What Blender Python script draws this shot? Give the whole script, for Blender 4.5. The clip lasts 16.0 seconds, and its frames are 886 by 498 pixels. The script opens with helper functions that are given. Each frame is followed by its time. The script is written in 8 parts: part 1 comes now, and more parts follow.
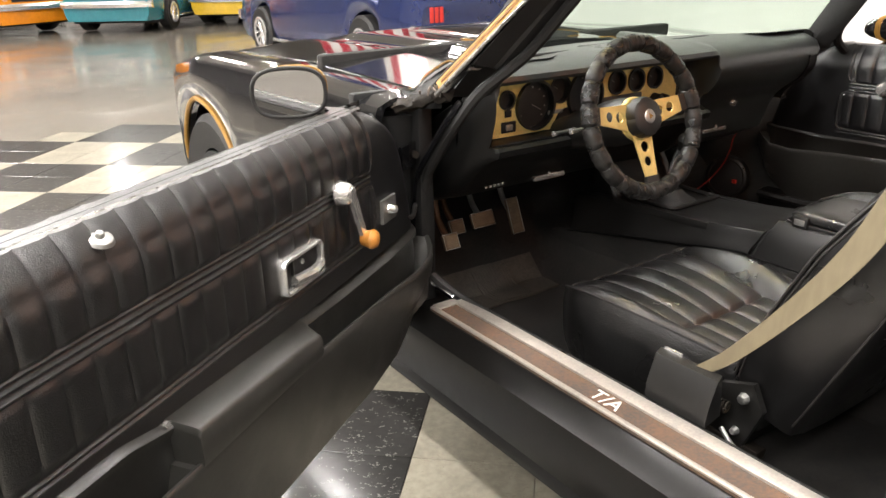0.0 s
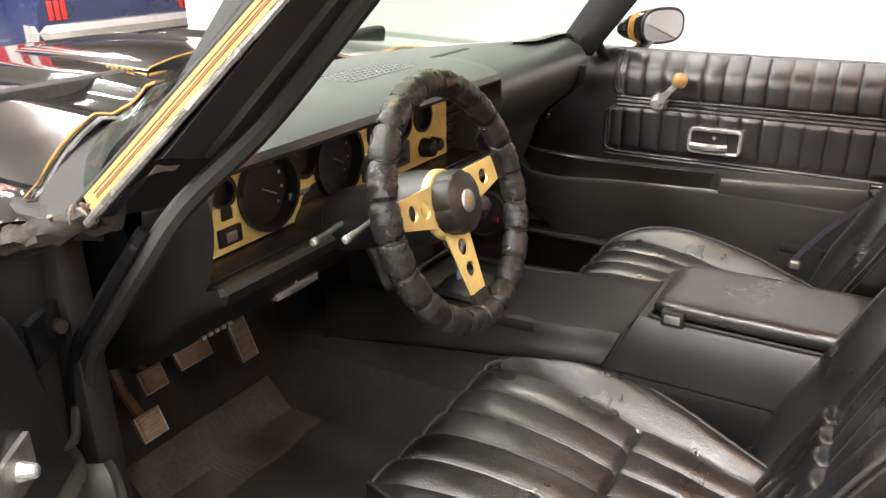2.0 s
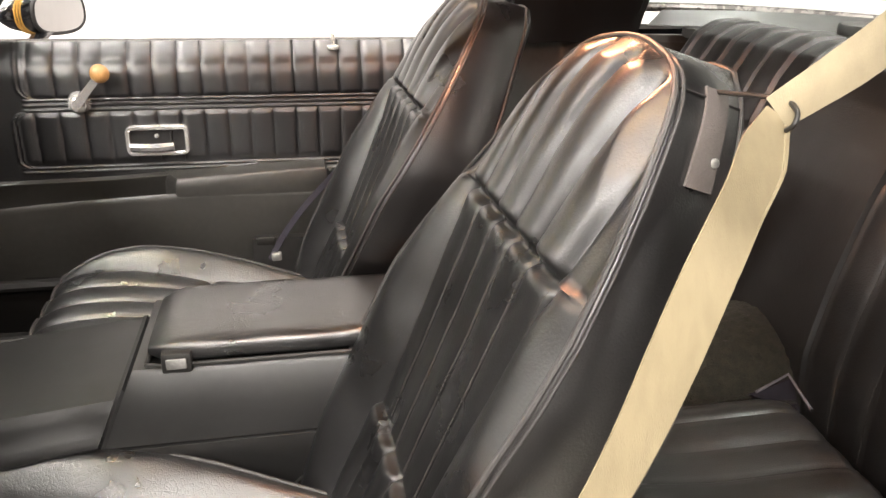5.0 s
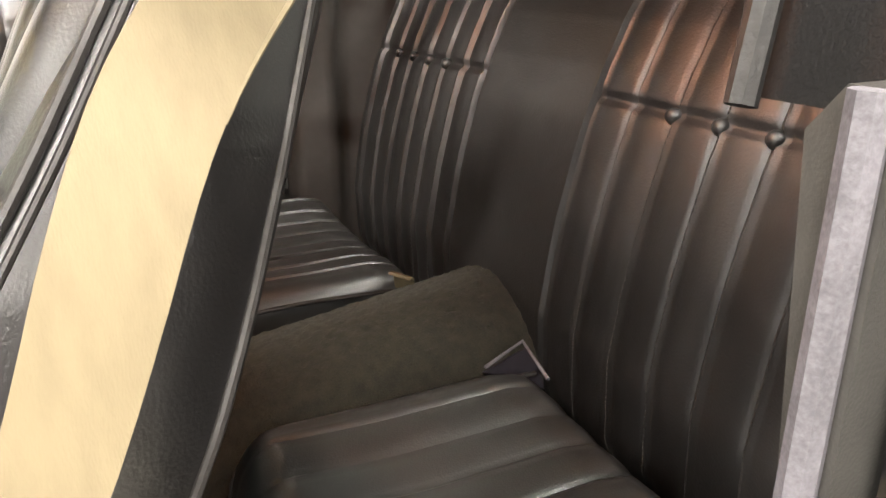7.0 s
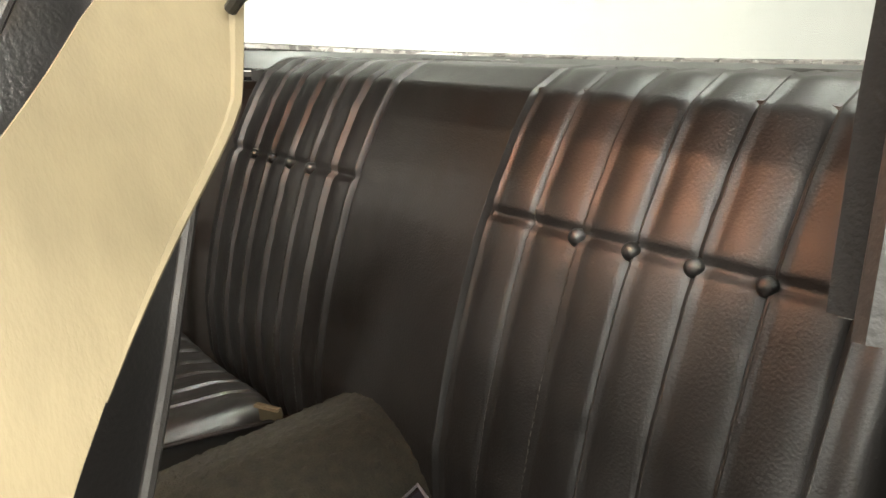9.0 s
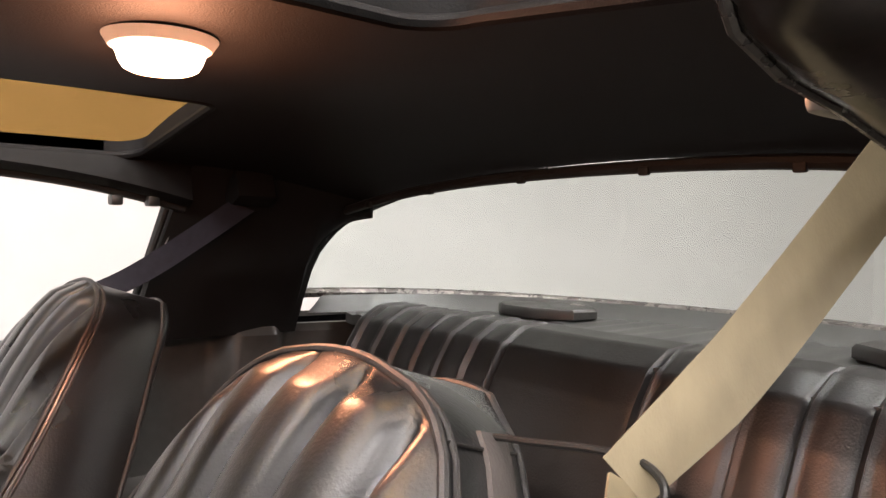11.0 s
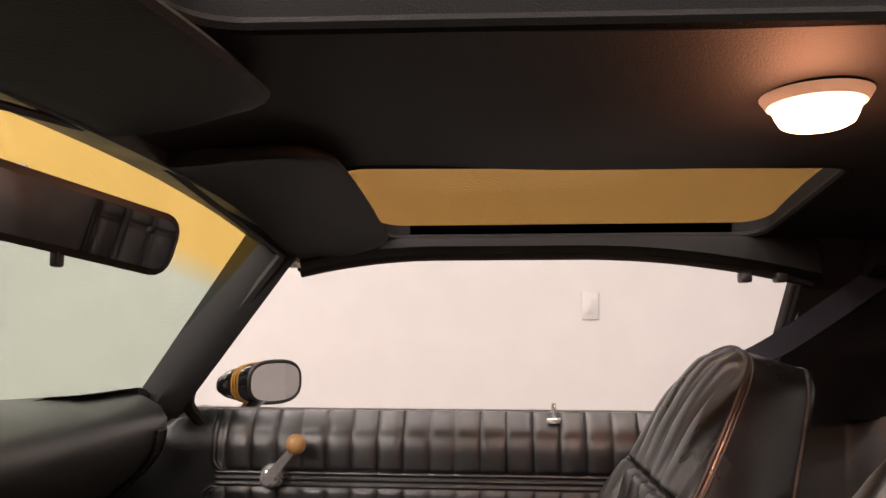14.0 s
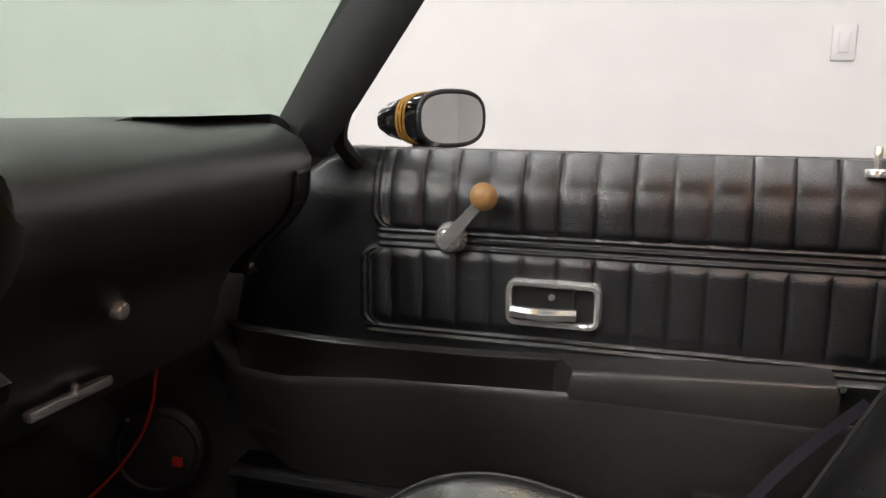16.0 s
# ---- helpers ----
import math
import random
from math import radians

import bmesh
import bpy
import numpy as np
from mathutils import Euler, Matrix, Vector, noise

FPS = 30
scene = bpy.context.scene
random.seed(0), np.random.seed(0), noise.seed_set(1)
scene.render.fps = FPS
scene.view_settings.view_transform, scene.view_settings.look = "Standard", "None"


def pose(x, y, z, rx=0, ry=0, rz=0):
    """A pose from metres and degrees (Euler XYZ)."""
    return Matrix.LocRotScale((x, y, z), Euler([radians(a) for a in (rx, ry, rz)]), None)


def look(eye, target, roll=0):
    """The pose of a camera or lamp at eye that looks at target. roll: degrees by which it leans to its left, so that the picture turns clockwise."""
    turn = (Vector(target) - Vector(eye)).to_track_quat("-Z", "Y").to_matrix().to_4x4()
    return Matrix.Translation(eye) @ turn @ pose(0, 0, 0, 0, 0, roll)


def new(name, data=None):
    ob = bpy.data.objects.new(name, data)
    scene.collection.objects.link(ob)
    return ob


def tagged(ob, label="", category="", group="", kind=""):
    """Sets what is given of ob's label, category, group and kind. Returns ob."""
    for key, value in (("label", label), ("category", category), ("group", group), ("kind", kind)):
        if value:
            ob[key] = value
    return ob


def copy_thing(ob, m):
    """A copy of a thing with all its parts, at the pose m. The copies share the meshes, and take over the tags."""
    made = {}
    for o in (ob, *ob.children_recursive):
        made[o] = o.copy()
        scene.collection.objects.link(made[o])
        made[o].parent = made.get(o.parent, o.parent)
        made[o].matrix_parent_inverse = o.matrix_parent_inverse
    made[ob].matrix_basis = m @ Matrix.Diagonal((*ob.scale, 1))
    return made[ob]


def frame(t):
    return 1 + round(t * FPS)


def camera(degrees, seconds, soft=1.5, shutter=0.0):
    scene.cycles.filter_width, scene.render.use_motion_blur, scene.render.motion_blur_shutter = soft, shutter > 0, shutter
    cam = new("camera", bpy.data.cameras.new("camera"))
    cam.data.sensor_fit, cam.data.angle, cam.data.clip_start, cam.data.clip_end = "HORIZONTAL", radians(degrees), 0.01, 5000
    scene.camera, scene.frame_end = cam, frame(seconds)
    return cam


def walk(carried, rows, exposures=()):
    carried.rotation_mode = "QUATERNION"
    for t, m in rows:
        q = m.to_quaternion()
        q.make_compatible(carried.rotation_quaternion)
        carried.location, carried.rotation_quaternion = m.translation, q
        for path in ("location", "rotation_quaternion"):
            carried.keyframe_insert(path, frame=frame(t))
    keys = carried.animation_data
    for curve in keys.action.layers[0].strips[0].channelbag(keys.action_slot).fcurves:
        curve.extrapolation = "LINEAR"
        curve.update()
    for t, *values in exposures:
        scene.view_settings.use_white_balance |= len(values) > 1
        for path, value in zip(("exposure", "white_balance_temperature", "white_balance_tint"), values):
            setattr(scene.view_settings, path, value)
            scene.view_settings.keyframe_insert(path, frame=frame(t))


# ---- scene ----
cam = camera(59.9, 16.0)
PATH = [
    (0, (-1.743, -0.766, 1.15), (-0.693, 0.783, 0.446), -1.3),
    (0.5, (-1.586, -0.595, 1.141), (-0.419, 0.857, 0.415), -1.4),
    (1, (-1.443, -0.446, 1.153), (-0.135, 0.872, 0.409), -1.1),
    (1.5, (-1.341, -0.295, 1.156), (0.121, 0.845, 0.407), -0.8),
    (2, (-1.28, -0.088, 1.152), (0.317, 0.851, 0.399), -0.6),
    (2.5, (-1.27, 0.07, 1.126), (0.44, 0.783, 0.372), -0.3),
    (3, (-1.292, 0.135, 1.068), (0.496, 0.625, 0.317), -0.1),
    (3.5, (-1.312, 0.138, 1.009), (0.519, 0.409, 0.253), 0.0),
    (4, (-1.259, 0.099, 0.983), (0.593, 0.143, 0.228), 0.6),
    (4.5, (-1.143, 0.057, 1.02), (0.702, -0.116, 0.267), 0.9),
    (5, (-1.042, -0.002, 1.078), (0.778, -0.377, 0.338), 1.0),
    (5.2, (-1.015, -0.019, 1.092), (0.794, -0.472, 0.367), 1.3),
    (7.3, (-0.861, -0.274, 0.868), (0.8, -1.166, 0.2), 1.3),
    (7.5, (-0.837, -0.279, 0.847), (0.799, -1.222, 0.187), 2.4),
    (8, (-0.778, -0.308, 0.857), (0.813, -1.318, 0.187), 1.6),
    (8.2, (-0.77, -0.303, 0.865), (0.8, -1.36, 0.22), 2.1),
    (10.3, (-0.764, -0.154, 1.049), (0.733, -1.465, 0.849), 1.2),
    (10.5, (-0.761, -0.126, 1.05), (0.755, -1.424, 0.908), 1.5),
    (11, (-0.743, -0.093, 1.07), (0.846, -1.307, 1.037), 1.1),
    (11.5, (-0.755, -0.092, 1.039), (0.942, -1.148, 1.092), 0.8),
    (12, (-0.771, -0.099, 1.034), (1.034, -0.955, 1.135), 0.5),
    (12.5, (-0.796, -0.108, 1.041), (1.109, -0.696, 1.201), 0.2),
    (13, (-0.823, -0.102, 1.044), (1.142, -0.4, 1.263), 0.1),
    (13.5, (-0.81, -0.072, 1.038), (1.175, -0.11, 1.286), -0.0),
    (14, (-0.771, -0.022, 1.021), (1.21, 0.143, 1.241), 0.1),
    (14.5, (-0.655, 0.024, 0.97), (1.319, 0.331, 1.067), 0.7),
    (15, (-0.543, 0.074, 0.964), (1.418, 0.463, 0.899), 0.4),
    (15.5, (-0.438, 0.131, 0.963), (1.493, 0.606, 0.746), 0.2),
    (16, (-0.321, 0.124, 0.941), (1.555, 0.703, 0.562), 0.3),
]
walk(cam, [(t, look(eye, target, roll)) for t, eye, target, roll in PATH], [
    (0.0, 0.6, 6450, 10), (1.0, 0.9, 6450, 10), (2.0, 1.08, 6400, 10), (3.5, 1.52, 6500, 9), (4.5, 1.52, 6550, 10), (5.2, 1.3, 6600, 10), (7.3, 1.75, 6750, 9), (8.2, 2.3, 7000, 6),
    (9.0, 1.4, 6700, 3), (10.3, 0.6, 6250, -3), (11.0, 0.5, 6500, 14), (11.5, 0.4, 6500, 17), (12.0, 0.4, 6400, 11), (12.5, 0.25, 7200, 20), (13.0, 0.05, 7600, 30),
    (14.0, -0.15, 7000, 20), (15.0, -0.05, 6100, 8), (16.0, -0.05, 6200, 9)])

# ---- world and light ----
world = bpy.data.worlds.new("world")
scene.world = world
world.use_nodes = True
world.node_tree.nodes["Background"].inputs[0].default_value = (0.80, 0.86, 1.0, 1)
world.node_tree.nodes["Background"].inputs[1].default_value = 0.25


def area_lamp(name, x, y, z, sx, sy, watts, colour=(1.0, 0.95, 0.905)):
    lamp = bpy.data.lights.new(name, "AREA")
    lamp.shape, lamp.size, lamp.size_y, lamp.energy, lamp.color = "RECTANGLE", sx, sy, watts, colour
    ob = new(name, lamp)
    ob.matrix_world = pose(x, y, z)
    return ob


CEILING = 4.6
LIGHT_ROWS = [(x, y) for x in (-7.6, -4.6, -1.6) for y in (-2.4, 0.2, 3.0, 6.2, 9.6, 13.4, 17.4, 21.8)] + [(x, y) for x in (2.4, 6.0) for y in (7.0, 11.2, 15.6, 20.2)] + [(x, y) for x in (-9.0, -4.6) for y in (-7.0, -11.5)] + [(-0.6, -5.8), (0.4, -1.5), (0.4, 1.5), (0.4, 4.5)]
for lx, ly in LIGHT_ROWS:
    # the rows before the car's nose are the brightest, the far ones dim
    watts = (105 if ly == 1.5 else 45) if 0 < lx < 1 else 60 if lx > -2 and ly < 2 else (130 if lx > -2 and ly < 5 else 220 if ly < 5 else 140) if 2 < ly < 10 and lx < 0 else 110 if -3 < ly < 2 else 55
    area_lamp("tube_light", lx, ly, CEILING - 0.16, 0.22, 1.5, watts)

# ---- materials ----
def mat(name, colour, rough=0.5, metal=0.0, spec=0.5, noise_scale=0.0, noise_amount=0.0, bump_scale=0.0, bump=0.0,
        rough_var=0.0, coat=0.0, second=None, stretch=None, sheen=0.0, cracks=0.0, crease=0.0):
    """A principled material with colour, roughness and relief that vary at two scales in object space."""
    m = bpy.data.materials.new(name)
    m.use_nodes = True
    nt = m.node_tree
    b = nt.nodes["Principled BSDF"]
    b.inputs["Base Color"].default_value = (*colour, 1)
    b.inputs["Roughness"].default_value = rough
    b.inputs["Metallic"].default_value = metal
    b.inputs["Specular IOR Level"].default_value = spec
    b.inputs["Coat Weight"].default_value = coat
    b.inputs["Coat Roughness"].default_value = 0.05 if coat >= 0.5 else 0.3
    b.inputs["Sheen Weight"].default_value = sheen
    tc = nt.nodes.new("ShaderNodeTexCoord")
    src = tc.outputs["Object"]
    if stretch:
        mp = nt.nodes.new("ShaderNodeMapping")
        mp.inputs["Scale"].default_value = stretch
        nt.links.new(src, mp.inputs["Vector"])
        src = mp.outputs["Vector"]

    def tex(scale, detail=6.0):
        n = nt.nodes.new("ShaderNodeTexNoise")
        n.inputs["Scale"].default_value, n.inputs["Detail"].default_value = scale, detail
        nt.links.new(src, n.inputs["Vector"])
        return n.outputs["Fac"]

    def ramp(fac, lo, hi, a, c):
        r = nt.nodes.new("ShaderNodeMapRange")
        r.inputs[1].default_value, r.inputs[2].default_value, r.inputs[3].default_value, r.inputs[4].default_value = lo, hi, a, c
        nt.links.new(fac, r.inputs[0])
        return r.outputs[0]

    if noise_amount:
        dark = second or tuple(c * (1 - noise_amount) for c in colour)
        mix = nt.nodes.new("ShaderNodeMix")
        mix.data_type = "RGBA"
        mix.inputs["A"].default_value, mix.inputs["B"].default_value = (*colour, 1), (*dark, 1)
        both = nt.nodes.new("ShaderNodeMath")
        both.operation = "MULTIPLY_ADD"
        both.inputs[1].default_value = 0.5
        nt.links.new(tex(noise_scale), both.inputs[0])
        nt.links.new(ramp(tex(noise_scale * 9), 0, 1, 0, 0.5), both.inputs[2])
        nt.links.new(ramp(both.outputs[0], 0.38, 0.62, 0, 1), mix.inputs["Factor"])
        nt.links.new(mix.outputs["Result"], b.inputs["Base Color"])
    if rough_var:
        nt.links.new(ramp(tex((noise_scale or 6) * 1.7), 0.35, 0.65, rough - rough_var, rough + rough_var), b.inputs["Roughness"])
    if bump:
        bp = nt.nodes.new("ShaderNodeBump")
        bp.inputs["Strength"].default_value, bp.inputs["Distance"].default_value = bump, 0.002
        nt.links.new(tex(bump_scale, 3.0), bp.inputs["Height"])
        last = bp
        if cracks:
            v = nt.nodes.new("ShaderNodeTexVoronoi")
            v.feature, v.inputs["Scale"].default_value = "DISTANCE_TO_EDGE", 165
            warp = nt.nodes.new("ShaderNodeMix")
            warp.data_type = "VECTOR"
            warp.inputs["Factor"].default_value = 0.06
            n = nt.nodes.new("ShaderNodeTexNoise")
            n.inputs["Scale"].default_value = 14
            nt.links.new(src, n.inputs["Vector"])
            nt.links.new(src, warp.inputs["A"])
            nt.links.new(n.outputs["Color"], warp.inputs["B"])
            nt.links.new(warp.outputs["Result"], v.inputs["Vector"])
            where = nt.nodes.new("ShaderNodeMath")
            where.operation = "MULTIPLY"
            nt.links.new(ramp(v.outputs["Distance"], 0.0, 0.10, 0, 1), where.inputs[0])
            nt.links.new(ramp(tex(7.0), 0.36, 0.56, 0.1, 1.0), where.inputs[1])
            b2 = nt.nodes.new("ShaderNodeBump")
            b2.inputs["Strength"].default_value, b2.inputs["Distance"].default_value = cracks, 0.0015
            nt.links.new(where.outputs[0], b2.inputs["Height"])
            nt.links.new(bp.outputs["Normal"], b2.inputs["Normal"])
            last = b2
        if crease:
            r = nt.nodes.new("ShaderNodeTexNoise")
            r.noise_type = "RIDGED_MULTIFRACTAL"
            r.inputs["Scale"].default_value, r.inputs["Detail"].default_value, r.inputs["Distortion"].default_value = 21, 5.0, 0.6
            nt.links.new(src, r.inputs["Vector"])
            worn = nt.nodes.new("ShaderNodeMath")
            worn.operation = "MULTIPLY"
            nt.links.new(r.outputs["Fac"], worn.inputs[0])
            nt.links.new(ramp(tex(5.0), 0.40, 0.62, 0.15, 1.0), worn.inputs[1])
            b3 = nt.nodes.new("ShaderNodeBump")
            b3.inputs["Strength"].default_value, b3.inputs["Distance"].default_value = crease, 0.002
            nt.links.new(worn.outputs[0], b3.inputs["Height"])
            nt.links.new(last.outputs["Normal"], b3.inputs["Normal"])
            last = b3
        nt.links.new(last.outputs["Normal"], b.inputs["Normal"])
    return m


def glass(name, colour, gloss=0.06):
    """A thin pane: clear or tinted, with a mirror part that grows at grazing angles."""
    m = bpy.data.materials.new(name)
    m.use_nodes = True
    nt = m.node_tree
    nt.nodes.clear()
    out, mix = nt.nodes.new("ShaderNodeOutputMaterial"), nt.nodes.new("ShaderNodeMixShader")
    tr, gl, lw, rng = (nt.nodes.new(k) for k in ("ShaderNodeBsdfTransparent", "ShaderNodeBsdfGlossy", "ShaderNodeLayerWeight", "ShaderNodeMapRange"))
    tr.inputs[0].default_value = (*colour, 1)
    gl.inputs["Roughness"].default_value = 0.02
    rng.inputs[1].default_value, rng.inputs[2].default_value = 0.55, 1.0
    rng.inputs[3].default_value, rng.inputs[4].default_value = gloss * 0.4, gloss * 4
    lw.inputs[0].default_value = 0.5
    nt.links.new(lw.outputs["Facing"], rng.inputs[0])
    nt.links.new(rng.outputs[0], mix.inputs[0])
    nt.links.new(tr.outputs[0], mix.inputs[1])
    nt.links.new(gl.outputs[0], mix.inputs[2])
    nt.links.new(mix.outputs[0], out.inputs[0])
    return m


def glow(name, colour, strength):
    m = bpy.data.materials.new(name)
    m.use_nodes = True
    b = m.node_tree.nodes["Principled BSDF"]
    b.inputs["Base Color"].default_value = (*colour, 1)
    b.inputs["Emission Color"].default_value = (*colour, 1)
    b.inputs["Emission Strength"].default_value = strength
    return m


VINYL = mat("black_vinyl", (0.0075, 0.0074, 0.0076), 0.31, spec=1.0, noise_scale=5, noise_amount=0.3, bump_scale=420, bump=0.2, rough_var=0.06, cracks=0.25, coat=0.45, crease=0.35)
VINYL_OLD = mat("creased_vinyl", (0.0072, 0.0070, 0.0071), 0.35, spec=1.0, noise_scale=5, noise_amount=0.3, bump_scale=380, bump=0.30, rough_var=0.08, cracks=0.35, coat=0.35, crease=0.4)
VINYL_SEAT = mat("seat_vinyl", (0.0080, 0.0077, 0.0078), 0.33, spec=0.65, noise_scale=5, noise_amount=0.3, bump_scale=420, bump=0.19, rough_var=0.07, coat=0.15, crease=0.4)
VINYL_REAR = mat("rear_vinyl", (0.0080, 0.0077, 0.0075), 0.44, spec=0.65, noise_scale=5, noise_amount=0.3, bump_scale=380, bump=0.28, rough_var=0.06, coat=0.12, crease=0.5)
# black vinyl with the rear cushions' highlights painted in as a lighter base
VINYL_LIT = mat("lit_cushion_vinyl", (0.017, 0.0178, 0.0170), 0.36, spec=1.0, noise_scale=5, noise_amount=0.3, bump_scale=420, bump=0.2, rough_var=0.06, coat=0.48, crease=0.3)
DOOR_VINYL = mat("door_vinyl", (0.0070, 0.0071, 0.0078), 0.34, spec=0.8, noise_scale=6, noise_amount=0.25, bump_scale=500, bump=0.45, rough_var=0.05, coat=0.30, crease=0.3)
PLASTIC = mat("black_plastic", (0.0125, 0.0120, 0.0110), 0.42, spec=0.55, noise_scale=8, noise_amount=0.35, bump_scale=700, bump=0.2, rough_var=0.05)
DOOR_PLASTIC = mat("door_plastic", (0.032, 0.031, 0.028), 0.34, spec=0.8, noise_scale=8, noise_amount=0.3, bump_scale=700, bump=0.2, rough_var=0.06)
DASH_PLASTIC = mat("dash_plastic", (0.0150, 0.0175, 0.0160), 0.44, spec=0.9, noise_scale=4, noise_amount=0.2, bump_scale=800, bump=0.2, rough_var=0.05, coat=0.3)
LOWER_DASH = mat("lower_dash_plastic", (0.0075, 0.0074, 0.0072), 0.48, spec=0.35, noise_scale=6, noise_amount=0.3, bump_scale=700, bump=0.25, rough_var=0.05)
# near-black for dark parts, and for shade painted into slots and recesses
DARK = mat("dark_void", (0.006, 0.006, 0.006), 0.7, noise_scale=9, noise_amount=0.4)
CARPET = mat("black_carpet", (0.0100, 0.0094, 0.0090), 0.95, noise_scale=10, noise_amount=0.55, bump_scale=600, bump=0.9, second=(0.020, 0.0178, 0.0155), sheen=0.0)
TUNNEL_CARPET = mat("olive_carpet", (0.017, 0.0168, 0.0092), 0.95, noise_scale=60, noise_amount=0.6, bump_scale=330, bump=1.0, second=(0.004, 0.004, 0.0025), sheen=0.0)
HEADLINER = mat("headliner_cloth", (0.0048, 0.0044, 0.0043), 0.70, spec=0.22, noise_scale=4, noise_amount=0.25, bump_scale=500, bump=0.3)
PAINT = mat("black_paint", (0.006, 0.006, 0.007), 0.12, noise_scale=3, noise_amount=0.3, coat=1.0, rough_var=0.03, bump_scale=3, bump=0.01)
GOLD_PAINT = mat("gold_stripe", (0.33, 0.175, 0.032), 0.45, spec=0.3, noise_scale=20, noise_amount=0.25)
GOLD = mat("gold_metal", (0.90, 0.66, 0.24), 0.34, metal=0.45, noise_scale=40, noise_amount=0.2, bump_scale=60, bump=0.05)
CHROME = mat("chrome", (0.86, 0.85, 0.83), 0.20, metal=0.8, noise_scale=30, noise_amount=0.2, rough_var=0.05)
ALU = mat("sill_aluminium", (0.50, 0.46, 0.41), 0.42, metal=0.55, noise_scale=18, noise_amount=0.25, bump_scale=200, bump=0.1, rough_var=0.1)
STEEL = mat("brushed_steel", (0.5, 0.5, 0.48), 0.4, metal=0.9, noise_scale=25, noise_amount=0.3, rough_var=0.1)
RUBBER = mat("rubber", (0.010, 0.0095, 0.009), 0.6, noise_scale=20, noise_amount=0.4, bump_scale=300, bump=0.3)
WRAP = mat("wheel_leather_wrap", (0.018, 0.0175, 0.0165), 0.29, noise_scale=12, noise_amount=0.45, bump_scale=350, bump=0.45, rough_var=0.08, cracks=0.3)
BELT = mat("tan_webbing", (0.175, 0.143, 0.084), 0.7, noise_scale=9, noise_amount=0.2, bump_scale=900, bump=0.12, stretch=(1, 1, 0.3))
BELT_DARK = mat("dark_webbing", (0.018, 0.0165, 0.023), 0.8, spec=0.2, noise_scale=9, noise_amount=0.3, bump_scale=900, bump=0.5)
AMBER = mat("amber_knob", (0.62, 0.26, 0.05), 0.3, noise_scale=60, noise_amount=0.4, coat=0.4)
OAK = mat("wood_knob", (0.45, 0.25, 0.09), 0.4, noise_scale=90, noise_amount=0.4, stretch=(1, 6, 1), coat=0.3)
RED = mat("red_plastic", (0.55, 0.03, 0.02), 0.45, noise_scale=30, noise_amount=0.2)
RUST = mat("rusty_steel", (0.20, 0.10, 0.05), 0.6, metal=0.3, noise_scale=30, noise_amount=0.6, bump_scale=200, bump=0.4)
DIRT = mat("grimy_metal", (0.012, 0.011, 0.010), 0.6, spec=0.2, noise_scale=30, noise_amount=0.75, second=(0.030, 0.023, 0.017), bump_scale=60, bump=0.8, rough_var=0.15)
WELT = mat("vinyl_welt", (0.022, 0.020, 0.019), 0.5, noise_scale=20, noise_amount=0.3, bump_scale=400, bump=0.3)
PILLAR = mat("pillar_trim", (0.010, 0.0098, 0.0095), 0.6, spec=0.3, noise_scale=8, noise_amount=0.3, bump_scale=600, bump=0.3)
PILLAR_FACE = mat("pillar_face_plastic", (0.020, 0.0195, 0.019), 0.42, spec=0.5, noise_scale=8, noise_amount=0.25, bump_scale=600, bump=0.2, rough_var=0.04)
CHROME_DARK = mat("dull_drip_rail", (0.22, 0.21, 0.20), 0.3, metal=0.7, noise_scale=20, noise_amount=0.5, rough_var=0.1)
PIN_RED = mat("dark_red_pinline", (0.10, 0.022, 0.006), 0.4)
ROOF_TRIM = mat("roof_trim", (0.0075, 0.0070, 0.0068), 0.6, spec=0.15, noise_scale=8, noise_amount=0.3, bump_scale=600, bump=0.3)
CONSOLE = mat("console_plastic", (0.0085, 0.0082, 0.0080), 0.40, spec=0.5, noise_scale=8, noise_amount=0.3, bump_scale=500, bump=0.06, rough_var=0.02)
SEALANT = mat("torn_sealant", (0.24, 0.19, 0.15), 0.8, noise_scale=60, noise_amount=0.6, bump_scale=200, bump=0.6)
SILL = mat("sill_paint", (0.007, 0.0066, 0.0062), 0.34, spec=0.22, noise_scale=16, noise_amount=0.3, bump_scale=40, bump=0.02, rough_var=0.03)
VISOR = mat("visor_cloth", (0.008, 0.0076, 0.0072), 0.62, spec=0.25, noise_scale=14, noise_amount=0.3, bump_scale=300, bump=0.3)
GUIDE_PAD = mat("guide_pad_vinyl", (0.10, 0.086, 0.080), 0.5, noise_scale=30, noise_amount=0.12, bump_scale=400, bump=0.3)
SMOKED = mat("smoked_plastic", (0.020, 0.014, 0.012), 0.22, spec=0.6, noise_scale=18, noise_amount=0.5, coat=0.3, rough_var=0.06)
THREAD = mat("stitch_thread", (0.045, 0.042, 0.038), 0.6)
PINCH = mat("pinch_welt", (0.13, 0.125, 0.14), 0.6, noise_scale=60, noise_amount=0.4, bump_scale=200, bump=0.4)
QUARTER = mat("grey_quarter_plastic", (0.052, 0.050, 0.046), 0.42, noise_scale=6, noise_amount=0.25, bump_scale=600, bump=0.2, rough_var=0.06)
WHITE_WALL = mat("white_wall_paint", (0.53, 0.51, 0.50), 0.6, noise_scale=0.6, noise_amount=0.06, bump_scale=120, bump=0.06)
WHITE_METAL = mat("white_ribbed_steel", (0.80, 0.80, 0.77), 0.4, noise_scale=1.0, noise_amount=0.06)
CEIL = mat("ceiling_paint", (0.60, 0.585, 0.55), 0.8, noise_scale=0.7, noise_amount=0.15)
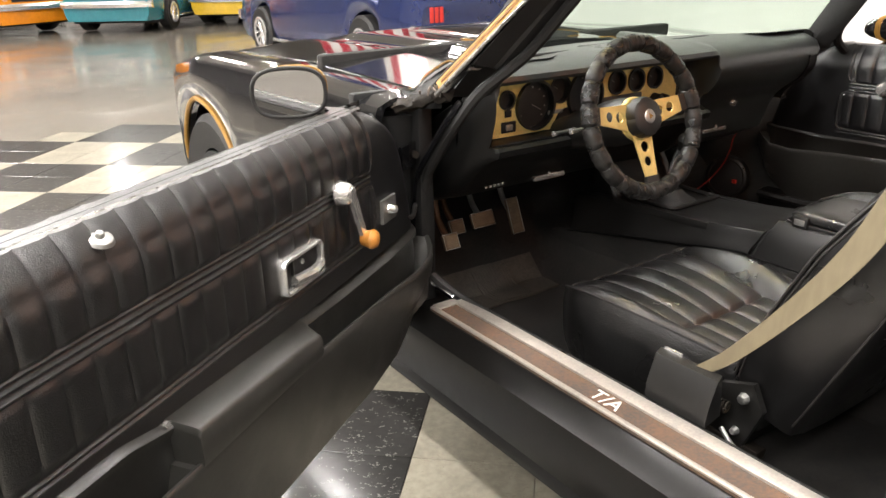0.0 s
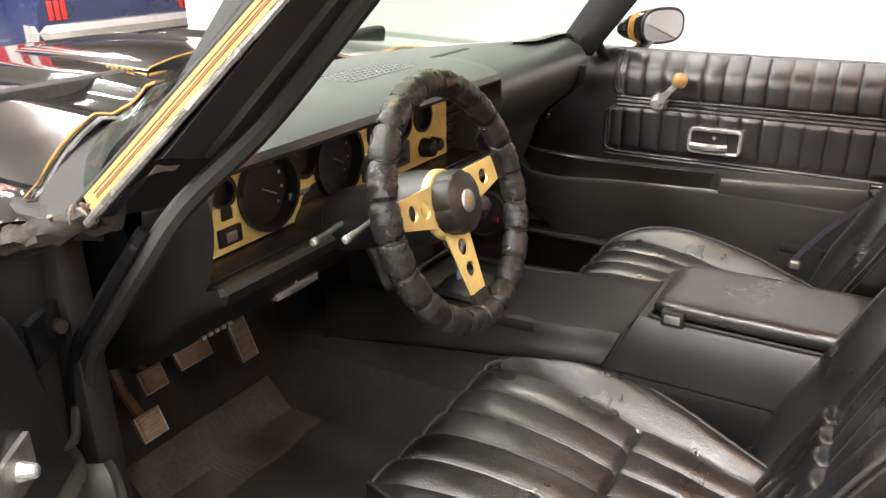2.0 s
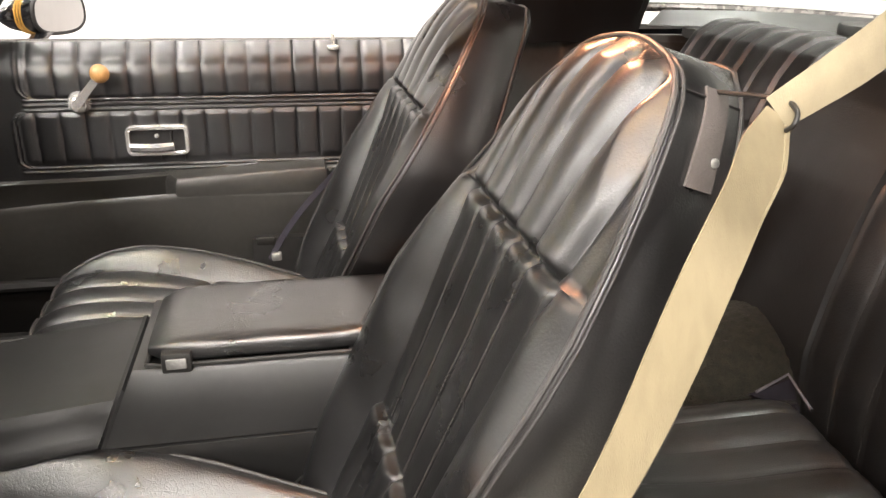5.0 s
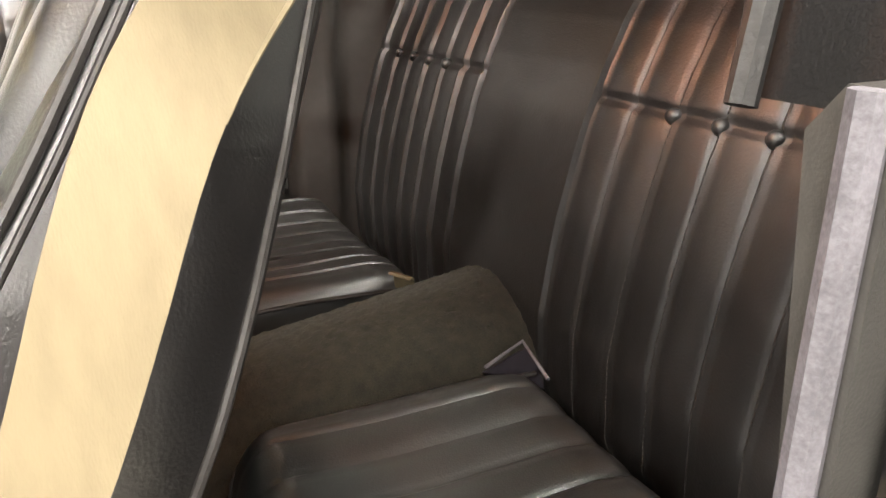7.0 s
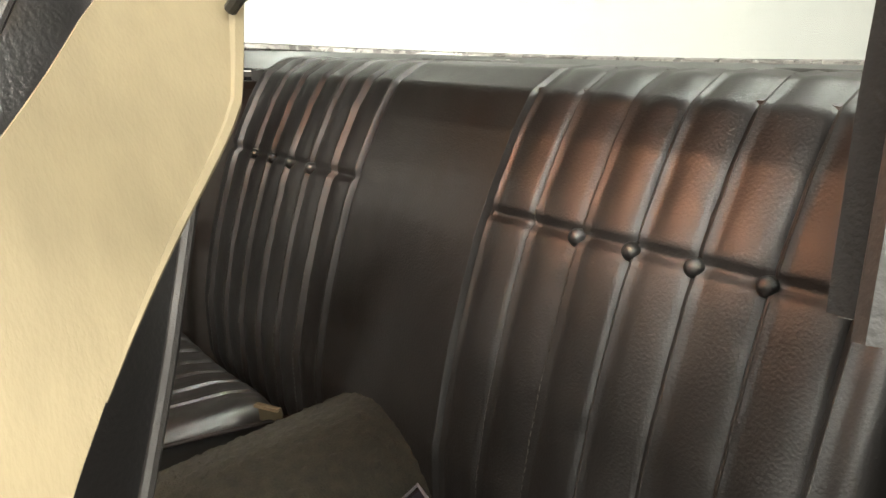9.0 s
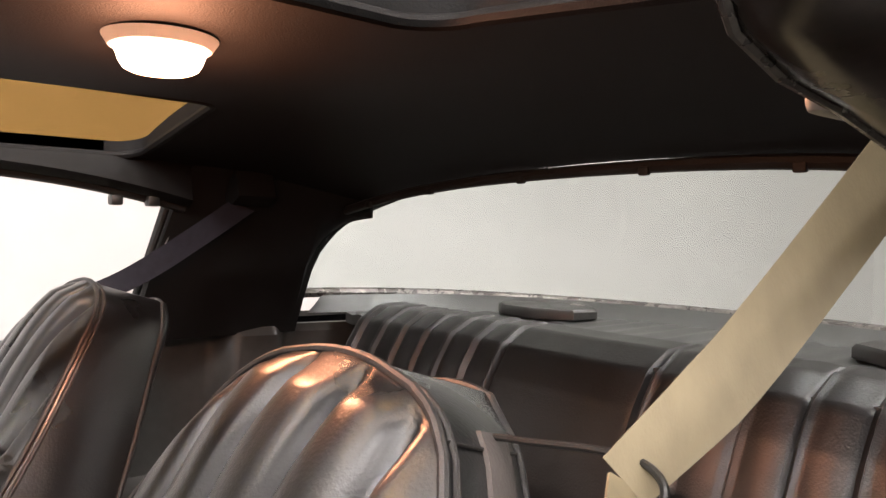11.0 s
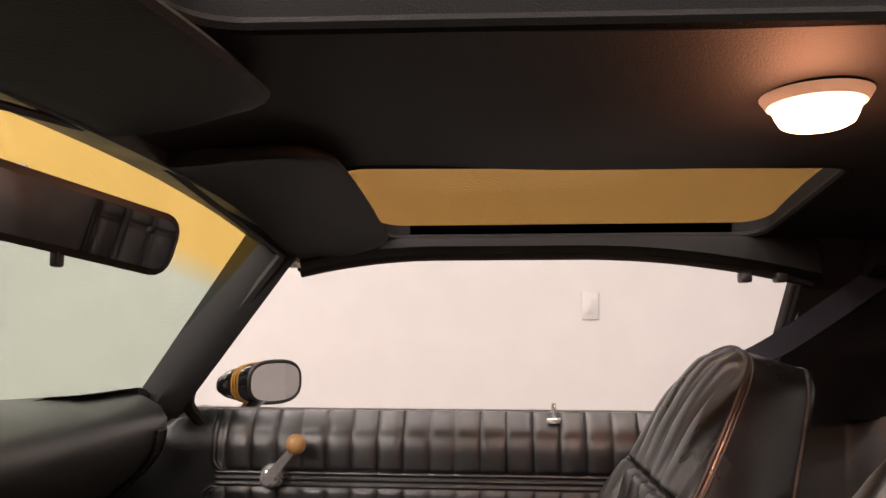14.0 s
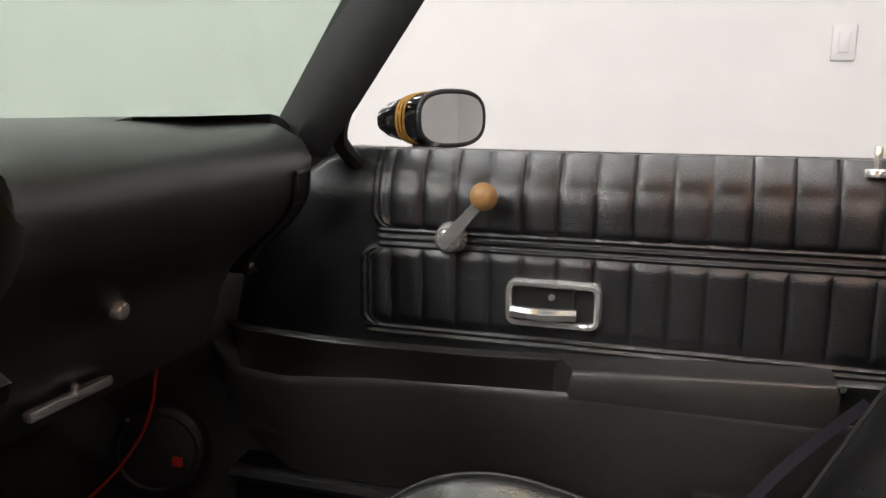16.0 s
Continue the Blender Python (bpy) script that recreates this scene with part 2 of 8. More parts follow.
CONCRETE = mat("polished_concrete", (0.20, 0.182, 0.155), 0.14, noise_scale=0.9, noise_amount=0.28, rough_var=0.05, bump_scale=8, bump=0.01)
WHITE_PRINT = mat("white_print", (0.75, 0.73, 0.68), 0.5)
GREY_PRINT = mat("grey_print", (0.22, 0.21, 0.19), 0.5)
MIRROR = mat("mirror_glass", (0.82, 0.82, 0.82), 0.02, metal=1.0)
PEDAL = mat("pedal_rubber", (0.20, 0.14, 0.085), 0.6, noise_scale=50, noise_amount=0.4, bump_scale=300, bump=0.3)
PAD = mat("heel_pad_rubber", (0.058, 0.049, 0.039), 0.7, noise_scale=14, noise_amount=0.55, bump_scale=200, bump=0.3)
BROWN = mat("sill_insert", (0.055, 0.045, 0.038), 0.55, noise_scale=14, noise_amount=0.55, second=(0.13, 0.07, 0.04), bump_scale=200, bump=0.2)
LENS = glow("dome_lens", (1.0, 0.82, 0.64), 4.5)
TUBE = glow("tube_lamp", (1.0, 0.95, 0.89), 22.0)
GREEN_GLASS = glass("green_tint_glass", (0.90, 0.945, 0.935))
AMBER_GLASS = glass("amber_glass", (0.58, 0.445, 0.25), 0.012)


# ---- building blocks ----
def thing(name, label, category, group="", at=(0, 0, 0)):
    ob = new(name)
    ob.empty_display_size = 0.05
    ob.location = at
    return tagged(ob, label, category, group)


def world_of(ob):
    own = ob.matrix_basis.copy()
    return world_of(ob.parent) @ ob.matrix_parent_inverse @ own if ob.parent else own


def part(name, bm, material, parent, label="", smooth=True):
    """One bmesh as one mesh object under its thing, in world coordinates."""
    me = bpy.data.meshes.new(name)
    bmesh.ops.recalc_face_normals(bm, faces=bm.faces)
    bm.to_mesh(me)
    bm.free()
    if smooth:
        me.shade_smooth()
        me.set_sharp_from_angle(angle=radians(38))
    me.materials.append(material)
    ob = new(name, me)
    if parent:
        ob.parent = parent
        ob.matrix_parent_inverse = world_of(parent).inverted()
    return tagged(ob, label)


def box(bm, lo, hi, bevel=0.0, m=None, segs=2):
    """A box between two corners, with rounded edges."""
    r = bmesh.ops.create_cube(bm, size=1)
    vs = r["verts"]
    c = [(a + b) / 2 for a, b in zip(lo, hi)]
    s = [abs(b - a) for a, b in zip(lo, hi)]
    for v in vs:
        v.co = Vector((c[0] + v.co.x * s[0], c[1] + v.co.y * s[1], c[2] + v.co.z * s[2]))
    es = list({e for v in vs for e in v.link_edges})
    if bevel:
        o = bmesh.ops.bevel(bm, geom=es, offset=min(bevel, min(s) * 0.49), segments=segs, affect="EDGES", profile=0.5)
        vs = list({v for f in o["faces"] for v in f.verts} | {v for v in vs if v.is_valid})
    if m:
        bmesh.ops.transform(bm, matrix=m, verts=vs)
    return bm


def B(lo, hi, bevel=0.0, m=None, segs=2):
    return box(bmesh.new(), lo, hi, bevel, m, segs)


def loft(rings, closed=True, caps=True, bm=None):
    """Skins rings of equally many points; closed rings join up, and the end rings are capped."""
    bm = bm or bmesh.new()
    vs = [[bm.verts.new(p) for p in ring] for ring in rings]
    n = len(vs[0])
    for a, b in zip(vs, vs[1:]):
        for i in range(n if closed else n - 1):
            j = (i + 1) % n
            bm.faces.new((a[i], a[j], b[j], b[i]))
    if caps and closed:
        bm.faces.new(vs[0][::-1])
        bm.faces.new(vs[-1])
    return bm


def tube(points, radius, sides=8, bm=None, flat=1.0, closed=False, radii=None):
    """A round bar along points."""
    pts = [Vector(p) for p in points]
    rings, side = [], None
    n = len(pts)
    for i, p in enumerate(pts):
        a, b = (pts[i - 1], pts[(i + 1) % n]) if closed else (pts[max(i - 1, 0)], pts[min(i + 1, n - 1)])
        d = (b - a).normalized()
        ref = side if side is not None else (Vector((0, 0, 1)) if abs(d.z) < 0.9 else Vector((1, 0, 0)))
        s = (ref - d * ref.dot(d)).normalized()
        side = s
        t = d.cross(s)
        r = radii[i] if radii else radius
        rings.append([p + s * (r * math.cos(k * math.tau / sides)) + t * (r * flat * math.sin(k * math.tau / sides)) for k in range(sides)])
    if closed:
        rings.append(rings[0])
        return loft_wrap(rings, bm)
    return loft(rings, bm=bm)


def loft_wrap(rings, bm=None):
    bm = bm or bmesh.new()
    vs = [[bm.verts.new(p) for p in ring] for ring in rings[:-1]]
    n, k = len(vs[0]), len(vs)
    for a in range(k):
        for i in range(n):
            j, b = (i + 1) % n, (a + 1) % k
            bm.faces.new((vs[a][i], vs[a][j], vs[b][j], vs[b][i]))
    return bm


def ribbon(points, widths, thick, bm=None):
    """A strap: points with a width vector at each."""
    rings = []
    pts = [Vector(p) for p in points]
    for i, (p, w) in enumerate(zip(pts, widths)):
        d = (pts[min(i + 1, len(pts) - 1)] - pts[max(i - 1, 0)]).normalized()
        w = Vector(w)
        n = d.cross(w).normalized() * thick / 2
        rings.append([p - w / 2 - n, p + w / 2 - n, p + w / 2 + n, p - w / 2 + n])
    return loft(rings, bm=bm)


def smooth_path(points, n=8):
    """Catmull-Rom through points."""
    p = [Vector(q) for q in points]
    p = [p[0] * 2 - p[1]] + p + [p[-1] * 2 - p[-2]]
    out = []
    for i in range(1, len(p) - 2):
        for k in range(n):
            t = k / n
            out.append(0.5 * (2 * p[i] + (p[i + 1] - p[i - 1]) * t + (2 * p[i - 1] - 5 * p[i] + 4 * p[i + 1] - p[i + 2]) * t * t
                              + (3 * p[i] - p[i - 1] - 3 * p[i + 1] + p[i + 2]) * t ** 3))
    return out + [p[-2]]


def sheet(fn, us, vs, thick=(0, 0, 0.0), bm=None):
    """A surface fn(u, v) with a back face moved by thick, closed at its rim."""
    bm = bm or bmesh.new()
    back = Vector(thick)
    top = [[Vector(fn(u, v)) for v in vs] for u in us]
    a = [[bm.verts.new(p) for p in row] for row in top]
    for i in range(len(us) - 1):
        for j in range(len(vs) - 1):
            bm.faces.new((a[i][j], a[i + 1][j], a[i + 1][j + 1], a[i][j + 1]))
    if back.length:
        c = [[bm.verts.new(p + back) for p in row] for row in top]
        nu, nv = len(us) - 1, len(vs) - 1
        for i in range(nu):
            for j in range(nv):
                bm.faces.new((c[i][j], c[i][j + 1], c[i + 1][j + 1], c[i + 1][j]))
        for i in range(nu):
            bm.faces.new((a[i][0], c[i][0], c[i + 1][0], a[i + 1][0]))
            bm.faces.new((a[i][nv], a[i + 1][nv], c[i + 1][nv], c[i][nv]))
        for j in range(nv):
            bm.faces.new((a[0][j], a[0][j + 1], c[0][j + 1], c[0][j]))
            bm.faces.new((a[nu][j], c[nu][j], c[nu][j + 1], a[nu][j + 1]))
    return bm


def disc(centre, normal, r1, depth, sides=24, r2=None, bm=None, squash=1.0, bevel=0.0):
    """A round plate or cup that stands out along normal, its rim rounded by bevel."""
    n = Vector(normal).normalized()
    s = n.orthogonal().normalized() if abs(n.z) > 0.9 else Vector((0, 0, 1)).cross(n).normalized()
    t = n.cross(s)
    c = Vector(centre)
    r2 = r1 if r2 is None else r2

    def ring(r, d):
        return [c + n * d + s * (r * math.cos(k * math.tau / sides)) + t * (r * squash * math.sin(k * math.tau / sides)) for k in range(sides)]
    rows = [ring(r1, 0), ring(r2, depth - bevel)]
    if bevel:
        rows += [ring(r2 - bevel * 0.4, depth - bevel * 0.3), ring(r2 - bevel, depth)]
    return loft(rows, bm=bm)


def ringplate(centre, normal, r_out, r_in, depth, sides=28, squash=1.0, bm=None):
    """A flat ring with a hole."""
    n = Vector(normal).normalized()
    s = Vector((0, 0, 1)).cross(n).normalized() if abs(n.z) < 0.9 else n.orthogonal().normalized()
    t = n.cross(s)
    c = Vector(centre)
    rows = [(r_in, 0), (r_out, 0), (r_out, depth * 0.7), (r_out * 0.5 + r_in * 0.5, depth), (r_in, depth * 0.7)]
    bm = bm or bmesh.new()
    vs = [[bm.verts.new(c + n * d + s * (r * math.cos(k * math.tau / sides)) + t * (r * squash * math.sin(k * math.tau / sides))) for r, d in rows] for k in range(sides)]
    for k in range(sides):
        a, b = vs[k], vs[(k + 1) % sides]
        for i in range(len(rows)):
            j = (i + 1) % len(rows)
            bm.faces.new((a[i], a[j], b[j], b[i]))
    return bm


def bump01(x, a, b, soft):
    """1 between a and b, falling to 0 over soft on both sides."""
    up = min(max((x - a) / soft + 0.5, 0), 1)
    dn = min(max((b - x) / soft + 0.5, 0), 1)
    up, dn = up * up * (3 - 2 * up), dn * dn * (3 - 2 * dn)
    return up * dn


def pleat(x, start, pitch, power=3.0):
    """Rounded ridges with a sharp valley at each seam: 0 in the seam, 1 on the crown."""
    f = ((x - start) / pitch) % 1.0
    return 1 - abs(2 * f - 1) ** power


def lerp(a, b, t):
    return a + (b - a) * t


def table(x, rows):
    """Piecewise linear value at x from rows (x, value)."""
    if x <= rows[0][0]:
        return rows[0][1]
    for (a, va), (b, vb) in zip(rows, rows[1:]):
        if x <= b:
            return lerp(va, vb, (x - a) / (b - a))
    return rows[-1][1]


def steps(a, b, n):
    return [lerp(a, b, i / n) for i in range(n + 1)]


def text_part(name, body, size, m, material, parent, depth=0.0006, align="CENTER"):
    """Raised lettering in the built-in font, turned into a mesh."""
    cu = bpy.data.curves.new(name, "FONT")
    cu.body, cu.size, cu.align_x, cu.align_y, cu.extrude, cu.resolution_u = body, size, align, "CENTER", depth, 2
    tmp = bpy.data.objects.new(name, cu)
    me = bpy.data.meshes.new_from_object(tmp)
    bpy.data.objects.remove(tmp)
    bm = bmesh.new()
    bm.from_mesh(me)
    bmesh.ops.transform(bm, matrix=m, verts=bm.verts)
    return part(name, bm, material, parent, smooth=False)


# ---- the hall ----
def setting(name, bm, material, label, category, smooth=False):
    ob = part(name, bm, material, None, smooth=smooth)
    return tagged(ob, label, category, "", "structure")


def hall():
    g = setting("floor", B((-14, -14, -0.2), (16, 30, -0.005)), CONCRETE, "polished tan concrete showroom floor with glossy reflections", "floor")
    setting("wall_east", B((2.80, -8.3, 0), (3.00, 4.45, CEILING), 0.004), WHITE_WALL, "plain white painted partition wall beside the car", "wall")
    bm = bmesh.new()
    box(bm, (-2.4, -8.5, 0), (3.00, -8.3, CEILING))
    for i in range(16):
        box(bm, (1.6 - i * 0.24, -8.305, 0), (1.66 - i * 0.24, -8.285, CEILING), 0.008)
    setting("wall_south", bm, WHITE_WALL, "plain white showroom wall behind the car", "wall")
    setting("wall_north", B((-14, 29.8, 0), (16, 30, CEILING)), WHITE_WALL, "far white wall of the showroom", "wall")
    setting("wall_far_south", B((-14, -14.2, 0), (-2.2, -14, CEILING)), WHITE_WALL, "far white wall of the showroom", "wall")
    setting("wall_side", B((-2.4, -14, 0), (-2.2, -8.5, CEILING)), WHITE_WALL, "white wall of the showroom", "wall")
    setting("wall_west", B((-14.2, -14.2, 0), (-14, 30, CEILING)), WHITE_WALL, "far white wall of the showroom", "wall")
    setting("wall_far_east", B((16, 4.45, 0), (16.2, 30, CEILING)), WHITE_WALL, "far white wall of the showroom", "wall")
    setting("wall_back", B((3.00, 4.25, 0), (16.2, 4.45, CEILING)), WHITE_WALL, "white wall of the showroom", "wall")
    bm = B((-14.2, -14.2, CEILING), (16.2, 30.2, CEILING + 0.2))
    setting("ceiling", bm, CEIL, "pale painted showroom ceiling", "ceiling")
    first = None
    for lx, ly in LIGHT_ROWS:
        if first is None:
            first = thing("ceiling_light", "white ceiling light with glowing tubes", "ceiling light", "showroom lights", (lx, ly, CEILING))
            part("housing", B((lx - 0.14, ly - 0.8, CEILING - 0.10), (lx + 0.14, ly + 0.8, CEILING + 0.01), 0.02), WHITE_METAL, first)
            for dx in (-0.06, 0.06):
                part("tube", tube([(lx + dx, ly - 0.74, CEILING - 0.125), (lx + dx, ly + 0.74, CEILING - 0.125)], 0.02, 10), TUBE, first, "glowing white tube")
        else:
            copy_thing(first, pose(lx, ly, CEILING))
    sw = thing("light_switch", "white plastic switch plate on the white wall", "light switch", "", (2.8, -0.40, 1.09))
    part("plate", B((2.793, -0.440, 1.088), (2.7995, -0.362, 1.212), 0.004), WHITE_WALL, sw)
    part("rocker", B((2.790, -0.418, 1.116), (2.7945, -0.384, 1.184), 0.002), WHITE_WALL, sw)
    return g


floor = hall()


# ---- the car: shell ----
car = thing("sports_car", "black two-door sports car with gold pinstripes, driver door open", "car", "", (0, 0, 0))


def roof_z(x, y):
    """The headliner's underside."""
    crown = 1.252 - 0.06 * (abs(x) / 0.60) ** 2.2
    crown -= 0.024 * math.exp(-(x / 0.24) ** 2 - ((y + 0.27) / 0.30) ** 4)  # padded bar between the openings
    if y < -0.46:
        crown -= 0.078 * ((-0.46 - y) / 0.50) ** 1.6
    if y > 0.22:
        crown -= 0.035 * ((y - 0.22) / 0.2) ** 1.3
    return crown


def roof_opening(x, y, grow=0.0):
    """How far inside a T-top opening a point is: positive inside."""
    cx, cy, hx, hy, r = 0.422, -0.13, 0.188 + grow, 0.345 + grow, 0.05 + grow
    dx, dy = abs(abs(x) - cx) - (hx - r), abs(y - cy) - (hy - r)
    out = math.hypot(max(dx, 0), max(dy, 0)) + min(max(dx, dy), 0)
    return r - out


def rear_top(x):
    return -0.93 + 0.05 * (abs(x) / 0.52) ** 2


def build_roof():
    # headliner with the two openings cut out, closed by a rim at each
    bm = bmesh.new()
    xs = steps(-0.62, 0.62, 96)
    ys = steps(0.40, -0.95, 104)
    grid = {}
    for i, x in enumerate(xs):
        for j, y in enumerate(ys):
            yy = y if j < len(ys) - 1 else rear_top(x)
            px, py = x, yy
            d = roof_opening(x, y)
            if -0.012 < d < 0.012:
                e = 0.004
                gx = (roof_opening(x + e, y) - roof_opening(x - e, y)) / (2 * e)
                gy = (roof_opening(x, y + e) - roof_opening(x, y - e)) / (2 * e)
                px, py = x - gx * d, y - gy * d
            grid[i, j] = bm.verts.new((px, py, roof_z(px, py)))
    for i in range(len(xs) - 1):
        for j in range(len(ys) - 1):
            cx, cy = (xs[i] + xs[i + 1]) / 2, (ys[j] + ys[j + 1]) / 2
            if roof_opening(cx, cy) < 0:
                bm.faces.new((grid[i, j], grid[i + 1, j], grid[i + 1, j + 1], grid[i, j + 1]))
    bmesh.ops.delete(bm, geom=[v for v in bm.verts if not v.link_faces], context="VERTS")
    rim = bmesh.ops.extrude_face_region(bm, geom=bm.faces[:])
    bmesh.ops.translate(bm, verts=[v for v in rim["geom"] if isinstance(v, bmesh.types.BMVert)], vec=(0, 0, 0.028))
    part("headliner", bm, HEADLINER, car, "black cloth headliner", smooth=True)
    # painted roof skin over it
    bm = bmesh.new()
    grid = {}
    for i, x in enumerate(xs):
        for j, y in enumerate(ys):
            px, py, d = x, y, roof_opening(x, y, 0.025)
            if -0.012 < d < 0.012:
                e = 0.004
                gx = (roof_opening(x + e, y, 0.025) - roof_opening(x - e, y, 0.025)) / (2 * e)
                gy = (roof_opening(x, y + e, 0.025) - roof_opening(x, y - e, 0.025)) / (2 * e)
                px, py = x - gx * d, y - gy * d
            grid[i, j] = bm.verts.new((px * 1.05, py, roof_z(px, py) + 0.034))
    for i in range(len(xs) - 1):
        for j in range(len(ys) - 1):
            if roof_opening((xs[i] + xs[i + 1]) / 2, (ys[j] + ys[j + 1]) / 2, 0.025) < 0:
                bm.faces.new((grid[i, j], grid[i + 1, j], grid[i + 1, j + 1], grid[i, j + 1]))
    bmesh.ops.delete(bm, geom=[v for v in bm.verts if not v.link_faces], context="VERTS")
    rim = bmesh.ops.extrude_face_region(bm, geom=bm.faces[:])
    bmesh.ops.translate(bm, verts=[v for v in rim["geom"] if isinstance(v, bmesh.types.BMVert)], vec=(0, 0, 0.005))
    part("roof_panel", bm, PAINT, car)
    for s in (-1, 1):
        # the rim, seal and amber pane of each opening
        pts = []
        cx, cy, hx, hy, r = 0.422 * s, -0.13, 0.188, 0.345, 0.05
        for k, (qx, qy) in enumerate(((1, 1), (-1, 1), (-1, -1), (1, -1))):
            for a in range(7):
                ang = math.pi / 2 * (k + a / 6)
                pts.append((cx + qx * (hx - r) + r * math.cos(ang), cy + qy * (hy - r) + r * math.sin(ang)))
        part("opening_seal", tube([(x, y, roof_z(x, y) + 0.004) for x, y in pts], 0.007, 8, closed=True), ROOF_TRIM, car)
        pane = sheet(lambda u, v: (cx + u * 0.203, cy + v * 0.362, roof_z(cx + u * 0.203, cy + v * 0.362) + 0.030), steps(-1, 1, 8), steps(-1, 1, 8), (0, 0, 0.005))
        part("roof_glass", pane, AMBER_GLASS, car, "amber tinted removable glass roof panel").visible_shadow = False
        # side rail over the door window, drooping to front and rear
        rail = []
        for y in steps(0.36, -0.56, 26):
            z = roof_z(0.60, y)
            low = 1.165 - 0.05 * max(0, (-y - 0.15) / 0.4) ** 2 - 0.03 * max(0, (y - 0.1) / 0.26) ** 2
            rail.append([(s * 0.590, y, low + 0.012), (s * 0.612, y, low), (s * 0.650, y, low + 0.004), (s * 0.668, y, low + 0.03), (s * 0.645, y, z + 0.020), (s * 0.622, y, z + 0.022), (s * 0.600, y, z - 0.002)])
        part("roof_rail", loft(rail), ROOF_TRIM, car, "black roof side rail with weatherstrip")
        part("weatherstrip", tube([(s * 0.632, y, 1.165 - 0.05 * max(0, (-y - 0.15) / 0.4) ** 2 - 0.03 * max(0, (y - 0.1) / 0.26) ** 2) for y in steps(0.36, -0.56, 26)], 0.010, 8), RUBBER, car)
        for y in (-0.44, -0.50):
            part("latch_clip", B((s * 0.608, y - 0.010, 1.112), (s * 0.635, y + 0.010, 1.130), 0.004), PLASTIC, car)
    # header over the windshield
    part("windshield_header", loft([[(x, 0.37, 1.212 - 0.03 * (x / 0.57) ** 2), (x, 0.425, 1.222 - 0.034 * (x / 0.57) ** 2), (x, 0.45, 1.235 - 0.034 * (x / 0.57) ** 2), (x, 0.42, 1.258 - 0.04 * (x / 0.57) ** 2), (x, 0.36, 1.26 - 0.05 * (x / 0.57) ** 2)] for x in steps(-0.60, 0.60, 16)]), PLASTIC, car)


build_roof()


def windshield_point(u, v):
    """u across, v from the cowl up."""
    x = u * lerp(0.795, 0.612, v)
    y = lerp(1.10 - 0.46 * abs(u) ** 2.6, 0.425 - 0.01 * u * u, v)
    z = lerp(0.890, 1.240 - 0.038 * u * u, v)
    return x, y, z


def band_glass():
    """Tinted glass whose upper band is gold."""
    m = glass("windshield_glass", (0.80, 0.90, 0.83))
    nt = m.node_tree
    tc, sep, rng, mix = (nt.nodes.new(k) for k in ("ShaderNodeTexCoord", "ShaderNodeSeparateXYZ", "ShaderNodeMapRange", "ShaderNodeMix"))
    mix.data_type = "RGBA"
    mix.inputs["A"].default_value, mix.inputs["B"].default_value = (0.78, 0.85, 0.80, 1), (0.93, 0.79, 0.44, 1)
    rng.inputs[1].default_value, rng.inputs[2].default_value = 1.163, 1.198
    nt.links.new(tc.outputs["Object"], sep.inputs[0])
    # the band hangs lower towards the pillars
    square, lower = nt.nodes.new("ShaderNodeMath"), nt.nodes.new("ShaderNodeMath")
    square.operation, lower.operation = "MULTIPLY", "MULTIPLY_ADD"
    nt.links.new(sep.outputs[0], square.inputs[0])
    nt.links.new(sep.outputs[0], square.inputs[1])
    nt.links.new(square.outputs[0], lower.inputs[0])
    lower.inputs[1].default_value = 0.16
    nt.links.new(sep.outputs[2], lower.inputs[2])
    nt.links.new(lower.outputs[0], rng.inputs[0])
    nt.links.new(rng.outputs[0], mix.inputs["Factor"])
    tr = [n for n in nt.nodes if n.type == "BSDF_TRANSPARENT"][0]
    nt.links.new(mix.outputs["Result"], tr.inputs[0])
    return m


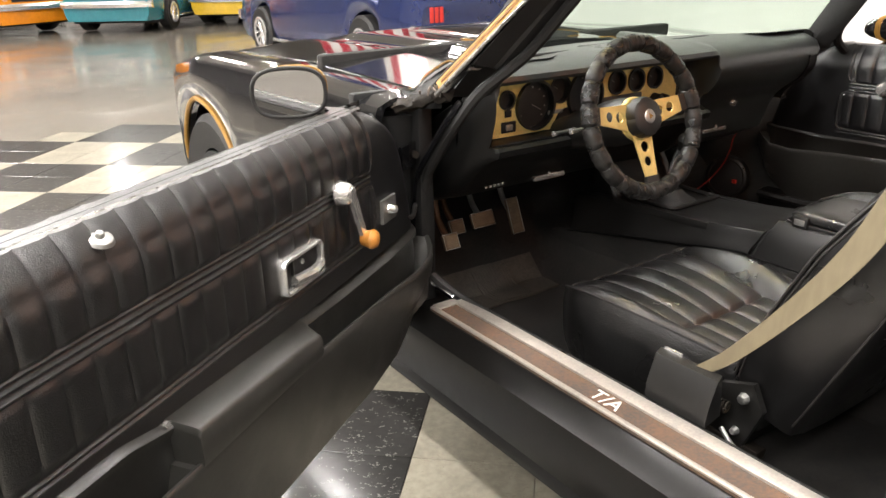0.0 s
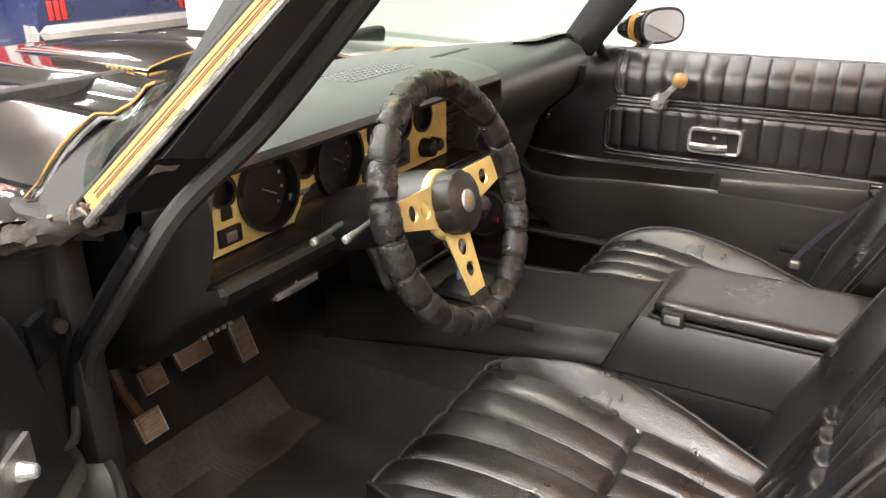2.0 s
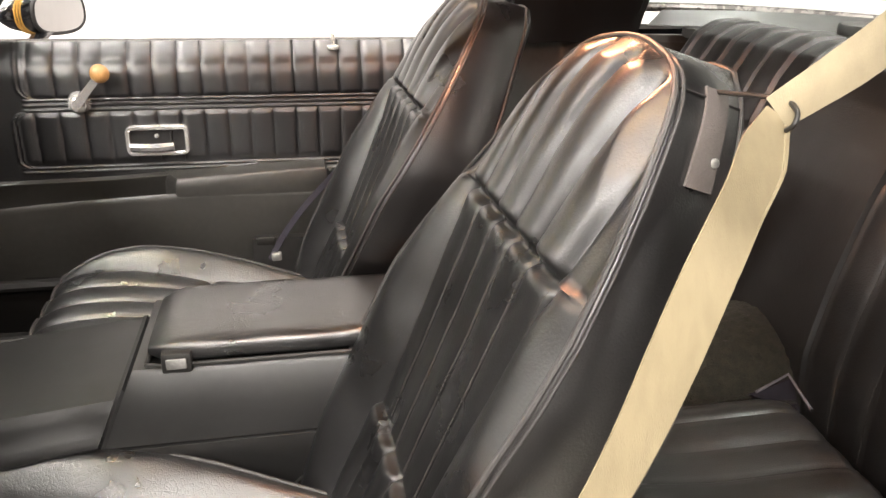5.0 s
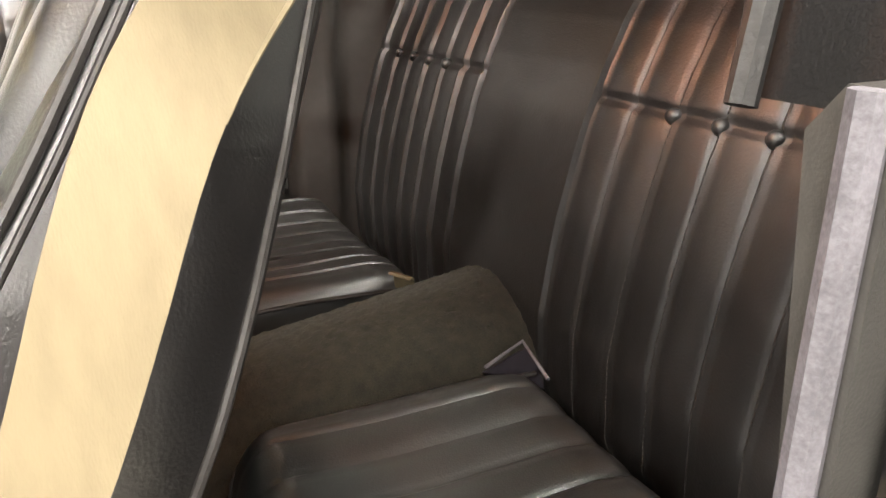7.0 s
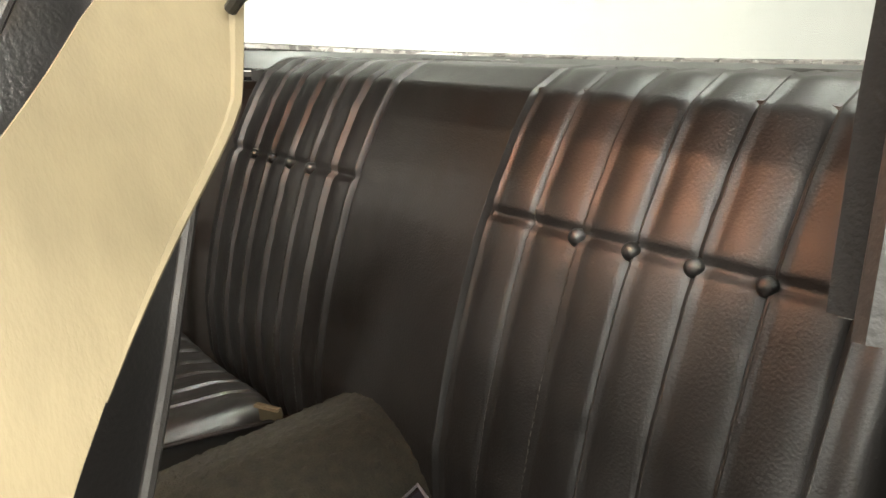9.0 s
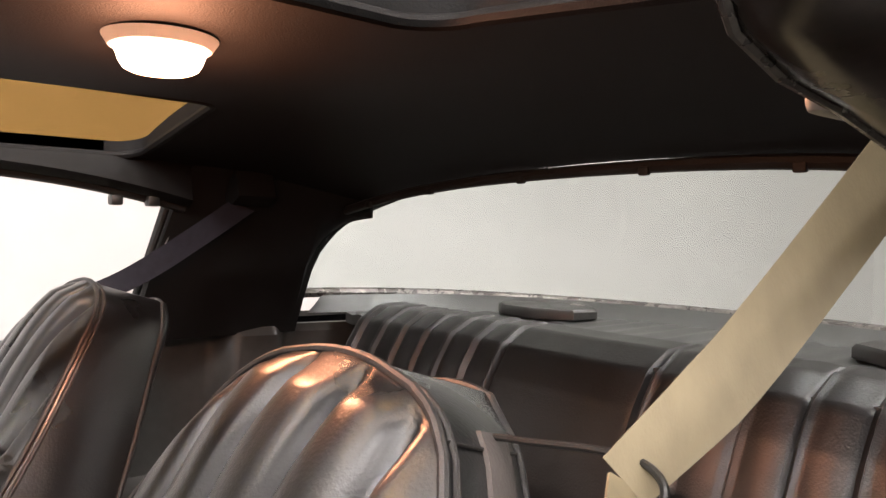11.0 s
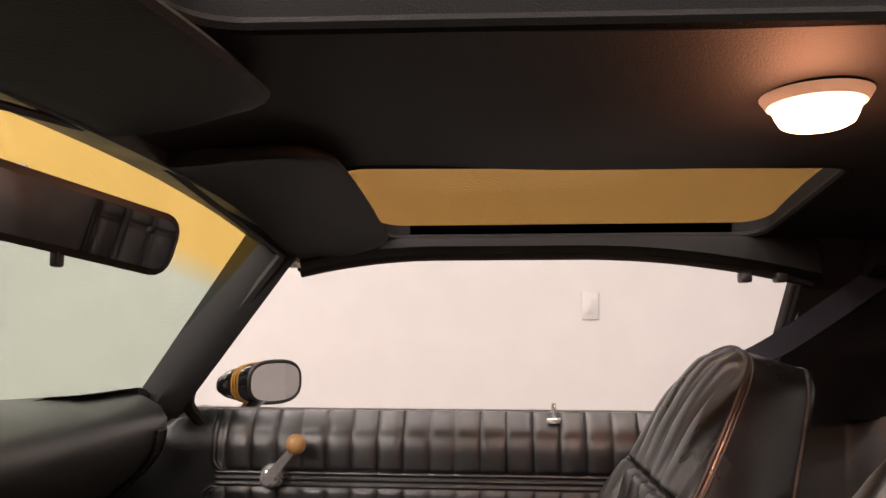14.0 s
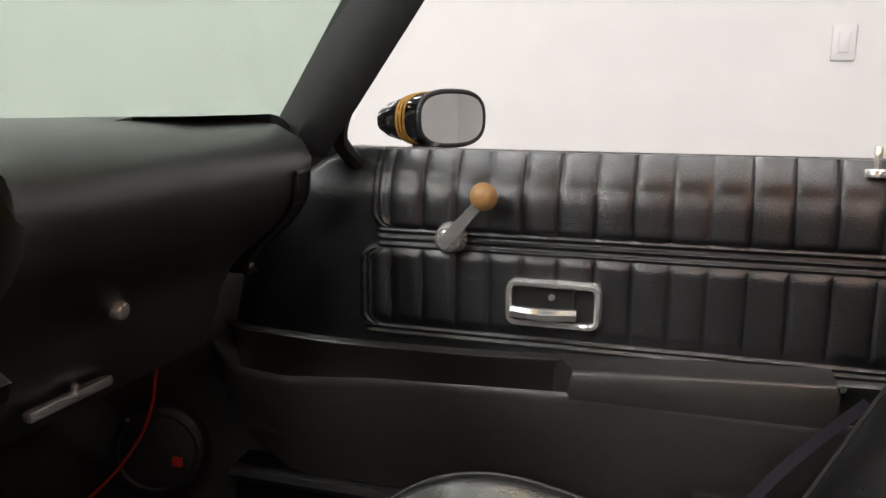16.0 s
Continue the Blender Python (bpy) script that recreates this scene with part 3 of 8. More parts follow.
def build_glass():
    w = part("windshield", sheet(windshield_point, steps(-1, 1, 28), steps(0, 1, 12), (0, 0.004, 0.002)), band_glass(), car, "green tinted windshield with a gold band along its top")
    w.visible_shadow = False

    def back(u, v):
        a = u * math.pi / 2
        lo = Vector((0.685 * math.sin(a) if abs(u) < 1 else 0.685 * u, -0.80 - 0.56 * math.cos(a) ** 0.7 if abs(u) < 1 else -0.80, 0.955 - 0.012 * math.cos(a)))
        top = Vector((0.60 * math.sin(a), rear_top(0.58 * math.sin(a)) - 0.005, 1.171 - 0.030 * math.sin(a) ** 2 - 0.026 * math.sin(a) ** 4))
        p = lo.lerp(top, v)
        p.z += 0.02 * math.sin(v * math.pi)
        return p
    w = part("rear_window", sheet(back, [i / 16 for i in range(-16, 17)], steps(0, 1, 10), (0, -0.003, 0.003)), GREEN_GLASS, car, "curved rear window glass")
    w.visible_shadow = False
    part("rear_window_trim", tube([back(u / 20, 0.0) + Vector((0, 0.01, -0.006)) for u in range(-20, 21)], 0.010, 8), CHROME_DARK, car)
    ledge = []
    for u in range(-19, 20):
        p = back(u / 20, 0.0)
        ledge.append([p + Vector((0, 0.004, 0.004)), p + Vector((0, 0.022, -0.004)), Vector((p.x * 0.97, p.y + 0.055, 0.926)), Vector((p.x * 0.96, p.y + 0.075, 0.910)), Vector((p.x, p.y + 0.004, 0.905))])
    part("rear_window_ledge", loft(ledge), DASH_PLASTIC, car, "grey-green ledge below the rear window")
    part("rear_window_seal", tube([back(u / 20, 0.985) + Vector((0, 0.012, 0.0)) for u in range(-20, 21)], 0.009, 8), RUBBER, car)
    for k in (-12, -7, -2, 3, 8, 13):
        p = back(k / 20, 0.97) + Vector((0, 0.025, -0.004))
        part("seal_clip", B(p - Vector((0.008, 0.004, 0.006)), p + Vector((0.008, 0.004, 0.006)), 0.002), RUBBER, car)
    for s in (-1, 1):
        # A pillar: inner trim, outer skin and drip rail
        rings, panels = [], []
        for v in steps(0, 1, 12):
            inn = Vector((s * lerp(0.662, 0.590, v), lerp(0.660, 0.41, v), lerp(0.865, 1.195, v)))
            out = Vector((s * lerp(0.735, 0.630, v), lerp(0.600, 0.335, v), lerp(0.855, 1.175, v)))
            fwd = Vector((s * 0.035, 0.055, 0.012))
            bulge = lerp(0.022, 0.042, v)
            mid = inn.lerp(out, 0.5) + Vector((-s * bulge, -bulge, 0))
            edge = Vector((s * lerp(0.800, 0.642, v), lerp(0.572 if s < 0 else 0.662, 0.348, v), lerp(0.900, 1.192, v)))
            rings.append([inn, inn.lerp(mid, 0.6) + Vector((-s * 0.004, -0.002, 0)), mid, mid.lerp(edge, 0.12) + fwd * 0.1, out + fwd * 0.8, inn + fwd])
            # the flat panel between seal and drip rail, with a groove along it
            inward, ahead = (mid - edge), Vector((s * 0.006, 0.012, 0.008))
            panels.append([edge, edge + inward * 0.52, edge + inward * 0.56 + ahead * 0.6, edge + inward * 0.62 + ahead * 0.6, edge + inward * 0.66,
                           edge + inward * 0.93, edge + inward * 0.93 + ahead * 1.5,
                           Vector((s * lerp(0.795, 0.616, v), lerp(0.611 if s < 0 else 0.698, 0.356, v), lerp(0.886, 1.193, v)))])
        part("a_pillar", loft(rings), PILLAR, car, "black A pillar trim")
        part("pillar_panel", loft(panels[2:]), PILLAR_FACE, car, "grooved black pillar face")
        # painted pillar skin with its gold stripe, and the drip rail behind it
        wv = Vector((-s * 0.3, 0.85, 0.5)).normalized()
        along = Vector((-s * 0.179, -0.255, 0.307)).normalized()
        face = along.cross(wv).normalized()
        if face.x * s < 0:
            face = -face

        def pillar_line(off, lift, v0=0.0):
            return [Vector((s * lerp(0.809, 0.630, v), lerp(0.617 if s < 0 else 0.706, 0.362, v), lerp(0.896, 1.203, v))) + wv * off + face * lift for v in steps(v0, 1, 10)]
        skin = [[a, b, c, d] for a, b, c, d in zip(pillar_line(-0.0145, -0.001, -0.03), pillar_line(0.0145, -0.001, -0.03), pillar_line(0.010, -0.022, -0.03), pillar_line(-0.0145, -0.022, -0.03))]
        part("pillar_skin", loft(skin), PAINT, car)
        part("glass_moulding", tube(pillar_line(0.0150, 0.0, -0.03), 0.0030, 8), RUBBER, car)
        part("pillar_drip_rail", tube(pillar_line(-0.0175, 0.001, -0.03), 0.0050, 8), CHROME_DARK, car, "dull dark drip rail")
        part("gold_stripe", ribbon(pillar_line(0.0, 0.0008), [wv * 0.0225] * 11, 0.003), GOLD_PAINT, car, "gold pillar stripe")
        for off in (-0.0045, -0.0015, 0.0035):
            part("pin_line", ribbon(pillar_line(off, 0.0026, 0.03), [wv * 0.0009] * 11, 0.0012), PIN_RED, car)
        # C pillar trim with the fixed quarter
        cp = []
        for n, y in enumerate(steps(-0.48, -0.918, 26)):
            f = (-0.50 - y) / 0.34
            slant = 0.26 * max(0.0, 1 - n / 8)
            zt = roof_z(0.58, y) - 0.012
            low = table(-y, [(0.805, 0.872), (0.822, 0.965), (0.845, 1.025), (0.878, 1.068), (0.915, 1.100)])
            inn = 0.03 * max(0, (-0.80 - y) / 0.15)
            xs4 = (0.672, 0.665, lerp(0.655, 0.625, f), lerp(0.625, 0.60, f))
            zs4 = [max(low, q) for q in (0.872, 0.93, lerp(1.03, 1.0, f), zt - 0.03)]
            zs4 = [low + (zt - 0.012 - low) * k if low > 0.88 else q for k, q in zip((0, 0.3, 0.6, 0.85), zs4)]
            cp.append([(s * (x - inn), y - slant * (z - 0.87), z) for x, z in [*zip(xs4, zs4), (0.57 + inn, zt + 0.03), (0.70 + inn, zt + 0.03), (0.74 + inn, max(low, 0.95) + 0.005), (0.75 + inn, low)]])
        part("c_pillar_trim", loft(cp), HEADLINER, car, "black sail panel beside the rear window")
        part("window_channel", tube([(s * 0.690, -0.470, 0.87), (s * 0.677, -0.505, 1.0), (s * 0.652, -0.535, 1.11)], 0.006, 8), RUBBER, car)
        part("channel_trim", tube([(s * 0.676, -0.486, 0.87), (s * 0.664, -0.520, 1.0), (s * 0.645, -0.547, 1.09)], 0.003, 8), STEEL, car)
        for y, z in ((-0.60, 1.0), (-0.77, 0.965)):
            part("trim_screw", disc((s * 0.662, y, z), (-s, 0, 0), 0.006, 0.004, 10), CHROME, car)
        # inner quarter panel by the rear seat
        rows = []
        for y in steps(-0.455, -1.02, 48):
            f = (-0.44 - y) / 0.58
            x = lerp(0.755, 0.665, f)
            arm = bump01(y, -0.640, -0.43, 0.02) * 0.075
            x = min(x, 0.742) - 0.040 * bump01(y, -0.770, -0.660, 0.045)
            rows.append([(s * (x + 0.018), y, 0.20), (s * x, y, 0.20), (s * (x - 0.01), y, 0.46), (s * (x - 0.012 - arm), y, 0.475), (s * (x - 0.012 - arm), y, 0.555), (s * (x - 0.008 - arm * 0.8), y, 0.585), (s * (x - 0.005), y, 0.61), (s * x, y, 0.74), (s * (x - 0.012), y, 0.87), (s * (x + 0.0), y, 0.885), (s * (x + 0.018), y, 0.885)])
        part("quarter_panel", loft(rows), QUARTER, car, "black quarter trim beside the rear seat")


build_glass()


def bmesh_tyre(x, y, z):
    sgn = 1 if x > 0 else -1
    prof = [(0.20, -0.08), (0.30, -0.10), (0.325, -0.08), (0.328, 0.0), (0.325, 0.08), (0.30, 0.10), (0.20, 0.08)]
    bm = bmesh.new()
    n = 40
    vs = [[bm.verts.new((x + sgn * w, y + r * math.cos(k * math.tau / n), z + r * math.sin(k * math.tau / n))) for r, w in prof] for k in range(n)]
    for k in range(n):
        for i in range(len(prof)):
            j = (i + 1) % len(prof)
            bm.faces.new((vs[k][i], vs[k][j], vs[(k + 1) % n][j], vs[(k + 1) % n][i]))
    return bm


def build_floor_pan():
    def pan(u, v):
        x, y = u, v
        z = 0.195 + 0.03 * max(0, (abs(x) - 0.60) / 0.12)
        if y > 0.92:
            z += (y - 0.92) * 0.95
        hump = max(0, 1 - (abs(x) / 0.20) ** 2.4) * 0.20
        if y < -0.22:
            z += min(1, (-0.22 - y) / 0.2) * 0.03
        z = max(z, 0.18 + hump) if abs(x) < 0.2 else z
        return x, y, z + 0.004 * noise.noise((x * 9, y * 9, 0))
    part("carpet", sheet(pan, steps(-0.76, 0.76, 70), steps(1.32, -0.98, 70), (0, 0, -0.03)), CARPET, car, "worn black carpet")
    part("firewall", B((-0.75, 1.30, 0.20), (0.75, 1.34, 0.90), 0.01), CARPET, car)
    # rear tunnel carpet between the rear cushions
    rows = []
    for y in steps(-0.32, -0.80, 110):
        h = 0.452 + 0.15 * (-0.36 - y) - 0.06 * max(0, (y + 0.40) / 0.08) ** 2
        ring = []
        for a in steps(math.pi, 0, 110):
            pile = 0.0034 * noise.noise((y * 95, a * 17, 2)) + 0.0022 * noise.noise((y * 210, a * 44, 7))
            ring.append(((0.158 + pile) * math.cos(a), y, 0.20 + (h - 0.20 + pile) * max(0, math.sin(a)) ** 0.55))
        rows.append(ring)
    part("tunnel_carpet", loft(rows, closed=True), TUNNEL_CARPET, car, "olive-black carpeted tunnel between the rear cushions")
    for s in (-1, 1):
        # kick panels and sills
        part("kick_panel", B((s * 0.757, 0.715, 0.20), (s * 0.80, 1.32, 0.86), 0.012), QUARTER if s > 0 else PILLAR, car)
        prof = [(0.872, 0.20), (0.878, 0.27), (0.866, 0.318), (0.835, 0.338), (0.822, 0.352), (0.722, 0.352), (0.712, 0.345), (0.705, 0.20)]
        part("rocker_sill", loft([[(s * x, y, z) for x, z in prof] for y in steps(0.80, -0.62, 12)]), SILL, car, "black painted door sill")
        plate = part("sill_plate", loft([[(s * x, y, z) for x, z in ((0.818, 0.352), (0.818, 0.358), (0.722, 0.358), (0.722, 0.352))] for y in (0.66, -0.60)]), BROWN, car, "aluminium sill plate with a dark centre")
        for x0, x1, h in ((0.806, 0.818, 0.0625), (0.722, 0.756, 0.064)):
            part("sill_rib", B((s * x0, -0.60, 0.356), (s * x1, 0.66, 0.30 + h), 0.002), ALU, plate, "bright aluminium edge")
        part("sill_end_cap", B((s * 0.722, 0.635, 0.3585), (s * 0.806, 0.665, 0.3625), 0.001), ALU, plate)
        part("sill_carpet_edge", tube([(s * 0.705, y, 0.338) for y in steps(0.80, -0.60, 10)], 0.014, 8), RUBBER, car)
        # door opening frame: hinge pillar and lock pillar
        hp = [(0.772, 0.76), (0.785, 0.742), (0.82, 0.745), (0.86, 0.77), (0.88, 0.82), (0.772, 0.83)]
        part("hinge_pillar", loft([[(s * x, y + 0.02 * math.sin((z - 0.3) * 5) - 0.06 * max(0, (z - 0.55)) , z) for x, y in hp] for z in steps(0.30, 0.815, 14)]), PILLAR, car, "black painted hinge pillar")
        seal = smooth_path([(s * 0.722, 0.30, 0.352), (s * 0.722, 0.60, 0.354), (s * 0.735, 0.672, 0.368), (s * 0.768, 0.722, 0.41), (s * 0.780, 0.737, 0.446), (s * 0.782, 0.737, 0.55), (s * 0.782, 0.715, 0.667), (s * 0.780, 0.656, 0.744), (s * 0.778, 0.590, 0.819), *([(-0.742, 0.553, 0.885), (-0.655, 0.510, 0.957), (-0.614, 0.435, 1.052), (-0.575, 0.345, 1.165)] if s < 0 else [(0.735, 0.612, 0.885), (0.672, 0.560, 0.957), (0.628, 0.478, 1.052), (0.583, 0.375, 1.165)])], 8)
        part("door_seal", tube(seal, 0.013, 8), RUBBER, car, "black rubber door seal")
        part("seal_flange", tube([p + Vector((s * 0.016, 0.012, 0.004)) for p in seal[10:70]], 0.008, 6), PAINT, car)
        lp = [(0.758, -0.51), (0.765, -0.472), (0.81, -0.478), (0.855, -0.475), (0.875, -0.50), (0.875, -0.62), (0.765, -0.62)]
        part("lock_pillar", loft([[(s * x, y, z) for x, y in lp] for z in steps(0.30, 0.865, 8)]), PAINT, car)
        part("pinch_welt", tube([(s * 0.752, -0.452 + 0.01 * (0.9 - z), z) for z in steps(0.36, 0.885, 24)], 0.0065, 8), PINCH, car, "grey pinch welt on the door jamb")
        # outer quarter with its wheel
        rows = []
        for y in steps(-0.47, -2.16, 44):
            f = max(0.0, (-1.3 - y) / 0.86)
            arch = 0.37 ** 2 - (y + 0.82) ** 2
            low = 0.33 + math.sqrt(arch) if arch > 0 else 0.25 + 0.10 * f ** 2
            w = 0.93 - 0.07 * f ** 2
            sh = 0.90 - 0.05 * f
            rows.append([(s * 0.80, y, low), (s * (w - 0.03), y, low), (s * w, y, lerp(low, sh, 0.45)), (s * (w - 0.015), y, sh - 0.12), (s * (w - 0.08), y, sh - 0.02), (s * 0.79, y, sh), (s * 0.775, y, sh - 0.01), (s * 0.79, y, max(low, 0.5))])
        part("rear_quarter", loft(rows), PAINT, car, "glossy black rear quarter")
        rw = part("rear_wheel", bmesh_tyre(s * 0.835, -0.82, 0.325), RUBBER, car, "black tyre")
        part("rim", ringplate((s * 0.915, -0.82, 0.325), (s, 0, 0), 0.19, 0.05, 0.02), DARK, rw, "dark rim")
        for k in range(3):
            part("tail_light", B((s * (0.30 + k * 0.17), -2.185, 0.62), (s * (0.45 + k * 0.17), -2.165, 0.74), 0.008), RED, car, "red tail light")
    part("tail_panel", loft([[(x, -2.10 - 0.06 * (1 - (x / 0.9) ** 2), z) for z in (0.36, 0.5)] + [(x, -2.17 + 0.02 * (x / 0.9) ** 2, z) for z in (0.60, 0.84)] + [(x, -2.06, 0.85), (x, -2.06, 0.36)] for x in steps(-0.86, 0.86, 16)]), PAINT, car)
    part("rear_bumper", loft([[(x, -2.16 + 0.06 * (x / 0.9) ** 4 + dy, z) for dy, z in ((0, 0.40), (-0.07, 0.43), (-0.08, 0.54), (-0.02, 0.60), (0.04, 0.60), (0.04, 0.40))] for x in steps(-0.88, 0.88, 16)]), PAINT, car)
    text_part("sill_lettering", "T/A", 0.048, Matrix.Translation((-0.782, 0.11, 0.3592)) @ Euler((0, 0, radians(-90))).to_matrix().to_4x4(), WHITE_PRINT, car)
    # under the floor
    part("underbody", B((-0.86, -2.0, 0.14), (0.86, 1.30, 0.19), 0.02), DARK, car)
    part("trunk_lid", sheet(lambda u, v: (u, v, 0.90 - 0.05 * u * u - 0.04 * (-1.38 - v)), steps(-0.72, 0.72, 10), steps(-1.37, -2.1, 8), (0, 0, -0.03)), PAINT, car)
    # package shelf behind the rear seat
    part("package_shelf", sheet(lambda u, v: (u, v, 0.908 + 0.02 * (-0.92 - v) + 0.0016 * math.sin(u * 120)), steps(-0.64, 0.64, 128), steps(-0.90, -1.38, 8), (0, 0, -0.02)), DASH_PLASTIC, car, "ribbed black package shelf")


build_floor_pan()


def fender_profile(y):
    """Half section of the nose: width, shoulder height and hood height at y."""
    w = table(y, [(0.75, 0.90), (1.4, 0.925), (1.95, 0.935), (2.3, 0.90), (2.6, 0.80), (2.75, 0.66)])
    sh = table(y, [(0.75, 0.855), (1.4, 0.875), (1.95, 0.865), (2.35, 0.80), (2.6, 0.73), (2.75, 0.66)])
    hood = table(y, [(0.75, 0.865), (1.4, 0.90), (1.95, 0.895), (2.35, 0.83), (2.6, 0.76), (2.75, 0.68)])
    return w, sh, hood


def build_nose():
    for s in (-1, 1):
        bm = bmesh.new()
        rows = []
        ys = steps(0.75, 2.75, 64)
        for y in ys:
            w, sh, hood = fender_profile(y)
            arch = 0.37 ** 2 - (y - 1.97) ** 2
            low = 0.33 + math.sqrt(arch) if arch > 0 else 0.24
            low = min(low, sh - 0.1)
            q = max(0.0, (0.84 - y) / 0.09)  # the tip beside the windshield
            rows.append([(s * (w - 0.03), y, low), (s * w, y, lerp(low, sh, 0.35)), (s * (w + 0.004), y, lerp(low, sh, 0.6)), (s * w, y, sh - 0.05), (s * (w - 0.015), y, sh - 0.015), (s * (w - 0.05), y, sh), (s * (w - 0.14 + 0.07 * q), y, sh + 0.004), (s * (w - 0.17 + 0.08 * q), y, sh - 0.004)])
        part("front_fender", sheet(lambda u, v: rows[int(u)][int(v)], range(len(rows)), range(8), (-s * 0.02, 0, -0.004)), PAINT, car, "glossy black front fender")
        part("wheel_arch_stripe", tube([(s * (fender_profile(1.97 + 0.375 * math.cos(a))[0] - 0.018), 1.97 + 0.378 * math.cos(a), 0.33 + 0.378 * math.sin(a)) for a in steps(0.25, math.pi - 0.25, 24)], 0.009, 8), GOLD_PAINT, car, "gold wheel arch stripe")
        wheel = part("front_wheel", bmesh_tyre(s * 0.80, 1.97, 0.325), RUBBER, car, "black tyre")
        part("rim", ringplate((s * 0.875, 1.97, 0.325), (s, 0, 0), 0.19, 0.05, 0.02), DARK, wheel, "dark rim")
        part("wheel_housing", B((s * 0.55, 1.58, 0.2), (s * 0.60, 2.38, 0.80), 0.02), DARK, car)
    # hood with its centre bulge
    def hood(u, v):
        w, sh, h = fender_profile(v)
        x = u * (w - 0.18)
        v = lerp(1.20 - 0.36 * abs(u) ** 2.2, 2.74, (v - 0.86) / 1.88)
        w, sh, h = fender_profile(v)
        z = lerp(h + 0.004, sh, abs(u) ** 2.5) - 0.02 * bump01(abs(u), 0.42, 0.60, 0.08)
        return x, v, z
    part("hood", sheet(hood, steps(-1, 1, 60), steps(0.86, 2.74, 60), (0, 0, -0.02)), PAINT, car, "glossy black hood with gold striping")
    # front bumper
    part("front_bumper", loft([[(x, 2.70 - 0.10 * (x / 0.75) ** 4 + dy, z) for dy, z in ((0, 0.40), (0.07, 0.45), (0.08, 0.58), (0.03, 0.67), (-0.05, 0.67), (-0.05, 0.40))] for x in steps(-0.78, 0.78, 14)]), PAINT, car)
    # shaker scoop: a low hump with a flat top, an upright rear face and a lettered side
    sc = []
    for y in steps(1.262, 1.84, 16):
        f = (y - 1.262) / 0.578
        wd, rise = lerp(0.205, 0.150, f), 1 - 0.85 * max(0.0, (f - 0.35) / 0.65) ** 1.6
        half = [(wd, 0.870), (wd, 0.894 + 0.010 * rise), (wd - 0.010, 0.896 + 0.012 * rise), (wd * 0.62, 0.898 + 0.019 * rise), (0.060, 0.899 + 0.023 * rise), (0.0, 0.899 + 0.024 * rise)]
        sc.append([(-x, y - 0.018 * (x / 0.2) ** 2 * (1 - f), z) for x, z in half] + [(x, y - 0.018 * (x / 0.2) ** 2 * (1 - f), z) for x, z in half[-2::-1]])
    scoop = part("hood_scoop", loft(sc), PAINT, car, "black shaker hood scoop with gold edging")
    part("scoop_stripe", tube([(p[0] * 1.005, p[1] - 0.002, p[2] + 0.001) for p in sc[0][1:-1]], 0.0018, 6), GOLD_PAINT, scoop)
    part("scoop_stripe", tube([(x, 1.252 - 0.012 * (x / 0.2) ** 2, 0.8955) for x in steps(-0.204, 0.204, 12)], 0.0018, 6), GOLD_PAINT, scoop)
    part("scoop_rear_screen", B((-0.16, 1.256, 0.899), (0.16, 1.260, 0.914), 0.002), DARK, scoop)
    for s in (-1, 1):
        part("scoop_stripe", tube([(s * (lerp(0.205, 0.150, f) + 0.002), 1.244 + 0.5 * f, 0.8955) for f in steps(0, 1, 10)], 0.0016, 6), GOLD_PAINT, scoop)
        for k in range(6):
            wide = 0.010 if k % 3 else 0.016
            part("scoop_lettering_bar", B((s * 0.1985 - 0.003, 1.290 + k * 0.016, 0.8985), (s * 0.1985 + 0.003, 1.290 + wide * 0.8 + k * 0.016, 0.9045), 0.001), GOLD_PAINT, scoop)
    # cowl under the windshield and its gold-edged hood rear edge
    part("cowl_panel", sheet(lambda u, v: (u * lerp(0.80, 0.785, v), lerp(1.25 - 0.42 * abs(u) ** 2.4, 1.08 - 0.44 * abs(u) ** 2.6, v), lerp(0.846, 0.872, v)), steps(-1, 1, 24), steps(0, 1, 4), (0, 0, -0.03)), PILLAR, car)
    for s in (-1, 1):
        edge = [Vector(hood(s * u, 0.86)) + Vector((0, -0.002, 0.0)) for u in steps(0.99, 0.30, 16)]
        part("hood_rear_stripe", ribbon([Vector((s * 0.776, 0.792, 0.866))] + [p + Vector((0, 0.008, 0.002)) for p in edge], [(-s * 0.010, 0.012, 0.0)] * 17, 0.003), GOLD_PAINT, car, "gold edging along the hood's rear")
        part("hood_rear_lip", tube([Vector((s * 0.772, 0.786, 0.858))] + [p + Vector((0, -0.004, -0.006)) for p in edge], 0.005, 8), PAINT, car)
        # scuffed metal at the pillar's foot, with a rag of sealant, and the hinges below it
        foot = []
        for k, f in enumerate(steps(0, 1, 12)):
            c = Vector((s * lerp(0.790, 0.835, f), lerp(0.605, 0.745, f), lerp(0.882, 0.838, f)))
            ring = []
            for a in steps(0, math.tau * 15 / 16, 15):
                g = 0.018 * (0.75 + 0.5 * noise.noise((k * 0.45, a * 0.8, s)) + 0.3 * noise.noise((k * 1.4, a * 2.1, s + 4)))
                ring.append(c + Vector((s * 1.3 * g * math.cos(a), 0.3 * g * math.sin(a * 2), 1.2 * g * math.sin(a))))
            foot.append(ring)
        if s < 0:
            part("pillar_foot", loft(foot), DIRT, car, "grimy scuffed metal at the pillar foot")
        bm = bmesh.new()
        rnd = random.Random(7)
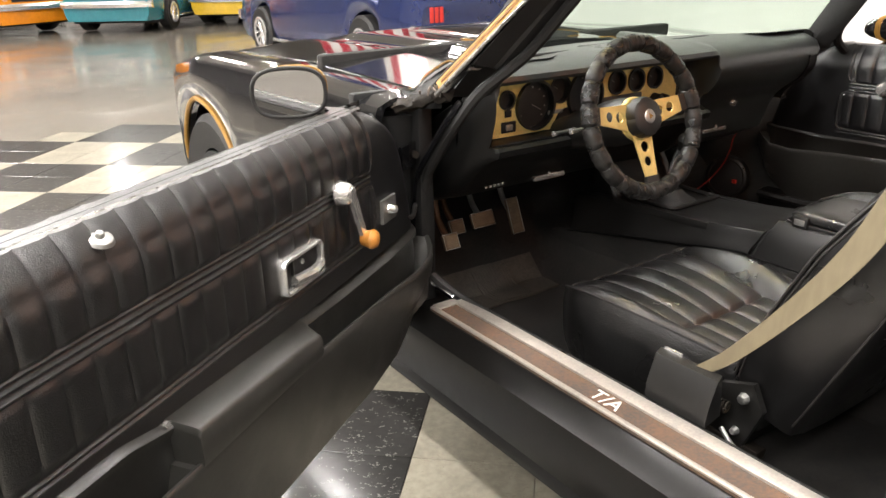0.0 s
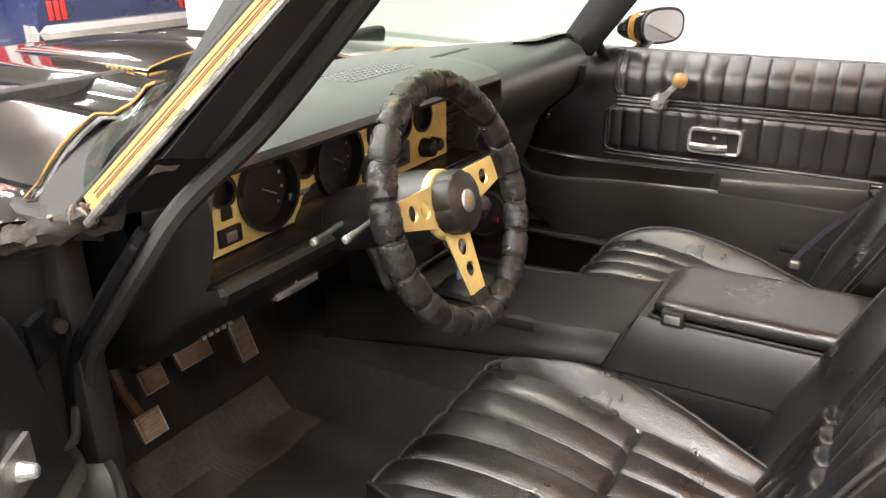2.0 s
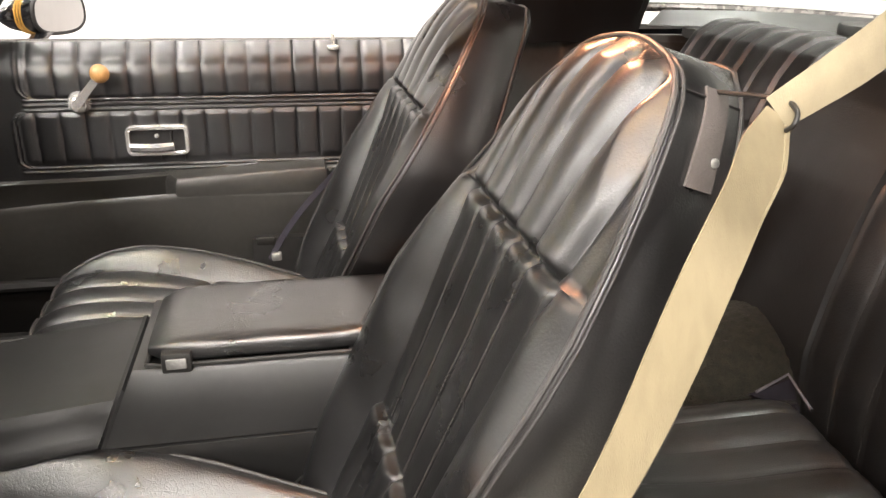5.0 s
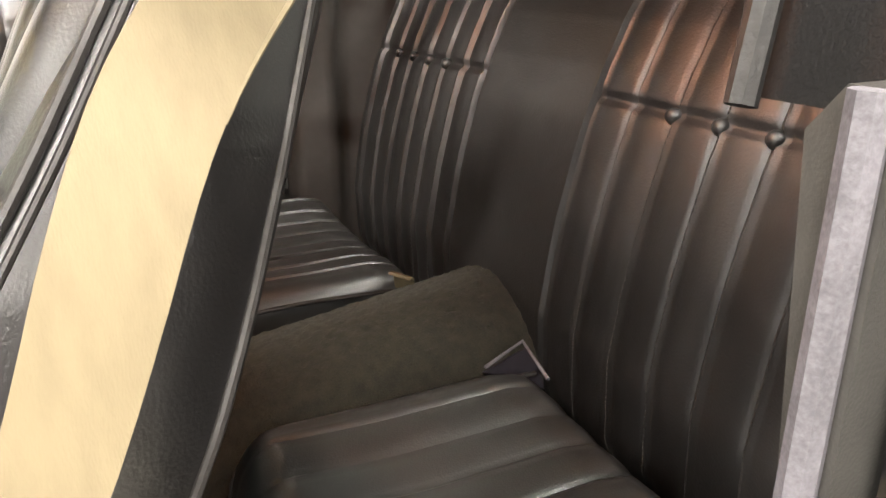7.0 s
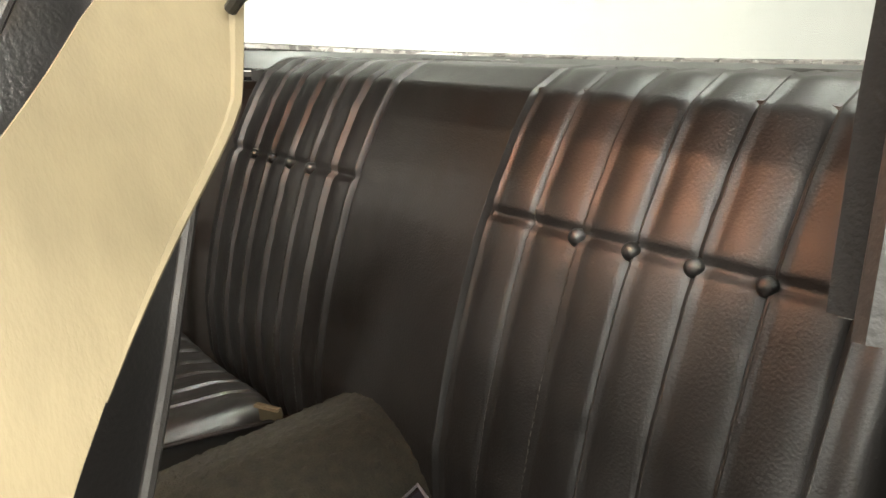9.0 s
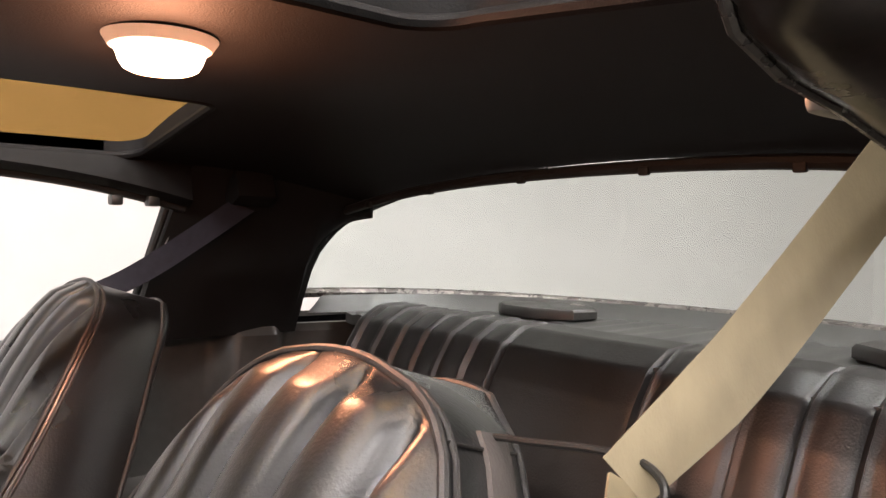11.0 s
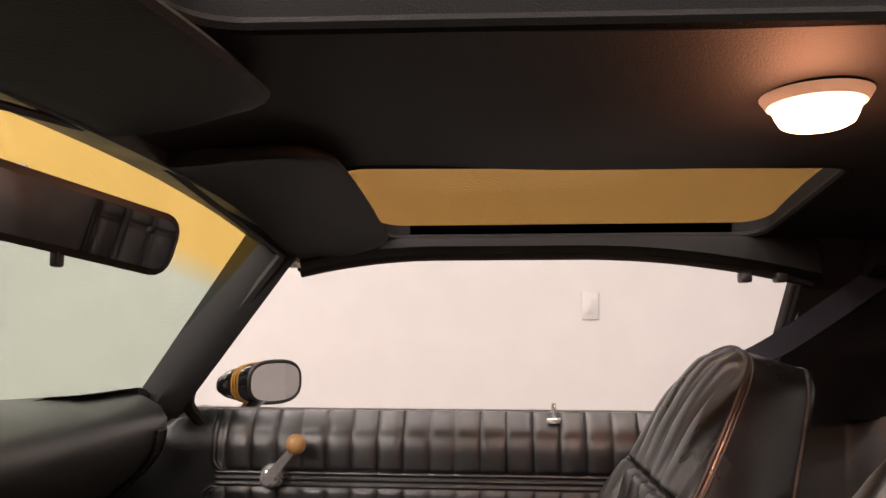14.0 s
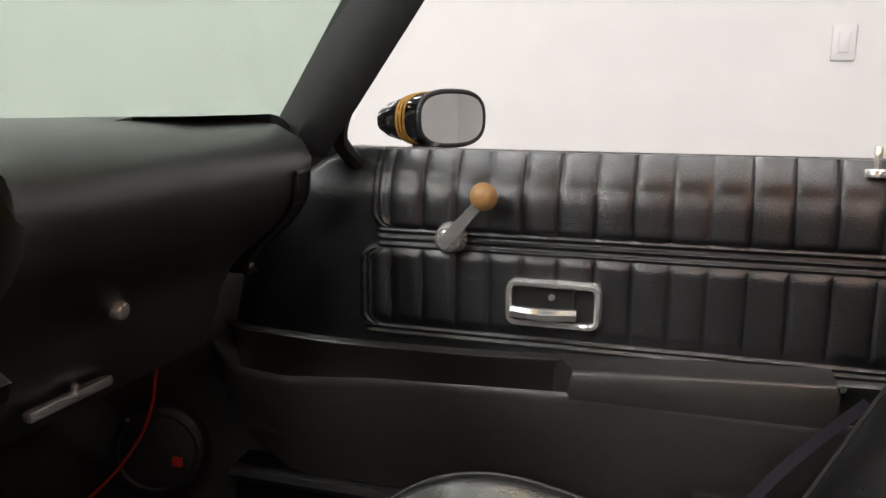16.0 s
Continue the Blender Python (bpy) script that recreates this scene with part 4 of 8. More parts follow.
        for k in range(9):
            f = rnd.random()
            c = Vector((s * lerp(0.797, 0.83, f), lerp(0.60, 0.66, f), 0.894 - 0.016 * f))
            d = Vector((s * rnd.uniform(-0.01, 0.02), rnd.uniform(-0.012, 0.016), rnd.uniform(-0.012, 0.008)))
            tube([c - d, c + Vector((0, 0, 0.003)), c + d], 0.004, 5, bm=bm, radii=[0.0015, rnd.uniform(0.003, 0.006), 0.001])
        if s < 0:
            part("foot_sealant", bm, SEALANT, car, "torn tan sealant")
        # near-black plate added to give the gap behind the fender its shade
        part("fender_inner", B((s * 0.805, 0.835, 0.25), (s * 0.90, 0.86, 0.862), 0.004), DARK, car)
        for z in (0.44, 0.70):
            part("door_hinge", loft([[(s * (0.80 + q), 0.735 - q * 0.6 + dy, zz) for dy, zz in ((-0.006, z), (0.006, z), (0.006, z + 0.055), (-0.006, z + 0.055))] for q in (0.0, 0.02, 0.035, 0.06)]), PAINT, car)
            part("hinge_bolt", disc((s * 0.81, 0.722, z + 0.028), (0, -1, 0), 0.009, 0.010, 8), DIRT, car)
        # wiring and grime in the hinge gap
        part("door_wire", tube(smooth_path([(s * 0.80, 0.74, 0.60), (s * 0.835, 0.70, 0.585), (s * 0.87, 0.69, 0.60), (s * 0.90, 0.70, 0.63)], 6), 0.006, 7), RUBBER, car)
        if s < 0:
            part("trim_break", loft([[Vector((s * 0.772, 0.540, 0.934)) + Vector((-s * u * 0.018, -u * 0.004 + v * 0.004, v * 0.008 - 0.004 * math.sin(u * 3))) for u, v in ((-1, -0.3), (-0.3, -0.5), (0.5, 0.1), (1, 0.2), (0.4, 0.6), (-0.4, 0.3))], [Vector((s * 0.772, 0.536, 0.936)) + Vector((-s * u * 0.018, -u * 0.004 + v * 0.004, v * 0.008 - 0.004 * math.sin(u * 3))) for u, v in ((-1, -0.3), (-0.3, -0.5), (0.5, 0.1), (1, 0.2), (0.4, 0.6), (-0.4, 0.3))]]), DIRT, car, "broken trim end")


build_nose()


# ---- doors ----
def door_relief(s, z, under, ends):
    """How far the trim stands out from its plane, at s behind the crank and height z."""
    y = 0.438 - s
    w = 0.0
    soft = 1 - abs(2 * (((y - 0.535) / 0.0505) % 1.0) - 1) ** 3.2
    seam = -math.exp(-((((y - 0.535) / 0.0505 + 0.5) % 1.0 - 0.5) / 0.032) ** 2)
    gather = 0.85 + 0.3 * noise.noise((y * 17, z * 9, 1)) - 0.45 * math.exp(-((z - 0.822) / 0.010) ** 2)
    front = bump01(y, -0.62, ends[0] - 0.012, 0.030)
    up = bump01(z, 0.754, 0.90, 0.018) * front
    w += up * (0.004 + (0.0062 * soft + ends[2] * seam) * gather)
    lo = bump01(z, under + 0.012, 0.720, 0.018) * bump01(y, -0.62, ends[1] - 0.012, 0.03)
    w += lo * (0.002 + (0.0045 * soft + ends[2] * seam) * gather)
    for zc in (0.728, 0.739, 0.750):
        w += 0.0044 * math.exp(-((z - zc) / 0.0024) ** 2) * bump01(y, -0.62, ends[0] - 0.008, 0.01)
    # piping that turns up round the front end of both pads
    for zl, zh, ye in ((0.755, 0.90, ends[0]), (under, 0.722, ends[1])):
        if zl < z < zh:
            bend = 0.02 * max(0.0, 1 - (z - zl) / 0.02) ** 2 + (0.02 * max(0.0, 1 - (zh - z) / 0.02) ** 2 if zh < 0.8 else 0.0)
            w += 0.0045 * math.exp(-((y - ye + bend) / 0.0028) ** 2) + 0.0030 * math.exp(-((y - ye + bend + 0.010) / 0.0024) ** 2)
    for zc in (under, under - 0.009):
        w += 0.0035 * math.exp(-((z - zc) / 0.0022) ** 2) * bump01(y, -0.62, ends[1] - 0.005, 0.01)
    # top roll
    if z > 0.785:
        w -= 0.034 * ((z - 0.785) / 0.084) ** 2.3
    return w + 0.0012 * noise.noise((s * 9, z * 9, 5))


FRONT = [(0.29, -0.14), (0.302, -0.19), (0.335, -0.26), (0.386, -0.336), (0.42, -0.37), (0.48, -0.40), (0.57, -0.40), (0.65, -0.382), (0.73, -0.356), (0.78, -0.33), (0.82, -0.29), (0.85, -0.245), (0.87, -0.19)]


def build_door(side, here, name, label, lock_s=0.549):
    """side: 1 right, -1 left. here(s, w, z) gives the world place of a point of the door."""
    door = thing(name, label, "car door", "car doors", here(0, 0, 0.26))
    under, dz = (0.600, 0.026) if side > 0 else (0.613, 0.0)
    ss = [v / 1000 for v in range(-400, 950, 3)] + [0.95]
    zs = {round(0.560 + i * 0.0033, 4) for i in range(95) if 0.560 + i * 0.0033 < 0.868} | {0.8695}
    # finer rows where the piping runs
    zs = sorted(zs | {round(v, 4) for lo, hi in ((0.719, 0.760), (under - 0.016, under + 0.008)) for v in steps(lo, hi, int((hi - lo) / 0.0011))})

    def upper(s, z):
        s2 = s if s > 0 else s * table(z, FRONT) / -0.40
        edge = max(0, 1 - (s2 - table(z, FRONT)) / 0.05)
        return here(s2, door_relief(s2, z, under, (0.560, 0.580, 0.0020) if side > 0 else (0.598, 0.605, 0.0007)) - 0.035 * edge ** 2, z)
    back = Vector(here(0, -0.05, 0)) - Vector(here(0, 0, 0))
    part("trim_panel", sheet(upper, ss, zs, back), DOOR_VINYL, door, "pleated black vinyl door trim")
    # lower moulding with its two map pockets
    rows = []
    for s in steps(-0.40, 0.95, 90):
        pocket = max(0.10 * bump01(s, -0.36, 0.13, 0.03), 0.035 * bump01(s, -0.1, 0.205, 0.02), 0.12 * bump01(s, 0.548, 0.90, 0.03))
        edge = 0.03 * max(0, (-0.33 - s) / 0.07) ** 2
        bottom = table(s, [(-0.40, 0.47), (-0.37, 0.42), (-0.336, 0.386), (-0.26, 0.335), (-0.19, 0.302), (-0.05, 0.285), (0.95, 0.285)])
        lip = table(s, [(-0.40, 0.53), (-0.34, 0.500), (-0.26, 0.493), (-0.1, 0.507), (0.25, 0.522), (0.46, 0.517), (0.95, 0.520)]) + dz
        rear = table(s, [(-0.40, 0.556), (-0.19, 0.546), (0.05, 0.550), (0.16, 0.556), (0.52, 0.570), (0.60, 0.585 - 0.5 * dz), (0.95, 0.585 - 0.5 * dz)]) + dz * (1.0 if s < 0.3 else 0.6)
        deep = lip - 0.004 - max(pocket, 0.001)
        wide = 0.012 if pocket > 0.02 else 0.0
        rows.append([here(s, w - edge, z) for w, z in ((-0.05, bottom), (0.004, bottom), (0.026, bottom + 0.012), (0.046, lerp(bottom, lip, 0.45)), (0.055, lip - 0.045), (0.058, lip - 0.014), (0.058, lip - 0.003), (0.055, lip + 0.001), (0.049, lip - 0.001), (0.045, deep), (0.010, deep), (0.008, rear - 0.022), (0.016, rear - 0.010), (0.017, rear - 0.004), (0.012, rear), (-0.05, rear + 0.002))])
    part("lower_panel", loft(rows), DOOR_PLASTIC, door, "hard black plastic lower panel with map pockets")
    arm = []
    for s in [0.150, 0.156] + steps(0.17, 0.505, 10) + [0.516, 0.520]:
        skew = 0.035 * max(0.0, 1 - (s - 0.15) / 0.08)
        top = lerp(0.553, 0.571, (s - 0.15) / 0.37) - (0.008 if s in (0.150, 0.520) else 0.0) + dz
        arm.append([here(s + skew * min(1, w / 0.05), w, z) for w, z in ((0.0, 0.500 + dz), (0.056, 0.505 + dz), (0.0605, 0.520 + dz), (0.0590, top - 0.006), (0.0560, top - 0.0015), (0.052, top), (0.012, top + 0.003), (0.0, top + 0.004))])
    part("armrest", loft(arm), DOOR_PLASTIC, door, "padded black armrest")
    # belt moulding, window slot and outer skin
    part("belt_moulding", loft([[here(s, w, z) for w, z in ((-0.046, 0.858), (-0.036, 0.862), (-0.034, 0.868), (-0.040, 0.871), (-0.046, 0.868))] for s in steps(-0.20, 0.95, 12)]), CHROME_DARK, door, "thin bright belt moulding")
    part("window_slot", loft([[here(s, w, z) for w, z in ((-0.085, 0.84), (-0.046, 0.85), (-0.048, 0.864), (-0.058, 0.870), (-0.062, 0.850), (-0.072, 0.850), (-0.074, 0.868), (-0.085, 0.868))] for s in steps(-0.22, 0.95, 12)]), RUBBER, door)
    outer = []
    for s in steps(-0.30, 0.95, 14):
        outer.append([here(s, w, z) for w, z in ((-0.052, 0.29), (-0.13, 0.28), (-0.165, 0.35), (-0.175, 0.55), (-0.155, 0.76), (-0.105, 0.860), (-0.088, 0.866), (-0.086, 0.80), (-0.052, 0.78))])
    part("outer_skin", loft(outer), PAINT, door, "glossy black outer door skin")
    zf = [z for z, q in FRONT[1:-2]]
    part("front_edge", loft([[here(table(z, FRONT) + ds, w, z) for ds, w in ((0.004, -0.040), (-0.004, -0.050), (-0.010, -0.075), (0.0, -0.13), (0.06, -0.14), (0.06, -0.045))] for z in zf]), PAINT, door)
    part("door_weatherstrip", tube([here(table(z, FRONT) + 0.006, -0.042, z) for z in steps(0.34, 0.84, 16)], 0.009, 8), RUBBER, door)
    # window crank
    hub_s = 0.0 if side > 0 else -0.008
    crank = part("window_crank", disc(here(hub_s, 0.006, 0.745), n_of(here), 0.024, 0.030, 24, 0.021, bevel=0.012), CHROME, door, "chrome window crank with a round knob")
    knob = (0.058, 0.812) if side > 0 else (-0.050, 0.643)
    a, b = Vector(here(hub_s, 0.032, 0.745)), Vector(here(knob[0], 0.032, knob[1]))
    d = (b - a).normalized()
    wv = d.cross(n_of(here)).normalized()
    part("crank_arm", ribbon([a - d * 0.012, a + d * 0.012, a.lerp(b, 0.5), b], [wv * 0.016, wv * 0.018, wv * 0.016, wv * 0.015], 0.009), CHROME, crank)
    part("crank_knob", disc(b - n_of(here) * 0.004, n_of(here), 0.014, 0.034, 20, 0.020, bevel=0.012), OAK if side > 0 else AMBER, crank, "tan wooden knob" if side > 0 else "amber orange knob")
    # release handle in its cup
    cup = part("handle_cup", rounded_frame(here, 0.085, 0.218, 0.625, 0.690, 0.004, 0.014), CHROME, door, "chrome framed release handle cup")
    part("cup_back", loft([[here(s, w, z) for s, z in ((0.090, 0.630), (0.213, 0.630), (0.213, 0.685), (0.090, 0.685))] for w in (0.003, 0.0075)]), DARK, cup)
    part("release_lever", loft([[here(s, w + 0.010 * math.sin((s - 0.09) / 0.095 * 3.14), z) for w, z in ((0.008, 0.636), (0.020, 0.638), (0.023, 0.647), (0.018, 0.653), (0.008, 0.653))] for s in steps(0.092, 0.186, 8)]), CHROME, cup, "chrome release lever")
    part("cup_screw", disc(here(0.150, 0.007, 0.668), n_of(here), 0.005, 0.005, 12), CHROME, cup)
    part("cup_divider", loft([[here(s, w, z) for s, z in ((0.178, 0.628), (0.182, 0.628), (0.182, 0.683), (0.178, 0.683))] for w in (0.0075, 0.012)]), PLASTIC, cup)
    # lock knob in its bezel
    if side > 0:
        lk = part("lock_bezel", disc(here(lock_s, -0.018, 0.850), (0, 0, 1), 0.016, 0.010, 20, bevel=0.003), CHROME, door)
        p = here(lock_s, -0.018, 0.0)
        part("lock_knob", disc((p[0], p[1], 0.858), (0, 0, 1), 0.0045, 0.030, 12, 0.0055, bevel=0.002), CHROME, lk)
    else:
        tilt = (n_of(here) * 0.5 + Vector((0, 0, 1))).normalized()
        p = Vector(here(0.558, -0.013, 0.846))
        lk = part("lock_bezel", disc(p + tilt * 0.001, tilt, 0.019, 0.005, 28, 0.017, bevel=0.002), STEEL, door, "round chrome lock bezel")
        part("lock_knob", disc(p + tilt * 0.006, tilt, 0.0055, 0.007, 12, 0.005, bevel=0.002), STEEL, lk)
        pl = part("remote_mirror_plate", loft([[here(s, w, z) for s, z in ((-0.262, 0.621), (-0.194, 0.621), (-0.194, 0.673), (-0.262, 0.673))] for w in (-0.004, 0.007)]), STEEL, door, "square metal mirror control plate")
        part("mirror_joystick", disc(here(-0.228, 0.007, 0.647), n_of(here), 0.012, 0.018, 14, 0.008, bevel=0.003), CHROME, pl)
    for s, z in ((0.53, 0.578), (0.75, 0.578)):
        part("trim_screw", disc(here(s, 0.012, z), n_of(here), 0.005, 0.006, 10), CHROME, door)
    return door


def n_of(here):
    return (Vector(here(0, 1, 0)) - Vector(here(0, 0, 0))).normalized()


def rounded_frame(here, s0, s1, z0, z1, w, r):
    """A flat bright frame with rounded corners, standing out from the trim."""
    cs, cz = (s0 + s1) / 2, (z0 + z1) / 2
    rings = []
    for k, (qs, qz) in enumerate(((1, 1), (-1, 1), (-1, -1), (1, -1))):
        for a in range(6):
            ang = math.pi / 2 * (k + a / 5)
            rings.append([here(cs + qs * ((s1 - s0) / 2 - r) + (r + g) * math.cos(ang), w + h, cz + qz * ((z1 - z0) / 2 - r) + (r + g) * math.sin(ang)) for g, h in ((0.002, -0.002), (0.001, 0.012), (-0.001, 0.015), (-0.005, 0.015), (-0.008, 0.012), (-0.009, -0.002))])
    return loft_wrap(rings + [rings[0]])


def right_door(s, w, z):
    return 0.745 - w, 0.438 - s, z


DOOR_AT, DOOR_D, DOOR_N = (-1.134, 0.490), (-0.8174, -0.5761), (0.5761, -0.8174)


def left_door(s, w, z):
    return DOOR_AT[0] + s * DOOR_D[0] + w * DOOR_N[0], DOOR_AT[1] + s * DOOR_D[1] + w * DOOR_N[1], z


build_door(1, right_door, "car_door", "closed passenger door with pleated black vinyl trim")
build_door(-1, left_door, "car_door", "open driver door with pleated black vinyl trim and armrest")


def side_mirror(centre, half, tip, foot, label):
    """A bullet shaped door mirror: its glass about the centre, its shell drawn out to the tip."""
    c, h, tip, foot = Vector(centre), Vector(half), Vector(tip), Vector(foot)
    mir = thing("side_mirror", label, "car mirror", "side mirrors", foot)
    face = h.cross(Vector((0, 0, 1))).normalized()
    if face.dot(tip - c) > 0:
        face = -face
    n = 32

    def ring(at, k, lean=1.0):
        out = []
        for i in range(n):
            a = i * math.tau / n
            ca, sa = math.cos(a), math.sin(a)
            out.append(at + h * (k * math.copysign(abs(ca) ** 0.72, ca)) + Vector((0, 0, 0.047 * k * math.copysign(abs(sa) ** 0.72, sa))))
        return out
    rows = [ring(c.lerp(tip, f), k) for f, k in ((1.0, 0.10), (0.97, 0.28), (0.88, 0.48), (0.7, 0.70), (0.45, 0.88), (0.2, 0.98), (0.0, 1.0))]
    shell = part("housing", loft(rows), PAINT, mir, "glossy black housing with gold pinstripes")
    part("rim", tube(ring(c + face * 0.001, 1.0), 0.005, 8, closed=True), RUBBER, mir)
    part("glass", loft([ring(c + face * d, 0.95) for d in (0.0015, 0.004)]), MIRROR, mir, "mirror glass")
    for f, k in ((0.24, 0.975), (0.30, 0.955), (0.36, 0.932)):
        part("gold_stripe", tube(ring(c.lerp(tip, f), k), 0.0022, 6, closed=True), GOLD_PAINT, shell)
    low = c.lerp(tip, 0.35) - Vector((0, 0, 0.040))
    rows = [[foot.lerp(low, f) + Vector((r * 1.2 * math.cos(a), r * math.sin(a), 0)) for a in steps(0, math.tau * 11 / 12, 11)] for f, r in ((0, 0.034), (0.3, 0.026), (1, 0.024))]
    part("foot", loft(rows), PAINT, mir)
    return mir


side_mirror((1.003, 0.518, 0.910), (0.066, -0.040, 0), (0.927, 0.612, 0.908), (0.900, 0.560, 0.850), "black and gold door mirror on the passenger door")
side_mirror((-1.138, 0.648, 0.914), (0.063, -0.030, 0), (-1.048, 0.785, 0.916), (-1.022, 0.690, 0.850), "black and gold door mirror on the open driver door")


# ---- dashboard ----
def build_dash():
    dash = thing("dashboard", "black padded dashboard with a gold engine-turned gauge panel", "dashboard", "", (0, 0.75, 0.55))
    hood_prof = [(1.08, 0.875), (0.98, 0.905), (0.80, 0.922), (0.68, 0.920), (0.625, 0.912), (0.598, 0.899), (0.594, 0.888), (0.602, 0.880), (0.66, 0.874), (0.705, 0.866), (0.705, 0.735), (0.640, 0.728), (0.612, 0.735), (0.602, 0.728), (0.608, 0.712), (0.645, 0.690), (0.70, 0.650), (0.76, 0.585), (0.84, 0.560), (1.08, 0.60)]
    pass_prof = [(1.08, 0.875), (0.98, 0.905), (0.80, 0.922), (0.70, 0.918), (0.65, 0.908), (0.615, 0.890), (0.600, 0.868), (0.597, 0.845), (0.602, 0.822), (0.615, 0.800), (0.635, 0.778), (0.660, 0.757), (0.682, 0.738), (0.697, 0.720), (0.705, 0.700), (0.710, 0.680), (0.716, 0.655), (0.735, 0.610), (0.84, 0.560), (1.08, 0.60)]
    left_prof = [(1.08, 0.875), (0.98, 0.905), (0.80, 0.922), (0.70, 0.918), (0.65, 0.908), (0.615, 0.890), (0.598, 0.868), (0.592, 0.845), (0.592, 0.825), (0.596, 0.800), (0.604, 0.775), (0.612, 0.755), (0.622, 0.735), (0.634, 0.715), (0.648, 0.695), (0.664, 0.672), (0.70, 0.640), (0.76, 0.590), (0.84, 0.560), (1.08, 0.60)]
    rows = []
    xs = [-0.715, -0.705, -0.690, -0.668, -0.655, -0.650] + steps(-0.64, 0.114, 24) + [0.120, 0.124, 0.129, 0.136, 0.150, 0.175] + steps(0.22, 0.62, 14) + [0.64, 0.655, 0.668, 0.676]
    for x in xs:
        k = 1.0 if -0.652 < x < 0.118 else 0.0
        if 0.118 <= x < 0.16:
            k = max(0.0, 1 - (x - 0.118) / 0.018) ** 2
        if x <= -0.652:
            k = max(0.0, 1 - (-0.652 - x) / 0.016) ** 2
        end = 0.05 * max(0, (x - 0.615) / 0.06) ** 2 + 0.05 * max(0, (-x - 0.66) / 0.05) ** 2
        bow = 0.46 * (abs(x) / 0.70) ** 2.6
        ring = []
        for i, (a, b) in enumerate(zip(hood_prof, pass_prof if x > 0 else left_prof)):
            y, z = lerp(b[0], a[0], k), lerp(b[1], a[1], k)
            if i < 3:
                y = max(y - bow, 0.66)
            z -= end * 0.35 if i < 10 else 0
            y += end if i > 3 else 0
            cut = 0.10 * min(1.0, max(0.0, (0.875 - z) / 0.20)) * max(0.0, (x - 0.50) / 0.176) if i > 3 else 0.0
            ring.append((x - cut, y, z))
        rows.append(ring)
    pad = part("dash_pad", loft(rows), DASH_PLASTIC, dash, "padded black dash top and face")
    # below the padding the dash is hard black plastic
    pad.data.materials.append(LOWER_DASH)
    for f in pad.data.polygons:
        if (f.center.z < 0.728 and f.center.x < 0.12) or (f.center.x < -0.66 and f.center.z < 0.86):
            f.material_index = 1
    # slots and speaker grille in the top
    for x0, x1 in ((-0.445, -0.285), (0.10, 0.26)):
        part("defrost_slot", B((x0, 0.742, 0.914), (x1, 0.757, 0.9218), 0.003), DARK, dash)
    bm = bmesh.new()
    for i in range(14):
        for j in range(6):
            x, y = -0.207 + i * 0.0150, 0.718 + j * 0.0165
            box(bm, (x, y, 0.9185), (x + 0.0105, y + 0.0115, 0.9225), 0.001, None, 1)
    part("speaker_grille", bm, DASH_PLASTIC, dash)
    part("grille_backing", B((-0.211, 0.714, 0.912), (0.004, 0.816, 0.9206), 0.002), DARK, dash)
    # the gold panel, set in the recess
    gp = gold_panel(dash)
    part("recess_floor", B((-0.648, 0.64, 0.7292), (0.114, 0.705, 0.7345), 0.002), PLASTIC, dash)
    # lower steering trim: vent lever, lettering bars, knobs
    lever = part("vent_lever", B((-0.425, 0.736, 0.588), (-0.315, 0.752, 0.604), 0.004), CHROME, dash, "chrome vent lever")
    part("lever_knob", B((-0.375, 0.738, 0.598), (-0.368, 0.748, 0.610), 0.002), CHROME, lever)
    for k in range(5):
        part("release_lettering_bar", B((-0.60 + k * 0.013, 0.722, 0.605), (-0.592 + k * 0.013, 0.726, 0.611), 0.0005), GREY_PRINT, dash)
    kn = part("glovebox_knob", disc((0.345, 0.704, 0.718), (0, -1, -0.2), 0.014, 0.016, 16, 0.011, bevel=0.004), CHROME, dash, "chrome glovebox knob")
    part("glovebox_seam", tube([(0.38, 0.6800, 0.742), (0.45, 0.6790, 0.746), (0.520, 0.6770, 0.751)], 0.0016, 6), DARK, dash)
    lv = part("vent_lever", B((0.222, 0.702, 0.634), (0.335, 0.714, 0.646), 0.003), CHROME, dash, "chrome vent lever")
    part("lever_knob", B((0.276, 0.698, 0.642), (0.282, 0.706, 0.656), 0.002), CHROME, lv)
    # slanted side vent at the end of the dash: dark mouth, frame and a small knob
    mouth, frame_l, frame_r = [], [], []
    for f in steps(0, 1, 14):
        z = lerp(0.850, 0.700, f)
        y = table(z, [(0.70, 0.705), (0.72, 0.697), (0.738, 0.682), (0.757, 0.660), (0.778, 0.635), (0.80, 0.615), (0.822, 0.602), (0.85, 0.597)]) + 0.002
        a, c = lerp(0.560, 0.606, f), lerp(0.600, 0.638, f)
        mouth.append([(a, y - 0.006, z), (c, y - 0.004, z), (c, y + 0.025, z), (a, y + 0.025, z)])
        frame_l.append((a, y - 0.006, z))
        frame_r.append((c, y - 0.004, z))
    ve = part("side_vent", loft(mouth), DARK, dash, "dark side air vent")
    part("vent_frame", tube(frame_l + frame_r[::-1], 0.0032, 8, closed=True), PLASTIC, ve)
    for k in (4, 7, 10):
        part("vent_slat", tube([frame_l[k], frame_r[k]], 0.0022, 6), PLASTIC, ve)
    part("vent_knob", B((0.606, 0.692, 0.708), (0.616, 0.702, 0.716), 0.002), CHROME, ve)
    # steering column, stalks and ignition barrel
    hub = Vector((-0.378, 0.432, 0.799))
    ax = Vector((0, -math.cos(radians(17)), math.sin(radians(17))))
    col = []
